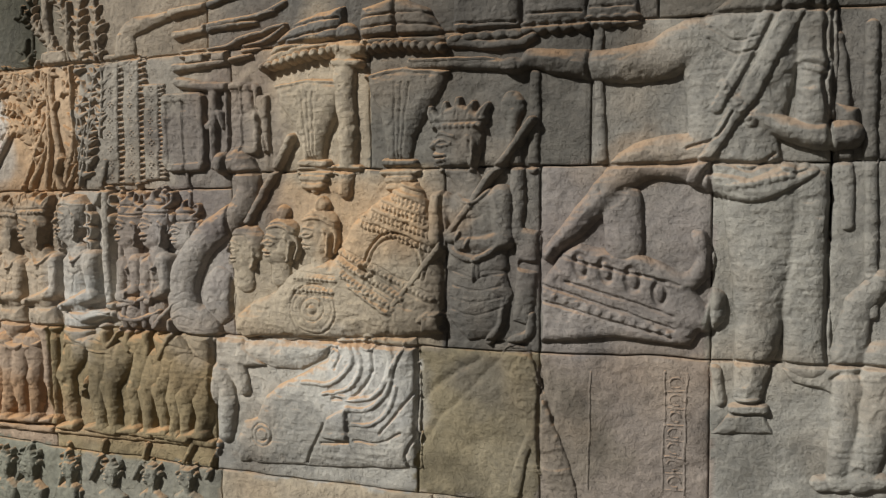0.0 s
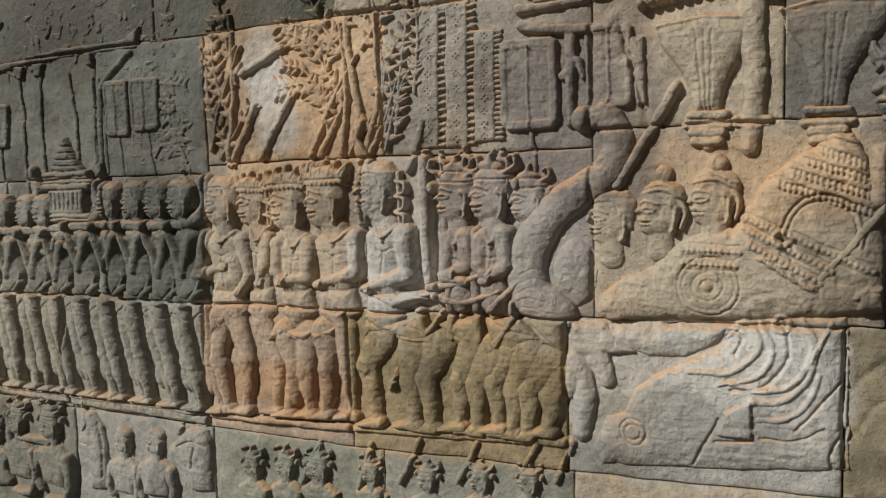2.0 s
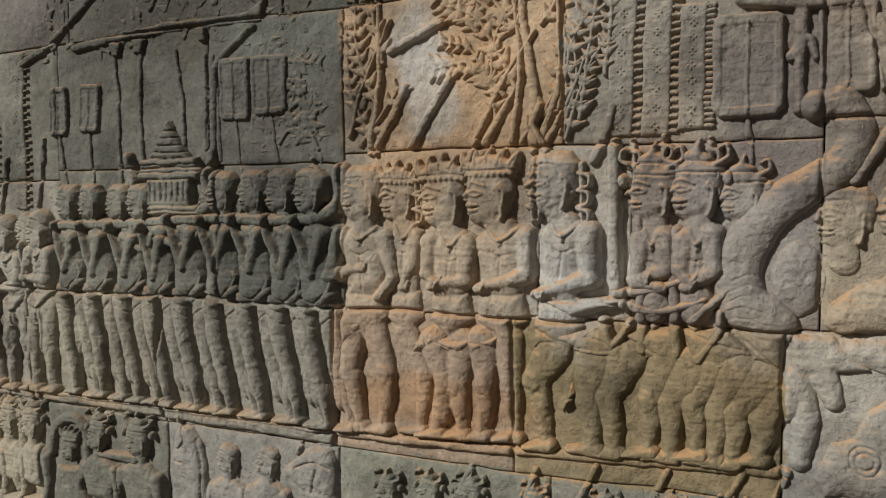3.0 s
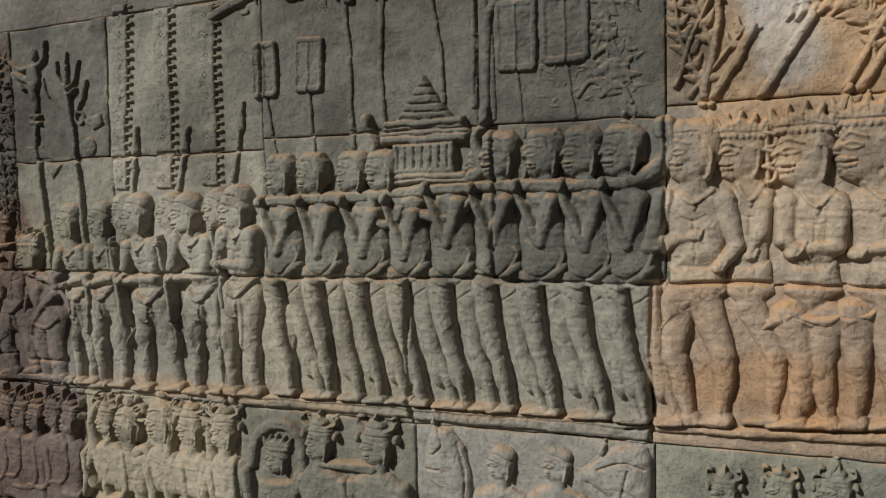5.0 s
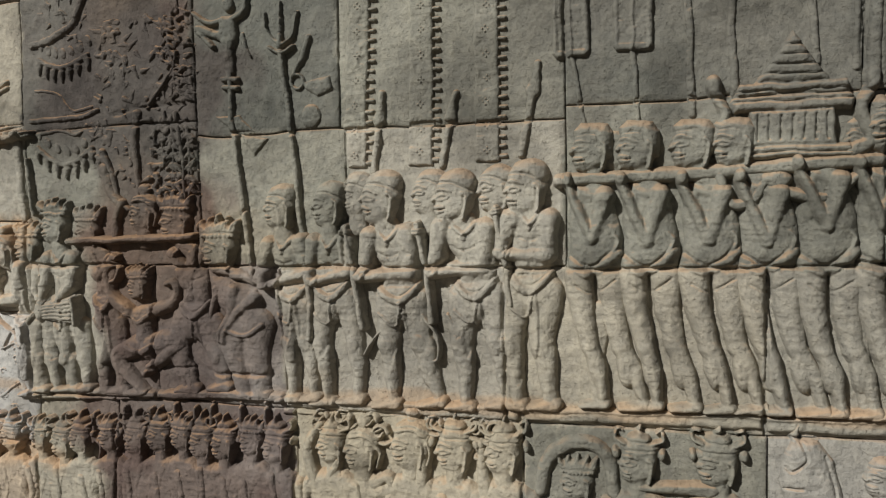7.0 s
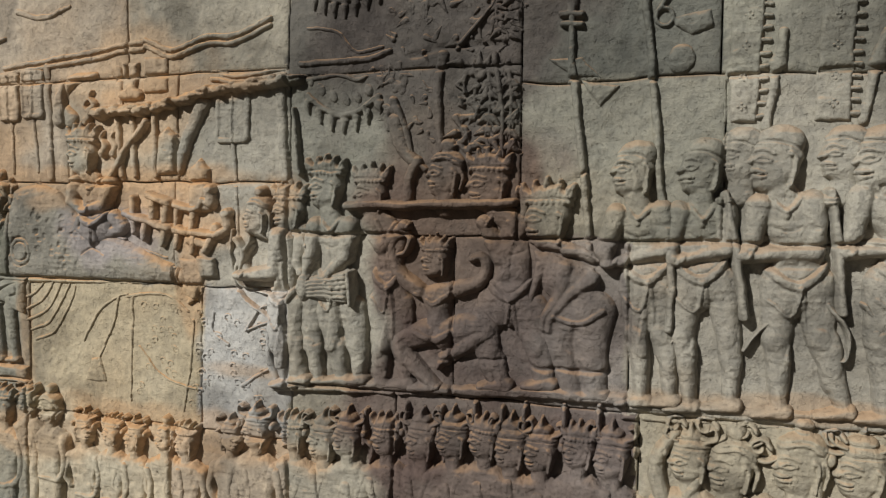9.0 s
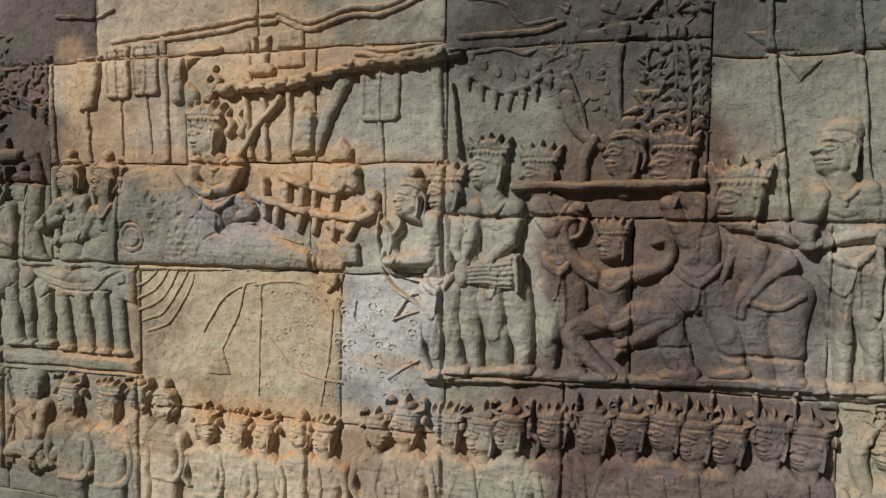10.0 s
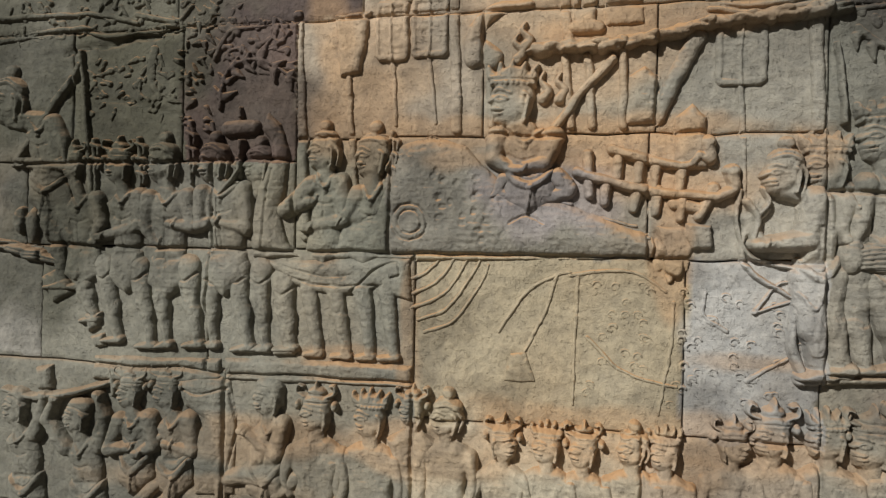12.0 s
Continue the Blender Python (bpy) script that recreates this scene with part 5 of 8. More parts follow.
c.stroke([((-4.060, 1.612)[0] + 0.014 * math.cos(a), (-4.060, 1.612)[1] + 0.014 * math.sin(a)) for a in np.linspace(0, 6.28, 11)], 0.0035, None, 0.012)
c.oval((-4.032, 1.541), 0.022, 0.024, 0.016)
c.slab([(-4.047, 1.609), (-3.987, 1.620), (-3.983, 1.591), (-4.016, 1.578), (-4.043, 1.595)], 0.016, 0.012)
carve("carved_pouch", c, "worn stone relief pouch and round boss", "relief ornament")

# ---------------------------------------------------------------- procession: guards, bearers and followers on one ledge
guard = dict(group="row of guards", label="stone relief guard with folded arms, loincloth and cropped hair", h=0.046)
person((-4.102, 1.360), 0.0478, ((-4.132, 1.291), (-4.056, 1.302)), ((-4.115, 1.197), (-4.044, 1.205)), [[(-4.058, 1.291), (-4.043, 1.230), (-4.123, 1.204)], [(-4.130, 1.283), (-4.148, 1.220), (-4.143, 1.201)]], [((-4.063, 1.175), (-4.050, 1.084), (-4.036, 0.979)), ((-4.095, 1.174), (-4.093, 1.080), (-4.082, 0.976))], **guard)
person((-3.995, 1.364), 0.0467, ((-4.031, 1.295), (-3.955, 1.304)), ((-4.029, 1.201), (-3.955, 1.208)), [[(-3.957, 1.291), (-3.954, 1.230), (-4.034, 1.207)], [(-4.028, 1.289), (-4.043, 1.232), (-4.038, 1.210)]], [((-3.963, 1.177), (-3.946, 1.087), (-3.942, 0.979)), ((-4.012, 1.176), (-4.020, 1.083), (-4.004, 0.973))], **guard)
person((-3.884, 1.375), 0.0534, ((-3.914, 1.308), (-3.823, 1.318)), ((-3.884, 1.198), (-3.810, 1.208)), [[(-3.828, 1.303), (-3.825, 1.231), (-3.933, 1.220)], [(-3.909, 1.301), (-3.916, 1.246), (-3.928, 1.224)]], [((-3.822, 1.179), (-3.810, 1.090), (-3.774, 0.982)), ((-3.870, 1.178), (-3.877, 1.087), (-3.868, 0.976))], stout=1.12, **guard)
person((-3.735, 1.374), 0.0523, ((-3.767, 1.322), (-3.666, 1.329)), ((-3.731, 1.208), (-3.659, 1.215)), [[(-3.675, 1.314), (-3.682, 1.241), (-3.784, 1.229)], [(-3.762, 1.315), (-3.770, 1.262), (-3.786, 1.234)]], [((-3.660, 1.182), (-3.657, 1.095), (-3.637, 0.987)), ((-3.721, 1.181), (-3.727, 1.092), (-3.718, 0.980))], stout=1.15, **guard)
person((-3.598, 1.386), 0.0523, ((-3.632, 1.339), (-3.551, 1.346)), ((-3.625, 1.222), (-3.554, 1.229)), [[(-3.559, 1.327), (-3.562, 1.264), (-3.643, 1.264)], [(-3.628, 1.328), (-3.641, 1.297), (-3.648, 1.268)]], [((-3.563, 1.193), (-3.572, 1.099), (-3.557, 0.991)), ((-3.615, 1.193), (-3.633, 1.095), (-3.618, 0.988))], stout=1.18, **guard)
for p in ((-3.936, 1.381), (-3.785, 1.384), (-3.656, 1.387)):
    face(*p, 0.0445, -1, "band", 0.032, "heads between guards", "stone relief head in profile between two guards")
for a in ([(-3.959, 1.319), (-3.940, 1.233), (-3.924, 1.119)], [(-3.805, 1.322), (-3.791, 1.234), (-3.782, 1.134)], [(-3.655, 1.350), (-3.641, 1.266), (-3.626, 1.172)], [(-4.047, 1.243), (-4.037, 1.164), (-4.042, 1.095)]):
    pole(a, 0.0085, 0.058, "short stone relief club held upright by a guard", "carved_club", "guards' clubs")
for k, p in enumerate(((-3.959, 1.308), (-3.805, 1.309), (-3.655, 1.343))):
    c = Carving()
    c.oval(p, 0.014, 0.012, 0.066, 0, e=0.010)
    for d in (-1, 0, 1):
        c.stroke([(p[0] - 0.012, p[1] + 0.006 * d), (p[0] + 0.012, p[1] + 0.006 * d + 0.002)], 0.0016, None, 0.004, "cut", 0.002)
    carve("carved_fist", c, "small stone relief fist closed round a club", "relief figure", "fists of the guards")
for pts in ([(-3.852, 1.146), (-3.901, 1.100), (-3.925, 1.066)], [(-3.802, 1.147), (-3.773, 1.104), (-3.776, 1.060), (-3.799, 1.064)], [(-3.750, 1.148), (-3.733, 1.116), (-3.740, 1.072)], [(-4.045, 1.164), (-4.027, 1.096), (-4.054, 1.049)]):
    c = Carving()
    c.curve(pts, 0.0055, 0.0035, 0.040)
    carve("carved_drapery", c, "thin hanging cloth end beside a guard's leg", "relief ornament", "cloth ends of the guards")

for hip, foot, head in (((-3.476, 1.230), (-3.466, 0.983), (-3.477, 1.456)), ((-3.380, 1.232), (-3.378, 0.985), (-3.397, 1.453)), ((-3.277, 1.233), (-3.282, 0.986), (-3.304, 1.450)),
                        ((-3.184, 1.234), (-3.179, 0.986), (-3.237, 1.447)), ((-3.091, 1.234), (-3.091, 0.987), (None, 1.443)), ((-2.999, 1.233), (-2.997, 0.987), (-2.992, 1.459)),
                        ((-2.912, 1.233), (-2.912, 0.987), (-2.905, 1.465)), ((-2.828, 1.232), (-2.835, 0.988), (-2.835, 1.463)), ((-2.755, 1.231), (-2.766, 0.987), (-2.764, 1.460))):
    bearer(hip[0], foot[1], hip[1], 1.395 if hip[0] < -3.152 else 1.414, head[0], 0.042 if hip[0] < -3.152 else 0.045)
for p in ((-3.442, 1.449), (-3.032, 1.455), (-2.959, 1.463)):
    face(*p, 0.038, -1, "crop", 0.020, "heads between bearers", "stone relief head in profile between two bearers")
for pts in ([(-3.462, 1.159), (-3.475, 1.066), (-3.466, 0.991)], [(-3.047, 1.172), (-3.038, 1.089), (-3.023, 1.001)], [(-2.956, 1.134), (-2.936, 1.074), (-2.907, 0.999)]):
    c = Carving()
    c.curve(pts, 0.022, 0.012, 0.018)
    carve("background_figure", c, "stone relief leg of a figure behind the bearers", "relief figure", "legs behind the bearers")
c = Carving()
c.stroke([(-3.536, 1.398), (-3.381, 1.403), (-3.263, 1.407), (-3.045, 1.420), (-2.849, 1.416), (-2.757, 1.421)], 0.014, 0.014, 0.046)
c.curve([(-2.757, 1.419), (-2.709, 1.439), (-2.683, 1.475), (-2.692, 1.517)], 0.016, 0.022, 0.046)
litter = thing("carved_litter", *(-3.151, 1.413), "stone relief litter with tiered shrine on a long pole", "relief litter")
part("carrying_pole", c, litter)
c = Carving()
a = (-3.145, 1.425)
c.slab([(a[0] - 0.105, a[1]), (a[0] + 0.105, a[1]), (a[0] + 0.090, a[1] + 0.026), (a[0] - 0.090, a[1] + 0.026)], 0.046, 0.010)
c.bar(a[0] - 0.068, a[1] + 0.020, a[0] + 0.068, a[1] + 0.084, 0.040, 0.008)
c.slab([(a[0] - 0.092, a[1] + 0.080), (a[0] + 0.092, a[1] + 0.080), (a[0] + 0.098, a[1] + 0.098), (a[0] + 0.084, a[1] + 0.130), (a[0] - 0.084, a[1] + 0.130), (a[0] - 0.098, a[1] + 0.098)], 0.044, 0.010)
c.slab([(a[0] - 0.062, a[1] + 0.126), (a[0] + 0.062, a[1] + 0.126), (a[0] + 0.034, a[1] + 0.165), (a[0], a[1] + 0.215), (a[0] - 0.034, a[1] + 0.165)], 0.040, 0.012)
for w, z in ((0.098, 0.012), (0.092, 0.098), (0.088, 0.114), (0.052, 0.142), (0.036, 0.158), (0.025, 0.174), (0.016, 0.190)):
    c.stroke([(a[0] - w, a[1] + z), (a[0] + w, a[1] + z)], 0.0028, None, 0.006, "cut", 0.003)
for k in range(-3, 4):
    c.stroke([(a[0] + 0.018 * k, a[1] + 0.034), (a[0] + 0.018 * k, a[1] + 0.074)], 0.0028, None, 0.006, "cut", 0.003)
part("shrine", c, litter, "tiered stone shrine")
for side in (-1, 1):
    c = Carving()
    c.curve([(a[0] + side * 0.09, a[1] + 0.01), (a[0] + side * 0.12, a[1] + 0.03), (a[0] + side * 0.105, a[1] + 0.08), (a[0] + side * 0.125, a[1] + 0.12)], 0.014, 0.010, 0.042)
    c.oval((a[0] + side * 0.125, a[1] + 0.13), 0.013, 0.02, 0.04)
    part("serpent_end", c, litter)
c = Carving()
c.curve([(-3.263, 1.400), (-3.241, 1.351), (-3.207, 1.356), (-3.184, 1.393)], 0.010, 0.010, 0.048)
c.curve([(-3.184, 1.393), (-3.151, 1.369), (-3.087, 1.359), (-3.045, 1.395)], 0.013, 0.010, 0.048)
c.oval((-3.167, 1.392), 0.025, 0.018, 0.05)
part("ornament", c, litter)

# followers between the litter and the elephant
walker = dict(group="followers behind the litter", h=0.044, sash=False)
person((-2.565, 1.467), 0.0523, ((-2.589, 1.402), (-2.512, 1.409)), ((-2.580, 1.269), (-2.525, 1.273)), [[(-2.529, 1.390), (-2.536, 1.329), (-2.554, 1.288)]], [((-2.549, 1.199), (-2.508, 1.116), (-2.519, 1.013))], "crown", label="stone relief warrior half hidden behind his neighbour", group="followers behind the litter", h=0.030, sash=False, stout=0.9)
person((-2.643, 1.473), 0.0594, ((-2.699, 1.397), (-2.584, 1.406)), ((-2.681, 1.266), (-2.597, 1.271)), [[(-2.694, 1.387), (-2.718, 1.304), (-2.641, 1.323)], [(-2.590, 1.383), (-2.573, 1.307), (-2.602, 1.268)]], [((-2.627, 1.212), (-2.594, 1.112), (-2.598, 1.007)), ((-2.668, 1.210), (-2.678, 1.108), (-2.650, 1.005))], "crop", label="stone relief warrior with one hand on his hip", stout=1.1, **walker)
person((-2.468, 1.466), 0.0618, ((-2.500, 1.386), (-2.401, 1.399)), ((-2.487, 1.272), (-2.422, 1.274)), [[(-2.417, 1.375), (-2.421, 1.306), (-2.487, 1.295)], [(-2.495, 1.376), (-2.499, 1.318), (-2.481, 1.303)]], [((-2.432, 1.182), (-2.445, 1.102), (-2.429, 1.015)), ((-2.490, 1.183), (-2.466, 1.105), (-2.482, 1.012))], "crown", label="stone relief warrior with crowned broad face and folded arms", stout=1.12, **walker)
person((-2.374, 1.473), 0.0641, ((-2.406, 1.399), (-2.294, 1.410)), ((-2.392, 1.275), (-2.313, 1.280)), [[(-2.304, 1.391), (-2.300, 1.322), (-2.391, 1.291)]], [((-2.339, 1.199), (-2.334, 1.111), (-2.326, 1.019)), ((-2.391, 1.189), (-2.386, 1.112), (-2.391, 1.017))], "crown", label="stone relief warrior with plumed crown and folded arms", stout=1.12, **walker)
person((-2.257, 1.490), 0.0594, ((-2.284, 1.412), (-2.180, 1.420)), ((-2.280, 1.268), (-2.209, 1.277)), [[(-2.193, 1.401), (-2.188, 1.318), (-2.280, 1.286)]], [((-2.254, 1.181), (-2.290, 1.123), (-2.266, 1.011))], "crop", label="pale stone relief warrior with square worn head", stout=1.2, **walker)
person((-2.083, 1.473), 0.0546, ((-2.102, 1.397), (-2.058, 1.405)), ((-2.095, 1.306), (-2.061, 1.308)), [[(-2.098, 1.389), (-2.109, 1.316), (-2.065, 1.306)], [(-2.063, 1.393), (-2.057, 1.337), (-2.095, 1.320)]], [((-2.056, 1.180), (-2.084, 1.106), (-2.085, 1.019))], "plume", label="stone relief warrior with plumed headdress and spear", stout=1.12, **walker)
person((-2.011, 1.475), 0.0546, ((-2.032, 1.399), (-1.982, 1.409)), ((-2.029, 1.307), (-1.992, 1.312)), [[(-1.986, 1.397), (-1.980, 1.339), (-2.022, 1.307)], [(-2.028, 1.389), (-2.034, 1.338), (-2.022, 1.322)]], [((-1.979, 1.172), (-2.012, 1.108), (-2.004, 1.023))], "plume", label="stone relief warrior with plumed headdress beside the trunk", stout=1.12, **walker)
for hip, knee, heel in (((-2.130, 1.178), (-2.160, 1.107), (-2.143, 1.017)), ((-2.174, 1.171), (-2.191, 1.098), (-2.179, 1.018)), ((-2.019, 1.163), (-2.051, 1.098), (-2.047, 1.019)), ((-1.946, 1.168), (-1.973, 1.094), (-1.976, 1.022)), ((-1.907, 1.150), (-1.948, 1.098), (-1.948, 1.020)), ((-1.879, 1.122), (-1.903, 1.090), (-1.907, 1.029))):
    c = Carving()
    c.stroke([hip, knee], 0.042, 0.026, 0.040)
    c.stroke([knee, (knee[0] * 0.5 + heel[0] * 0.5 + 0.004, knee[1] * 0.5 + heel[1] * 0.5), heel], 0.025, 0.016, 0.040)
    c.oval((knee[0] * 0.7 + heel[0] * 0.3 + 0.005, knee[1] * 0.7 + heel[1] * 0.3), 0.021, 0.042, 0.038)
    c.stroke([(heel[0] + 0.008, heel[1] - 0.010), (heel[0] - 0.046, heel[1] - 0.016)], 0.015, 0.008, 0.042)
    carve("carved_figure", c, "bent stone relief leg of a marching warrior", "relief figure", "followers' legs")
for pts in ([(-2.288, 1.224), (-2.174, 1.227), (-2.205, 1.190), (-2.289, 1.188)], [(-2.228, 1.224), (-2.167, 1.227), (-2.107, 1.194), (-2.174, 1.168), (-2.217, 1.188)], [(-2.141, 1.228), (-2.035, 1.233), (-2.021, 1.163), (-2.092, 1.182)], [(-2.029, 1.233), (-1.955, 1.236), (-1.917, 1.200), (-1.965, 1.167), (-2.017, 1.180)], [(-1.945, 1.237), (-1.871, 1.240), (-1.873, 1.170), (-1.917, 1.190)]):
    c = Carving()
    c.slab(pts, 0.040, 0.026)
    c.curve([pts[-1], (pts[-1][0] * 0.5 + pts[2][0] * 0.5, min(pts[-1][1], pts[2][1]) - 0.004), pts[2]], 0.0045, 0.003, 0.005, "on")
    c.curve([pts[0], ((pts[0][0] + pts[2][0]) / 2, (pts[0][1] + pts[2][1]) / 2), pts[2]], 0.0028, None, 0.004, "cut", 0.003)
    carve("carved_drapery", c, "wrapped stone relief loincloth over a marching hip", "relief ornament", "loincloths of the followers")
for pts in ([(-2.509, 1.201), (-2.538, 1.162), (-2.490, 1.167), (-2.458, 1.199)], [(-2.500, 1.195), (-2.490, 1.172), (-2.425, 1.164), (-2.396, 1.196)], [(-2.424, 1.194), (-2.412, 1.160), (-2.362, 1.179), (-2.351, 1.205)], [(-2.686, 1.216), (-2.703, 1.154), (-2.652, 1.181), (-2.633, 1.216)], [(-2.232, 1.094), (-2.237, 1.070), (-2.207, 1.107), (-2.218, 1.129)], [(-2.287, 1.279), (-2.218, 1.242), (-2.129, 1.273), (-2.118, 1.288), (-2.206, 1.281)]):
    c = Carving()
    c.slab(pts, 0.050, 0.020)
    c.curve([pts[0], pts[2]], 0.0025, None, 0.005, "cut", 0.003)
    c.curve([pts[1], pts[2]], 0.003, None, 0.005, "on")
    carve("carved_drapery", c, "knotted stone relief sash end swung backward", "relief ornament", "sashes of the followers")
for k, p in enumerate(((-2.295, 1.475), (-2.416, 1.489), (-2.524, 1.469), (-2.759, 1.498), (-2.203, 1.474), (-2.064, 1.521), (-1.989, 1.513), (-2.116, 1.513))):
    c = Carving()
    for d in range(3):
        c.curve([(p[0] - 0.006, p[1] + 0.030 - 0.030 * d), (p[0] + 0.012, p[1] + 0.024 - 0.030 * d), (p[0] + 0.012, p[1] + 0.008 - 0.030 * d), (p[0], p[1] + 0.004 - 0.030 * d)], 0.0055, 0.004, 0.032)
    c.stroke([(p[0] - 0.002, p[1] + 0.045), (p[0] + 0.002, p[1] - 0.060)], 0.006, 0.004, 0.026)
    carve("carved_tassel", c, "curled stone relief hair tassel beside a head", "relief ornament", "tassels beside the heads")
for pts, w in (([(-2.149, 1.553), (-2.147, 1.410), (-2.142, 1.304)], 0.012), ([(-2.106, 1.482), (-2.101, 1.337), (-2.096, 1.196)], 0.0105), ([(-2.042, 1.405), (-2.045, 1.307), (-2.040, 1.191)], 0.011), ([(-2.268, 1.544), (-2.292, 1.594), (-2.280, 1.625)], 0.008), ([(-2.404, 1.467), (-2.416, 1.523), (-2.402, 1.565)], 0.008)):
    pole(pts, w, 0.040, "slender stone relief spear among the warriors", "carved_spear", "warriors' spears")
for pts in ([(-2.140, 1.292), (-2.065, 1.306), (-1.974, 1.339)], [(-2.129, 1.275), (-2.066, 1.265), (-1.994, 1.288)], [(-2.015, 1.250), (-1.975, 1.288), (-1.955, 1.309)], [(-2.162, 1.240), (-2.145, 1.202), (-2.119, 1.242)], [(-2.005, 1.185), (-1.975, 1.227), (-1.967, 1.268)]):
    c = Carving()
    c.curve(pts, 0.011, 0.008, 0.046)
    carve("carved_spear", c, "bent stone relief arm crossing the spears", "relief figure", "arms of the followers")
c = Carving()
c.stroke([(-1.854, 1.154), (-1.836, 1.095), (-1.845, 1.025)], 0.028, 0.018, 0.030)
c.stroke([(-1.812, 1.166), (-1.796, 1.128)], 0.022, 0.016, 0.026)
c.slab([(-1.864, 1.240), (-1.797, 1.235), (-1.743, 1.180), (-1.860, 1.169)], 0.026, 0.014)
carve("crouching_figure", c, "bent stone relief leg beside the elephant trunk", "relief figure")
face(*(-1.940, 1.463), 0.044, -1, "plume", 0.030, "", "dark stone relief head with plumes beside the trunk")
c = Carving()
c.stroke([(-2.704, 0.979), (-2.497, 0.983), (-2.317, 0.987), (-2.069, 0.996), (-1.865, 1.002)], 0.009, 0.010, 0.022)
carve("carved_ledge", c, "projecting ledge of stone under the warriors' feet", "relief ledge", "ledges under the procession")
for pts in ([(-4.114, 0.956), (-3.833, 0.967), (-3.616, 0.973), (-3.617, 0.945), (-3.834, 0.942), (-4.115, 0.932)], [(-3.609, 0.971), (-3.391, 0.977), (-3.190, 0.979), (-3.190, 0.955), (-3.391, 0.954), (-3.610, 0.947)], [(-3.186, 0.977), (-2.947, 0.981), (-2.716, 0.978), (-2.716, 0.951), (-2.947, 0.954), (-3.186, 0.951)]):
    c = Carving()
    c.slab(pts, 0.020, 0.010)
    c.stroke([pts[0], pts[1], pts[2]], 0.006, None, 0.026)
    carve("carved_ledge", c, "projecting ledge of stone under the bearers' feet", "relief ledge", "ledges under the procession")
c = Carving()
c.stroke([(-4.794, 0.933), (-4.655, 0.942), (-4.462, 0.954), (-4.284, 0.966), (-4.093, 0.970)], 0.011, 0.011, 0.034)
c.curve([(-4.788, 0.934), (-4.806, 0.987), (-4.804, 1.042), (-4.794, 1.081)], 0.010, 0.006, 0.030)
carve("carved_ledge", c, "rust-edged stone ledge under the dancers' feet", "relief ledge", "ledges under the procession")

# ---------------------------------------------------------------- the dancer's group
c = Carving()
c.slab([(-4.493, 1.147), (-4.414, 1.155), (-4.427, 1.100), (-4.415, 1.055), (-4.478, 1.046), (-4.472, 1.097)], 0.040, 0.035)
c.curve([(-4.487, 1.140), (-4.527, 1.173), (-4.540, 1.221), (-4.523, 1.250)], 0.017, 0.010, 0.042)
c.curve([(-4.523, 1.250), (-4.505, 1.237), (-4.511, 1.212), (-4.525, 1.205)], 0.008, 0.006, 0.042)
c.curve([(-4.419, 1.143), (-4.373, 1.155), (-4.356, 1.182), (-4.366, 1.204), (-4.385, 1.200)], 0.017, 0.008, 0.042)
c.curve([(-4.474, 1.060), (-4.517, 1.043), (-4.519, 1.020), (-4.491, 0.994), (-4.457, 0.964)], 0.026, 0.014, 0.044)
c.curve([(-4.433, 1.059), (-4.378, 1.079), (-4.355, 1.071), (-4.392, 1.045), (-4.437, 1.014)], 0.028, 0.014, 0.048)
c.stroke([(-4.437, 1.014), (-4.444, 0.998)], 0.010, 0.006, 0.046)
c.stroke([(-4.501, 0.955), (-4.446, 0.962)], 0.011, 0.008, 0.044)
c.stroke([(-4.363, 1.049), (-4.340, 0.971)], 0.020, 0.013, 0.030)
c.stroke([(-4.361, 0.964), (-4.318, 0.968)], 0.009, 0.007, 0.030)
c.curve([(-4.486, 1.061), (-4.453, 1.050), (-4.418, 1.065)], 0.007, None, 0.006, "on")
c.curve([(-4.490, 1.132), (-4.454, 1.118), (-4.416, 1.140)], 0.005, None, 0.004, "on")
head_on(c, *(-4.453, 1.198), 0.036, -1, 0.044, "crown")
carve("carved_dancer", c, "dark maroon stone relief dancer with bent knees and raised arms", "relief figure")
players = dict(group="musicians and dancers")
person((-4.827, 1.273), 0.0409, ((-4.808, 1.230), (-4.747, 1.244)), ((-4.798, 1.125), (-4.744, 1.132)), [[(-4.779, 1.227), (-4.791, 1.160), (-4.865, 1.153)]], [((-4.755, 1.099), (-4.755, 1.022), (-4.729, 0.957)), ((-4.779, 1.098), (-4.779, 1.020), (-4.757, 0.952))], "bun", label="stone relief musician playing a small harp", stout=1.25, h=0.060, collar=False, **players)
person((-4.761, 1.284), 0.0452, ((-4.740, 1.232), (-4.694, 1.241)), ((-4.728, 1.143), (-4.694, 1.144)), [[(-4.733, 1.223), (-4.740, 1.181), (-4.730, 1.164)]], [((-4.714, 1.090), (-4.711, 1.020), (-4.695, 0.957))], "crown", label="stone relief musician turning to the drum", stout=1.0, h=0.040, sash=False, **players)
person((-4.678, 1.331), 0.0474, ((-4.707, 1.264), (-4.624, 1.269)), ((-4.690, 1.165), (-4.632, 1.167)), [[(-4.629, 1.254), (-4.635, 1.198), (-4.679, 1.153)], [(-4.702, 1.253), (-4.711, 1.196), (-4.720, 1.154)]], [((-4.625, 1.095), (-4.615, 1.026), (-4.608, 0.968)), ((-4.674, 1.092), (-4.660, 1.023), (-4.644, 0.965))], "crown", label="stone relief drummer with crowned head", stout=1.08, h=0.044, **players)
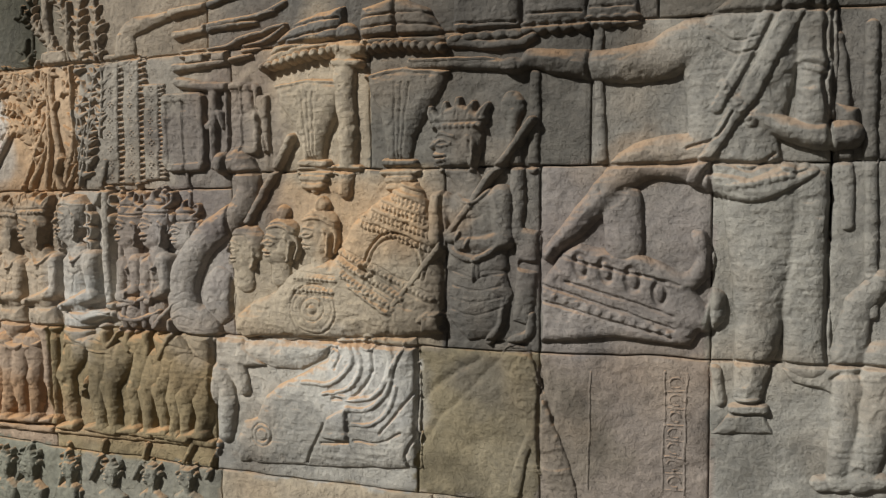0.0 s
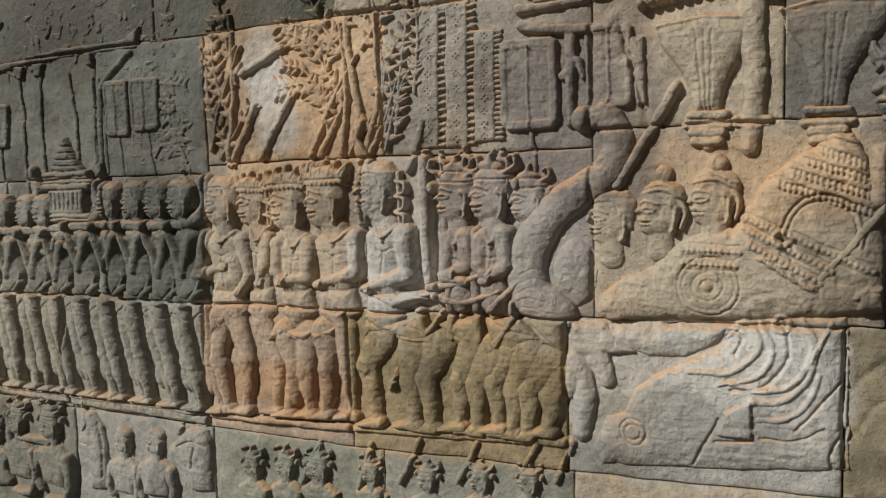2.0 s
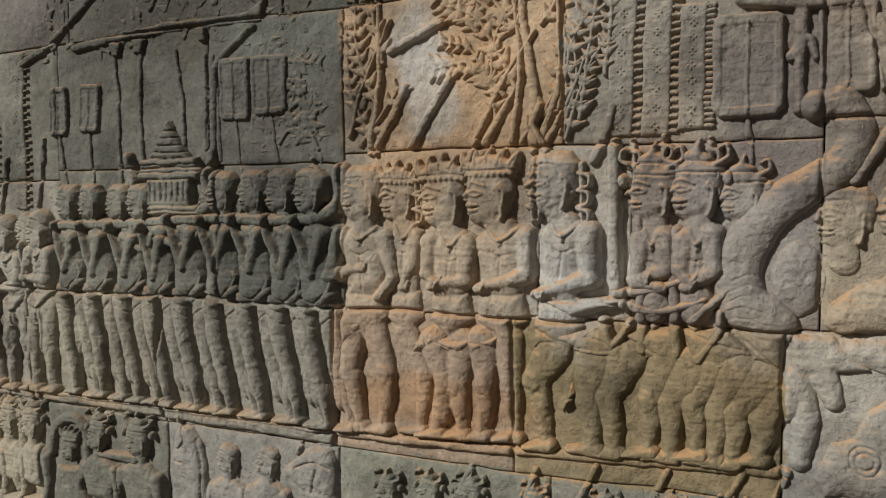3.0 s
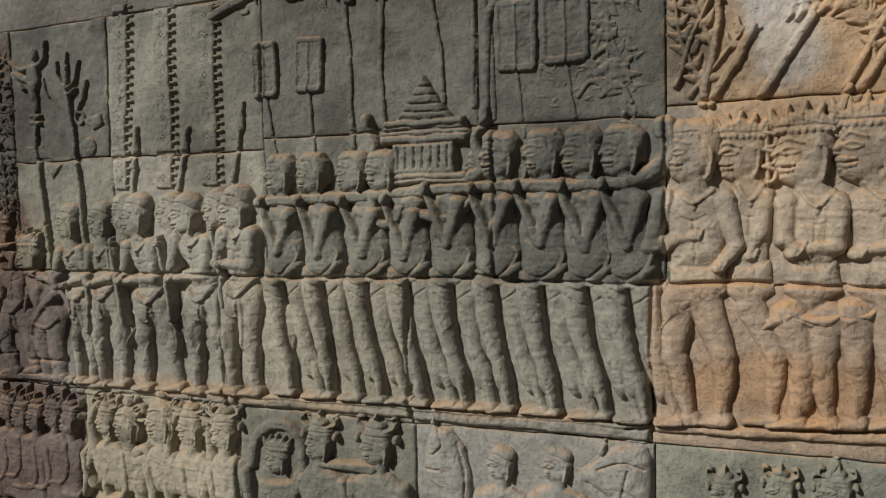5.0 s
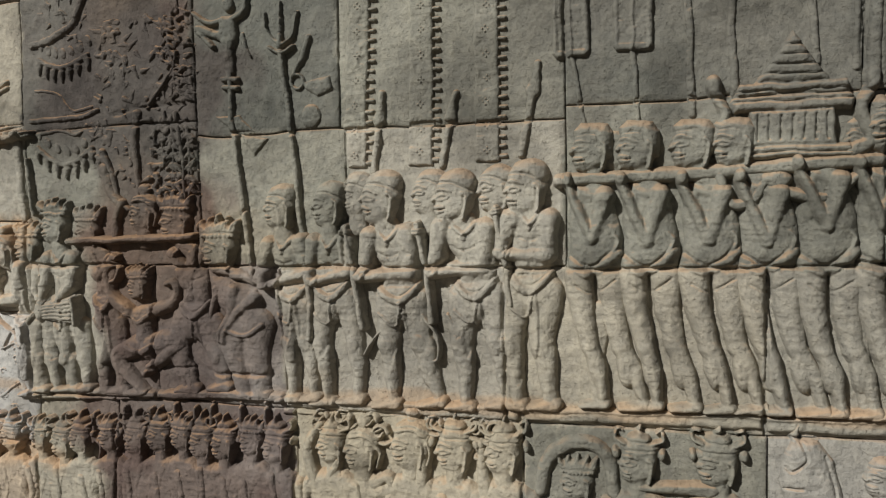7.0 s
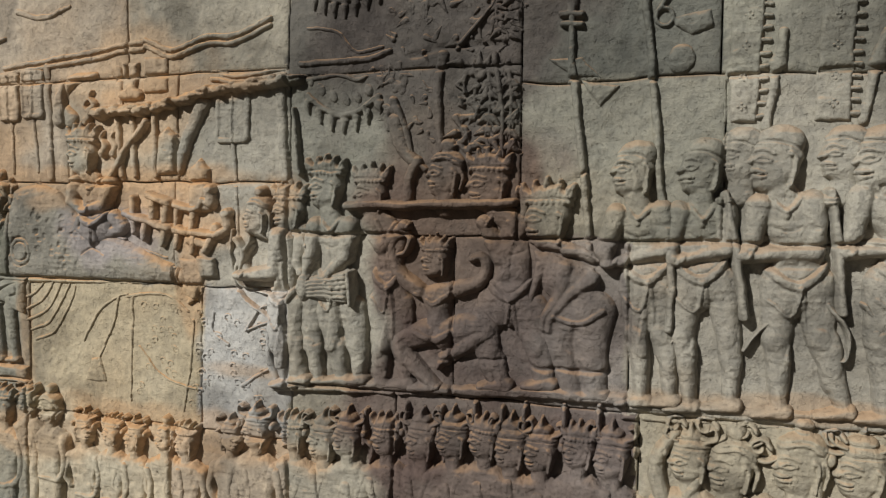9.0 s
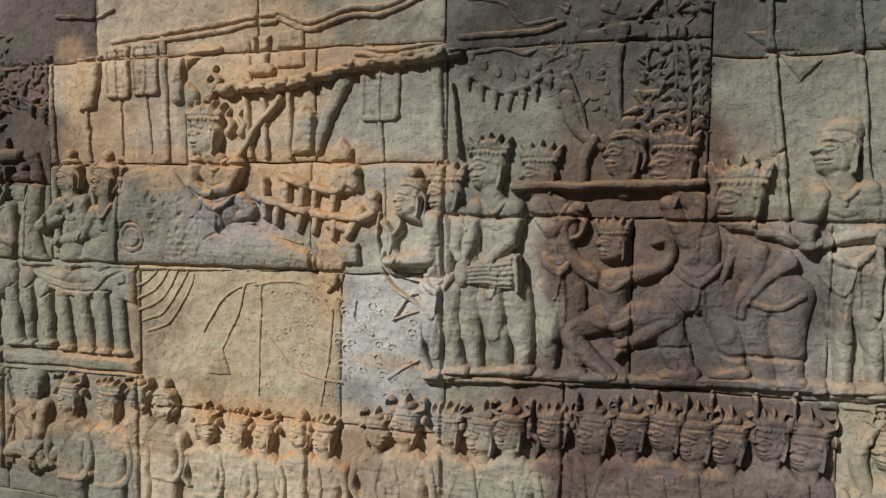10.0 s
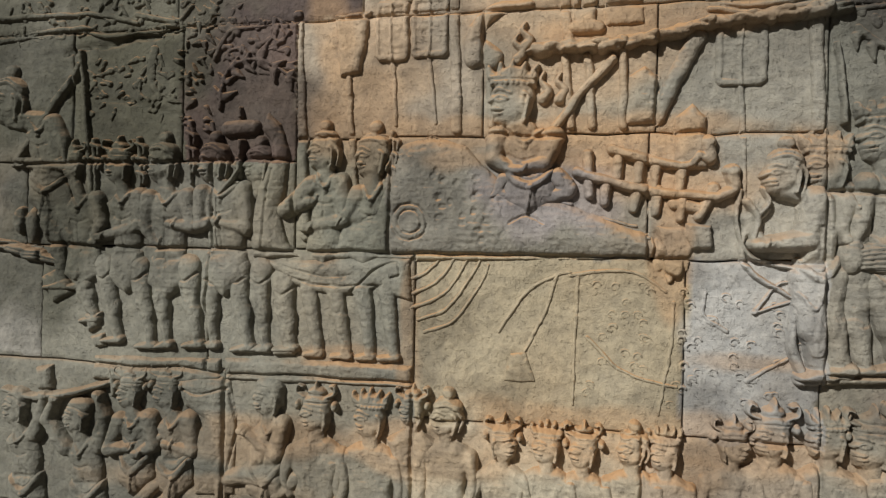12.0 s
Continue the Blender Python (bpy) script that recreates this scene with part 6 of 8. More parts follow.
person((-4.584, 1.318), 0.0452, ((-4.587, 1.257), (-4.518, 1.264)), ((-4.573, 1.169), (-4.521, 1.171)), [[(-4.585, 1.259), (-4.563, 1.217), (-4.515, 1.260)]], [((-4.528, 1.110), (-4.519, 1.029), (-4.514, 0.967)), ((-4.562, 1.108), (-4.563, 1.026), (-4.567, 0.963))], "crown", label="stone relief singer with crowned head and raised hand", stout=1.08, h=0.036, **players)
person((-4.355, 1.336), 0.0496, ((-4.328, 1.261), (-4.287, 1.267)), ((-4.345, 1.158), (-4.279, 1.162)), [[(-4.302, 1.263), (-4.331, 1.207), (-4.363, 1.268)]], [((-4.278, 1.112), (-4.263, 1.055), (-4.245, 0.990)), ((-4.339, 1.119), (-4.369, 1.068), (-4.326, 0.982))], "crown", label="dark stone relief attendant stepping beside the dancer", stout=1.3, h=0.036, **players)
c = Carving()
c.slab([(-4.272, 1.218), (-4.206, 1.208), (-4.164, 1.193), (-4.145, 1.128), (-4.177, 1.108), (-4.231, 1.124), (-4.260, 1.161)], 0.036, 0.050)
c.curve([(-4.215, 1.191), (-4.223, 1.143), (-4.248, 1.104), (-4.251, 1.083)], 0.015, 0.010, 0.044)
c.curve([(-4.169, 1.174), (-4.205, 1.144), (-4.235, 1.105), (-4.240, 1.083)], 0.015, 0.010, 0.048)
c.curve([(-4.259, 1.190), (-4.273, 1.141), (-4.277, 1.102)], 0.010, 0.007, 0.030)
c.stroke([(-4.207, 1.114), (-4.230, 1.067), (-4.211, 1.029), (-4.199, 0.979)], 0.036, 0.020, 0.036)
c.stroke([(-4.166, 1.116), (-4.170, 1.051), (-4.161, 0.982)], 0.040, 0.022, 0.040)
c.stroke([(-4.186, 0.968), (-4.228, 0.971)], 0.012, 0.008, 0.036)
c.stroke([(-4.145, 0.974), (-4.182, 0.969)], 0.012, 0.008, 0.038)
c.curve([(-4.231, 1.105), (-4.189, 1.096), (-4.148, 1.120)], 0.005, None, 0.006, "on")
c.curve([(-4.262, 1.233), (-4.216, 1.227), (-4.167, 1.209)], 0.012, 0.010, 0.030)
head_on(c, *(-4.248, 1.276), 0.0539, -1, 0.044, "crown")
c.curve([(-4.215, 1.219), (-4.179, 1.220), (-4.156, 1.206)], 0.010, 0.006, 0.036)
carve("bending_figure", c, "grey-green stone relief figure with crown bending forward", "relief figure")
for pts, w in (([(-4.539, 1.453), (-4.522, 1.401), (-4.494, 1.372)], 0.016), ([(-4.494, 1.376), (-4.508, 1.343), (-4.510, 1.303)], 0.013), ([(-4.735, 1.354), (-4.742, 1.417), (-4.749, 1.480)], 0.006), ([(-4.297, 1.323), (-4.291, 1.304), (-4.300, 1.256)], 0.014)):
    c = Carving()
    c.curve(pts, w, w * 0.8, 0.032)
    carve("carved_vine", c, "bent stone relief vine behind the crowned heads", "relief ornament", "stems above the dancers")
c = Carving()
c.curve([(-4.881, 1.224), (-4.866, 1.196), (-4.871, 1.159)], 0.008, 0.006, 0.040)
c.curve([(-4.866, 1.203), (-4.847, 1.225), (-4.857, 1.247)], 0.005, 0.004, 0.036)
c.curve([(-4.891, 1.242), (-4.896, 1.191), (-4.879, 1.137), (-4.842, 1.121), (-4.794, 1.114)], 0.0045, 0.004, 0.026)
carve("carved_harp", c, "small curved stone relief harp held before a musician", "relief instrument")
c = Carving()
c.stroke([(-4.630, 1.295), (-4.508, 1.296), (-4.308, 1.302)], 0.0095, 0.009, 0.058)
carve("carved_beam", c, "straight rust-edged stone relief beam over the dancers", "relief ornament")
c = Carving()
c.slab([(-4.723, 1.155), (-4.626, 1.173), (-4.617, 1.148), (-4.623, 1.107), (-4.718, 1.109)], 0.062, 0.016)
for k in range(6):
    c.curve([((-4.719, 1.149)[0], (-4.719, 1.149)[1] - 0.007 * k), ((-4.669, 1.157)[0], (-4.669, 1.157)[1] - 0.008 * k), ((-4.628, 1.162)[0], (-4.628, 1.162)[1] - 0.009 * k)], 0.0016, None, 0.005, "cut", 0.002)
c.oval((-4.723, 1.134), 0.020, 0.030, 0.066)
c.stroke([(-4.621, 1.167), (-4.618, 1.107)], 0.006, None, 0.066)
carve("carved_drum", c, "barrel-shaped stone relief drum with grooved sides", "relief instrument")
face(*(-4.437, 1.354), 0.044, -1, "bun", 0.034, "", "dark stone relief head with topknot above the beam")
def leafage(a, b, n, size, h, label):
    """A field of small pointed leaves in shallow relief between two corners."""
    c = Carving()
    for k in range(n):
        x, z = a[0] + (b[0] - a[0]) * rng.rand(), b[1] + (a[1] - b[1]) * rng.rand()
        turn, ln = 6.28 * rng.rand(), size * (0.6 + 0.6 * rng.rand())
        tip = (x + ln * math.cos(turn), z + ln * math.sin(turn))
        c.stroke([(x, z), ((x + tip[0]) / 2, (z + tip[1]) / 2), tip], ln * 0.30, ln * 0.06, h * (0.6 + 0.7 * rng.rand()))
        if k % 3 == 0:
            c.stroke([(x, z), tip], 0.0014, None, 0.003, "cut", 0.002)
    return tagged(carve("carved_leafage", c, label, "relief foliage"), kind="stuff")


for a, b, low in (((-4.720, 1.506), (-4.573, 1.500), 0.036), ((-4.711, 1.703), (-4.574, 1.705), 0.022)):
    c = Carving()
    sag = [(a[0] + (b[0] - a[0]) * q / 6, a[1] + (b[1] - a[1]) * q / 6 - low * math.sin(math.pi * q / 6)) for q in range(7)]
    c.curve(sag, 0.0065, 0.0065, 0.018)
    c.curve([(x, z + 0.010) for x, z in sag], 0.0022, None, 0.004, "cut", 0.003)
    for q, (x, z) in enumerate(sag):
        c.stroke([(x, z - 0.012), (x + 0.002, z - 0.034)], 0.0095, 0.003, 0.018)
        c.oval((x + 0.004, z + 0.030), 0.009, 0.014, 0.010, 20)
    carve("carved_garland", c, "hanging leaf garland in shallow stone relief", "relief ornament", "garlands above the musicians")
c = Carving()
c.curve([(-4.732, 1.738), (-4.656, 1.749), (-4.604, 1.781), (-4.573, 1.834)], 0.010, 0.008, 0.020)
c.curve([(-4.736, 1.568), (-4.661, 1.567), (-4.588, 1.570), (-4.550, 1.581)], 0.007, 0.006, 0.016)
c.curve([(-4.728, 1.535), (-4.662, 1.544), (-4.615, 1.534), (-4.583, 1.550)], 0.0055, 0.005, 0.012)
c.curve([(-4.722, 1.636), (-4.658, 1.622), (-4.619, 1.584), (-4.565, 1.589)], 0.004, 0.004, 0.010)
carve("carved_canopy_edge", c, "rounded stone relief canopy edges with wavy hems", "relief ornament")
leafage((-4.699, 1.835), (-4.572, 1.737), 26, 0.020, 0.010, "shallow worn leaf pattern inside a carved canopy")
leafage((-4.554, 1.796), (-4.317, 1.574), 90, 0.024, 0.011, "soot-darkened shallow carved leaves above the dancers")
leafage((-4.567, 1.558), (-4.461, 1.412), 34, 0.024, 0.010, "small dark carved leaves beside a stem")
leafage((-4.375, 1.779), (-4.308, 1.574), 44, 0.022, 0.018, "column of overlapping carved leaves on grey stone")
leafage((-4.423, 1.562), (-4.311, 1.385), 60, 0.026, 0.018, "drooping pointed carved leaves on grey stone")
tree([([(-4.443, 1.570), (-4.455, 1.498), (-4.445, 1.400)], 0.013), ([(-4.543, 1.489), (-4.521, 1.439), (-4.506, 1.389), (-4.477, 1.361)], 0.012), ([(-4.348, 1.564), (-4.335, 1.481), (-4.331, 1.385)], 0.008), ([(-4.419, 1.580), (-4.355, 1.648), (-4.336, 1.693)], 0.006)],
     [([(-4.360, 1.553), (-4.355, 1.481), (-4.366, 1.410)], 7, 0.026), ([(-4.323, 1.551), (-4.318, 1.480), (-4.319, 1.397)], 7, 0.022), ([(-4.364, 1.766), (-4.353, 1.695), (-4.341, 1.599)], 9, 0.020)],
     "soot-darkened stone relief tree with drooping leaves")
c = Carving()
c.curve([(-4.849, 1.214), (-4.885, 1.169), (-4.879, 1.115), (-4.806, 1.064)], 0.007, 0.004, 0.022)
c.stroke([(-4.879, 1.197), (-4.861, 1.159)], 0.012, 0.014, 0.03)
c.slab([(-5.025, 1.182), (-4.954, 1.178), (-4.973, 1.110), (-5.006, 1.081)], 0.018, 0.008)
c.stroke([(-4.999, 1.222), (-4.954, 1.212), (-4.935, 1.245)], 0.012, 0.012, 0.026)
carve("carved_standard", c, "small stone relief animal standard with hanging cloth", "relief ornament")
c = Carving()
c.curve([(-4.867, 1.038), (-4.830, 1.084), (-4.806, 1.091)], 0.003, 0.002, 0.010)
c.stroke([(-4.867, 1.038), (-4.800, 1.062)], 0.002, None, 0.008)
carve("carved_pennant", c, "thin stone relief pennant behind the musician", "relief banner")

# ---------------------------------------------------------------- second elephant, rider and seat
c = Carving()
c.slab([(-5.637, 1.111), (-5.620, 1.146), (-5.549, 1.200), (-5.497, 1.287), (-5.487, 1.323), (-5.424, 1.340), (-5.356, 1.322), (-5.330, 1.287), (-5.279, 1.247), (-5.180, 1.218), (-5.006, 1.153), (-5.001, 1.127), (-5.446, 1.112)], 0.036, 0.055)
for r in (0.034, 0.022):
    c.stroke([(-5.461 + r * math.cos(t), 1.183 + r * math.sin(t)) for t in np.linspace(0, 6.28, 13)], 0.0025, None, 0.005, "cut", 0.003)
c.curve([(-5.278, 1.183), (-5.248, 1.198), (-5.218, 1.183)], 0.0025, None, 0.004, "cut", 0.003)
for k in range(26):
    p = (-5.422, 1.277)
    c.oval((p[0] + 0.16 * rng.rand(), p[1] - 0.13 * rng.rand()), 0.008, 0.006, 0.003, 90 * rng.rand(), "cut", 0.003)
carve("carved_elephant", c, "mauve-grey stone relief elephant head with incised brow", "relief animal")
drapery = thing("incised_drapery", *(-5.192, 1.091), "faint stone relief drapery and bell cords on flat block", "relief ornament")
for k in range(5):
    part("fold", Carving().curve([(p[0] - 0.012 * k, p[1] + 0.022 * k) for p in [(-5.432, 0.982), (-5.376, 1.005), (-5.326, 1.077), (-5.314, 1.107)]], 0.003, 0.0022, 0.0045), drapery)
for pts in ([(-5.294, 0.988), (-5.245, 1.060), (-5.192, 1.091), (-5.168, 1.097)], [(-5.192, 1.091), (-5.215, 1.021), (-5.248, 0.951)], [(-5.156, 1.090), (-5.158, 0.985), (-5.161, 0.867)], [(-4.994, 1.050), (-5.001, 0.954), (-5.017, 0.858)], [(-5.137, 0.986), (-5.079, 0.931), (-4.987, 0.908)],
            [(-4.909, 1.006), (-4.945, 1.033), (-4.941, 1.070)], [(-4.876, 0.924), (-4.829, 0.954), (-4.812, 0.965)], [(-5.168, 1.092), (-5.102, 1.103), (-5.046, 1.095), (-5.008, 1.068)]):
    part("cord", Carving().curve(pts, 0.0036, 0.0025, 0.0048), drapery)
part("bell", Carving().slab([(-5.273, 0.949), (-5.243, 0.956), (-5.227, 0.902), (-5.282, 0.899)], 0.008, 0.006), drapery)
c = Carving()
for k in range(60):
    q = (-5.139 + (-4.790 - -5.139) * rng.rand(), 0.873 + 0.21 * rng.rand())
    c.stroke([(q[0] + 0.007 * math.cos(a), q[1] + 0.006 * math.sin(a)) for a in np.linspace(0, 4.6, 7)], 0.0014, None, 0.0016)
tagged(carve("worn_ornament", c, "faint worn rosettes on pale flattened stone", "relief ornament"), kind="stuff")
person((-5.276, 1.403), 0.0519, ((-5.307, 1.341), (-5.197, 1.349)), ((-5.283, 1.271), (-5.205, 1.273)), [[(-5.303, 1.335), (-5.308, 1.297), (-5.272, 1.277)], [(-5.202, 1.335), (-5.219, 1.290), (-5.264, 1.277)]], [], "crown", label="stone relief elephant rider with crown, seated cross-legged", name="carved_rider", stout=1.05, h=0.044)
c = Carving()
c.curve([(-5.197, 1.265), (-5.177, 1.242), (-5.229, 1.226), (-5.295, 1.237)], 0.017, 0.011, 0.034)
c.curve([(-5.289, 1.261), (-5.305, 1.237), (-5.333, 1.215)], 0.013, 0.008, 0.034)
c.curve([(-5.298, 1.221), (-5.249, 1.216), (-5.209, 1.222), (-5.171, 1.216)], 0.004, None, 0.014)
carve("carved_cushion", c, "folded stone relief legs and wavy saddle cloth of the rider", "relief ornament")
for p in ((-5.259, 1.513), (-5.270, 1.492), (-5.223, 1.424), (-5.194, 1.423)):
    c = Carving()
    c.curve([(p[0], p[1] - 0.022), (p[0] + 0.010, p[1] - 0.006), (p[0] - 0.004, p[1] + 0.010), (p[0] + 0.002, p[1] + 0.024)], 0.011, 0.004, 0.030)
    carve("carved_curl", c, "flame-shaped stone relief curl beside the rider's crown", "relief ornament", "curls beside the rider")
c = Carving()
for k in range(26):
    p = ((-5.442, 1.297)[0] + ((-5.231, 1.157)[0] - (-5.442, 1.297)[0]) * rng.rand(), (-5.442, 1.297)[1] + ((-5.231, 1.157)[1] - (-5.442, 1.297)[1]) * rng.rand())
    c.stroke([(p[0] + 0.009 * math.cos(a), p[1] + 0.008 * math.sin(a)) for a in np.linspace(0, 4.5, 7)], 0.0016, None, 0.0035)
for pts in ([(-5.467, 1.198), (-5.443, 1.165), (-5.453, 1.143)], [(-5.300, 1.156), (-5.265, 1.178), (-5.231, 1.168)], [(-5.394, 1.166), (-5.323, 1.156), (-5.277, 1.135)], [(-5.209, 1.189), (-5.154, 1.200), (-5.058, 1.180)], [(-5.209, 1.168), (-5.122, 1.175), (-5.037, 1.160)]):
    c.curve(pts, 0.0024, None, 0.005)
tagged(carve("incised_harness", c, "faint incised rings and cords on the elephant's flank", "relief ornament"), kind="stuff")
pole([(-5.198, 1.355), (-5.156, 1.412), (-5.105, 1.468)], 0.009, 0.034, "thick slanting stone relief goad", "carved_goad")
howdah = thing("carved_howdah", *(-5.058, 1.248), "stone relief elephant seat with serpent-headed rails", "relief seat")
for pts, head in (([(-5.102, 1.313), (-5.032, 1.292), (-4.982, 1.284), (-4.960, 1.302)], (-4.945, 1.315)), ([(-5.162, 1.273), (-5.096, 1.255), (-5.031, 1.240), (-4.931, 1.231)], (-4.907, 1.265))):
    c = Carving()
    c.curve(pts, 0.0095, 0.009, 0.040)
    c.curve([pts[-1], (head[0] + 0.005, head[1] - 0.02), head], 0.010, 0.012, 0.040)
    c.oval((head[0], head[1] + 0.01), 0.015, 0.013, 0.042)
    part("rail", c, howdah)
for pts in ([(-5.110, 1.257), (-5.114, 1.219)], [(-5.060, 1.243), (-5.065, 1.210)], [(-5.026, 1.243), (-5.030, 1.205)], [(-5.092, 1.305), (-5.094, 1.265)], [(-5.055, 1.291), (-5.058, 1.257)], [(-5.027, 1.286), (-5.033, 1.248)], [(-4.986, 1.276), (-4.994, 1.234)], [(-4.945, 1.229), (-4.957, 1.197)], [(-4.985, 1.229), (-4.989, 1.196)], [(-5.144, 1.305), (-5.140, 1.233)]):
    part("post", Carving().stroke(pts, 0.010, 0.009, 0.030), howdah)
for p, rx, rz in (((-5.051, 1.405), 0.030, 0.050), ((-4.973, 1.333), 0.028, 0.055)):
    part("cushion", Carving().slab([(p[0] - rx, p[1] - rz), (p[0] + rx, p[1] - rz), (p[0] + rx * 0.9, p[1] + rz * 0.6), (p[0], p[1] + rz), (p[0] - rx * 0.9, p[1] + rz * 0.6)], 0.032, 0.018), howdah)
part("cloth", Carving().slab([(-4.979, 1.187), (-4.937, 1.183), (-4.934, 1.145), (-4.969, 1.140), (-4.982, 1.163)], 0.030, 0.008), howdah)
part("back_strut", Carving().stroke([(-5.029, 1.366), (-4.999, 1.436), (-4.964, 1.505)], 0.014, 0.015, 0.026), howdah)
for pts in ([(-5.186, 1.476), (-5.174, 1.354)], [(-5.146, 1.474), (-5.137, 1.354)], [(-5.087, 1.487), (-5.085, 1.353)]):
    pole(pts, 0.008, 0.022, "upright stone relief shaft behind the rider", "carved_pole", "shafts behind the rider")
fan((-4.895, 1.472), 0.042, 0.055, (-4.881, 1.174), 0, 0.014, True, "square-shouldered ceremonial fan with double rim in stone relief")
pole([(-4.781, 1.525), (-4.777, 1.439), (-4.771, 1.344)], 0.011, 0.018, "plain stone relief umbrella pole", "carved_pole")
row = [(-5.239, 1.490), (-5.186, 1.490), (-5.129, 1.493), (-5.084, 1.496), (-5.018, 1.508), (-4.962, 1.521), (-4.886, 1.530), (-4.809, 1.531), (-4.736, 1.538)]
ledge = thing("broken_ledge", *row[0], "rough broken rust-orange stone ledge projecting from wall", "relief ledge")
for k in range(len(row) - 1):
    c = Carving()
    a, b = Vector(row[k]), Vector(row[k + 1])
    c.stroke([tuple(a), tuple(b)], 0.010, None, 0.048)
    for i in range(9):
        q = a.lerp(b, i / 9)
        c.oval((q.x + 0.010 * (rng.rand() - 0.5), q.y + 0.014 * (rng.rand() - 0.5)), 0.009 + 0.014 * rng.rand(), 0.005 + 0.006 * rng.rand(), 0.040 + 0.024 * rng.rand(), 40 * rng.rand() - 20)
    part("fragment", c, ledge)
fan((-5.503, 1.534), 0.033, 0.056, (-5.493, 1.364), 0, 0.018, True, "rust-orange stone relief ceremonial fan on thin handle")
fan((-5.431, 1.538), 0.036, 0.056, (-5.419, 1.363), 0, 0.018, True, "rust-orange stone relief ceremonial fan on thin handle")
c = Carving()
c.slab([(-5.616, 1.570), (-5.543, 1.574), (-5.563, 1.459), (-5.604, 1.450)], 0.026, 0.012)
c.stroke([(-5.587, 1.449), (-5.570, 1.246)], 0.006, None, 0.014)
carve("carved_flag", c, "tapering stone relief flag on thin pole", "relief banner")
c = Carving()
c.curve([(-5.349, 1.482), (-5.340, 1.536), (-5.305, 1.564), (-5.251, 1.571)], 0.020, 0.010, 0.030)
c.stroke([(-5.334, 1.491), (-5.316, 1.476)], 0.022, None, 0.03)
c.stroke([(-5.322, 1.476), (-5.313, 1.356)], 0.008, 0.007, 0.020)
carve("carved_flywhisk", c, "curling stone relief fly whisk on short handle", "relief ornament")
for pts in ([(-5.387, 1.598), (-5.377, 1.352)], [(-5.188, 1.578), (-5.181, 1.500)], [(-5.690, 1.574), (-5.668, 1.151)]):
    pole(pts, 0.010, 0.016, "stout stone relief umbrella pole", "carved_pole")
c = Carving()
c.slab([(-5.177, 1.596), (-5.129, 1.594), (-5.134, 1.527), (-5.169, 1.524)], 0.024, 0.010)
c.stroke([(-5.172, 1.524), (-5.130, 1.525)], 0.012, None, 0.028)
carve("carved_tassel", c, "ridged stone relief tassel hanging from canopy", "relief ornament")
c = Carving()
c.slab([(-5.117, 1.603), (-5.057, 1.599), (-5.053, 1.528), (-5.118, 1.526)], 0.018, 0.010)
carve("carved_plaque", c, "plain arched stone relief plaque above the ledge", "relief ornament")
c = Carving()
for off in (0, 0.014):
    c.curve([(p[0], p[1] - off) for p in [(-5.518, 1.599), (-5.394, 1.610), (-5.276, 1.620), (-5.177, 1.631), (-5.122, 1.634)]], 0.006, 0.006, 0.016)
    c.curve([(p[0], p[1] - off) for p in [(-5.115, 1.639), (-5.043, 1.612), (-4.966, 1.634), (-4.892, 1.635), (-4.808, 1.661)]], 0.006, 0.006, 0.016)
    c.curve([(p[0], p[1] - off) for p in [(-4.947, 1.563), (-4.867, 1.553), (-4.773, 1.564)]], 0.005, 0.005, 0.014)
carve("carved_canopy", c, "wavy double border of carved stone canopy", "relief ornament")

# ---------------------------------------------------------------- companions at the west end
court = dict(group="companions at the west end", legs=[], sash=False)
person((-6.178, 1.291), 0.0332, ((-6.207, 1.219), (-6.122, 1.231)), ((-6.189, 1.111), (-6.125, 1.115)), [[(-6.124, 1.220), (-6.113, 1.170), (-6.131, 1.131)]], cap="plume", label="stone relief attendant with plumed headdress and small shield", h=0.036, **court)
person((-6.070, 1.290), 0.0374, ((-6.103, 1.227), (-6.018, 1.238)), ((-6.086, 1.107), (-6.021, 1.111)), [[(-6.023, 1.227), (-6.014, 1.169), (-6.115, 1.143)]], cap="plume", label="dark stone relief attendant with plumed headdress, arm across", h=0.038, **court)
person((-5.973, 1.294), 0.0415, ((-6.008, 1.227), (-5.913, 1.237)), ((-5.993, 1.098), (-5.925, 1.102)), [[(-5.917, 1.226), (-5.904, 1.168), (-5.951, 1.172)], [(-6.002, 1.221), (-6.009, 1.167), (-5.983, 1.134)]], cap="bun", label="dark stone relief attendant with tall topknot", h=0.040, **court)
person((-5.860, 1.293), 0.0415, ((-5.891, 1.241), (-5.787, 1.252)), ((-5.874, 1.110), (-5.794, 1.116)), [[(-5.794, 1.239), (-5.783, 1.166), (-5.853, 1.178)], [(-5.886, 1.232), (-5.889, 1.169), (-5.853, 1.182)]], cap="bun", label="stone relief attendant with topknot and bent arms", h=0.042, **court)
person((-5.632, 1.315), 0.0395, ((-5.660, 1.261), (-5.595, 1.269)), ((-5.654, 1.174), (-5.600, 1.177)), [[(-5.655, 1.250), (-5.707, 1.201), (-5.657, 1.219)], [(-5.599, 1.255), (-5.589, 1.184), (-5.665, 1.168)]], cap="bun", label="stone relief rower gripping an upright pole", h=0.036, **court)
person((-5.534, 1.306), 0.0436, ((-5.570, 1.236), (-5.501, 1.251)), ((-5.589, 1.173), (-5.510, 1.178)), [[(-5.563, 1.232), (-5.585, 1.194), (-5.607, 1.177)]], cap="bun", label="rust-stained stone relief rower with round topknot", h=0.036, **court)
face(*(-5.764, 1.289), 0.0374, -1, "bun", 0.032, "companions at the west end", "stone relief head in profile behind the prow")
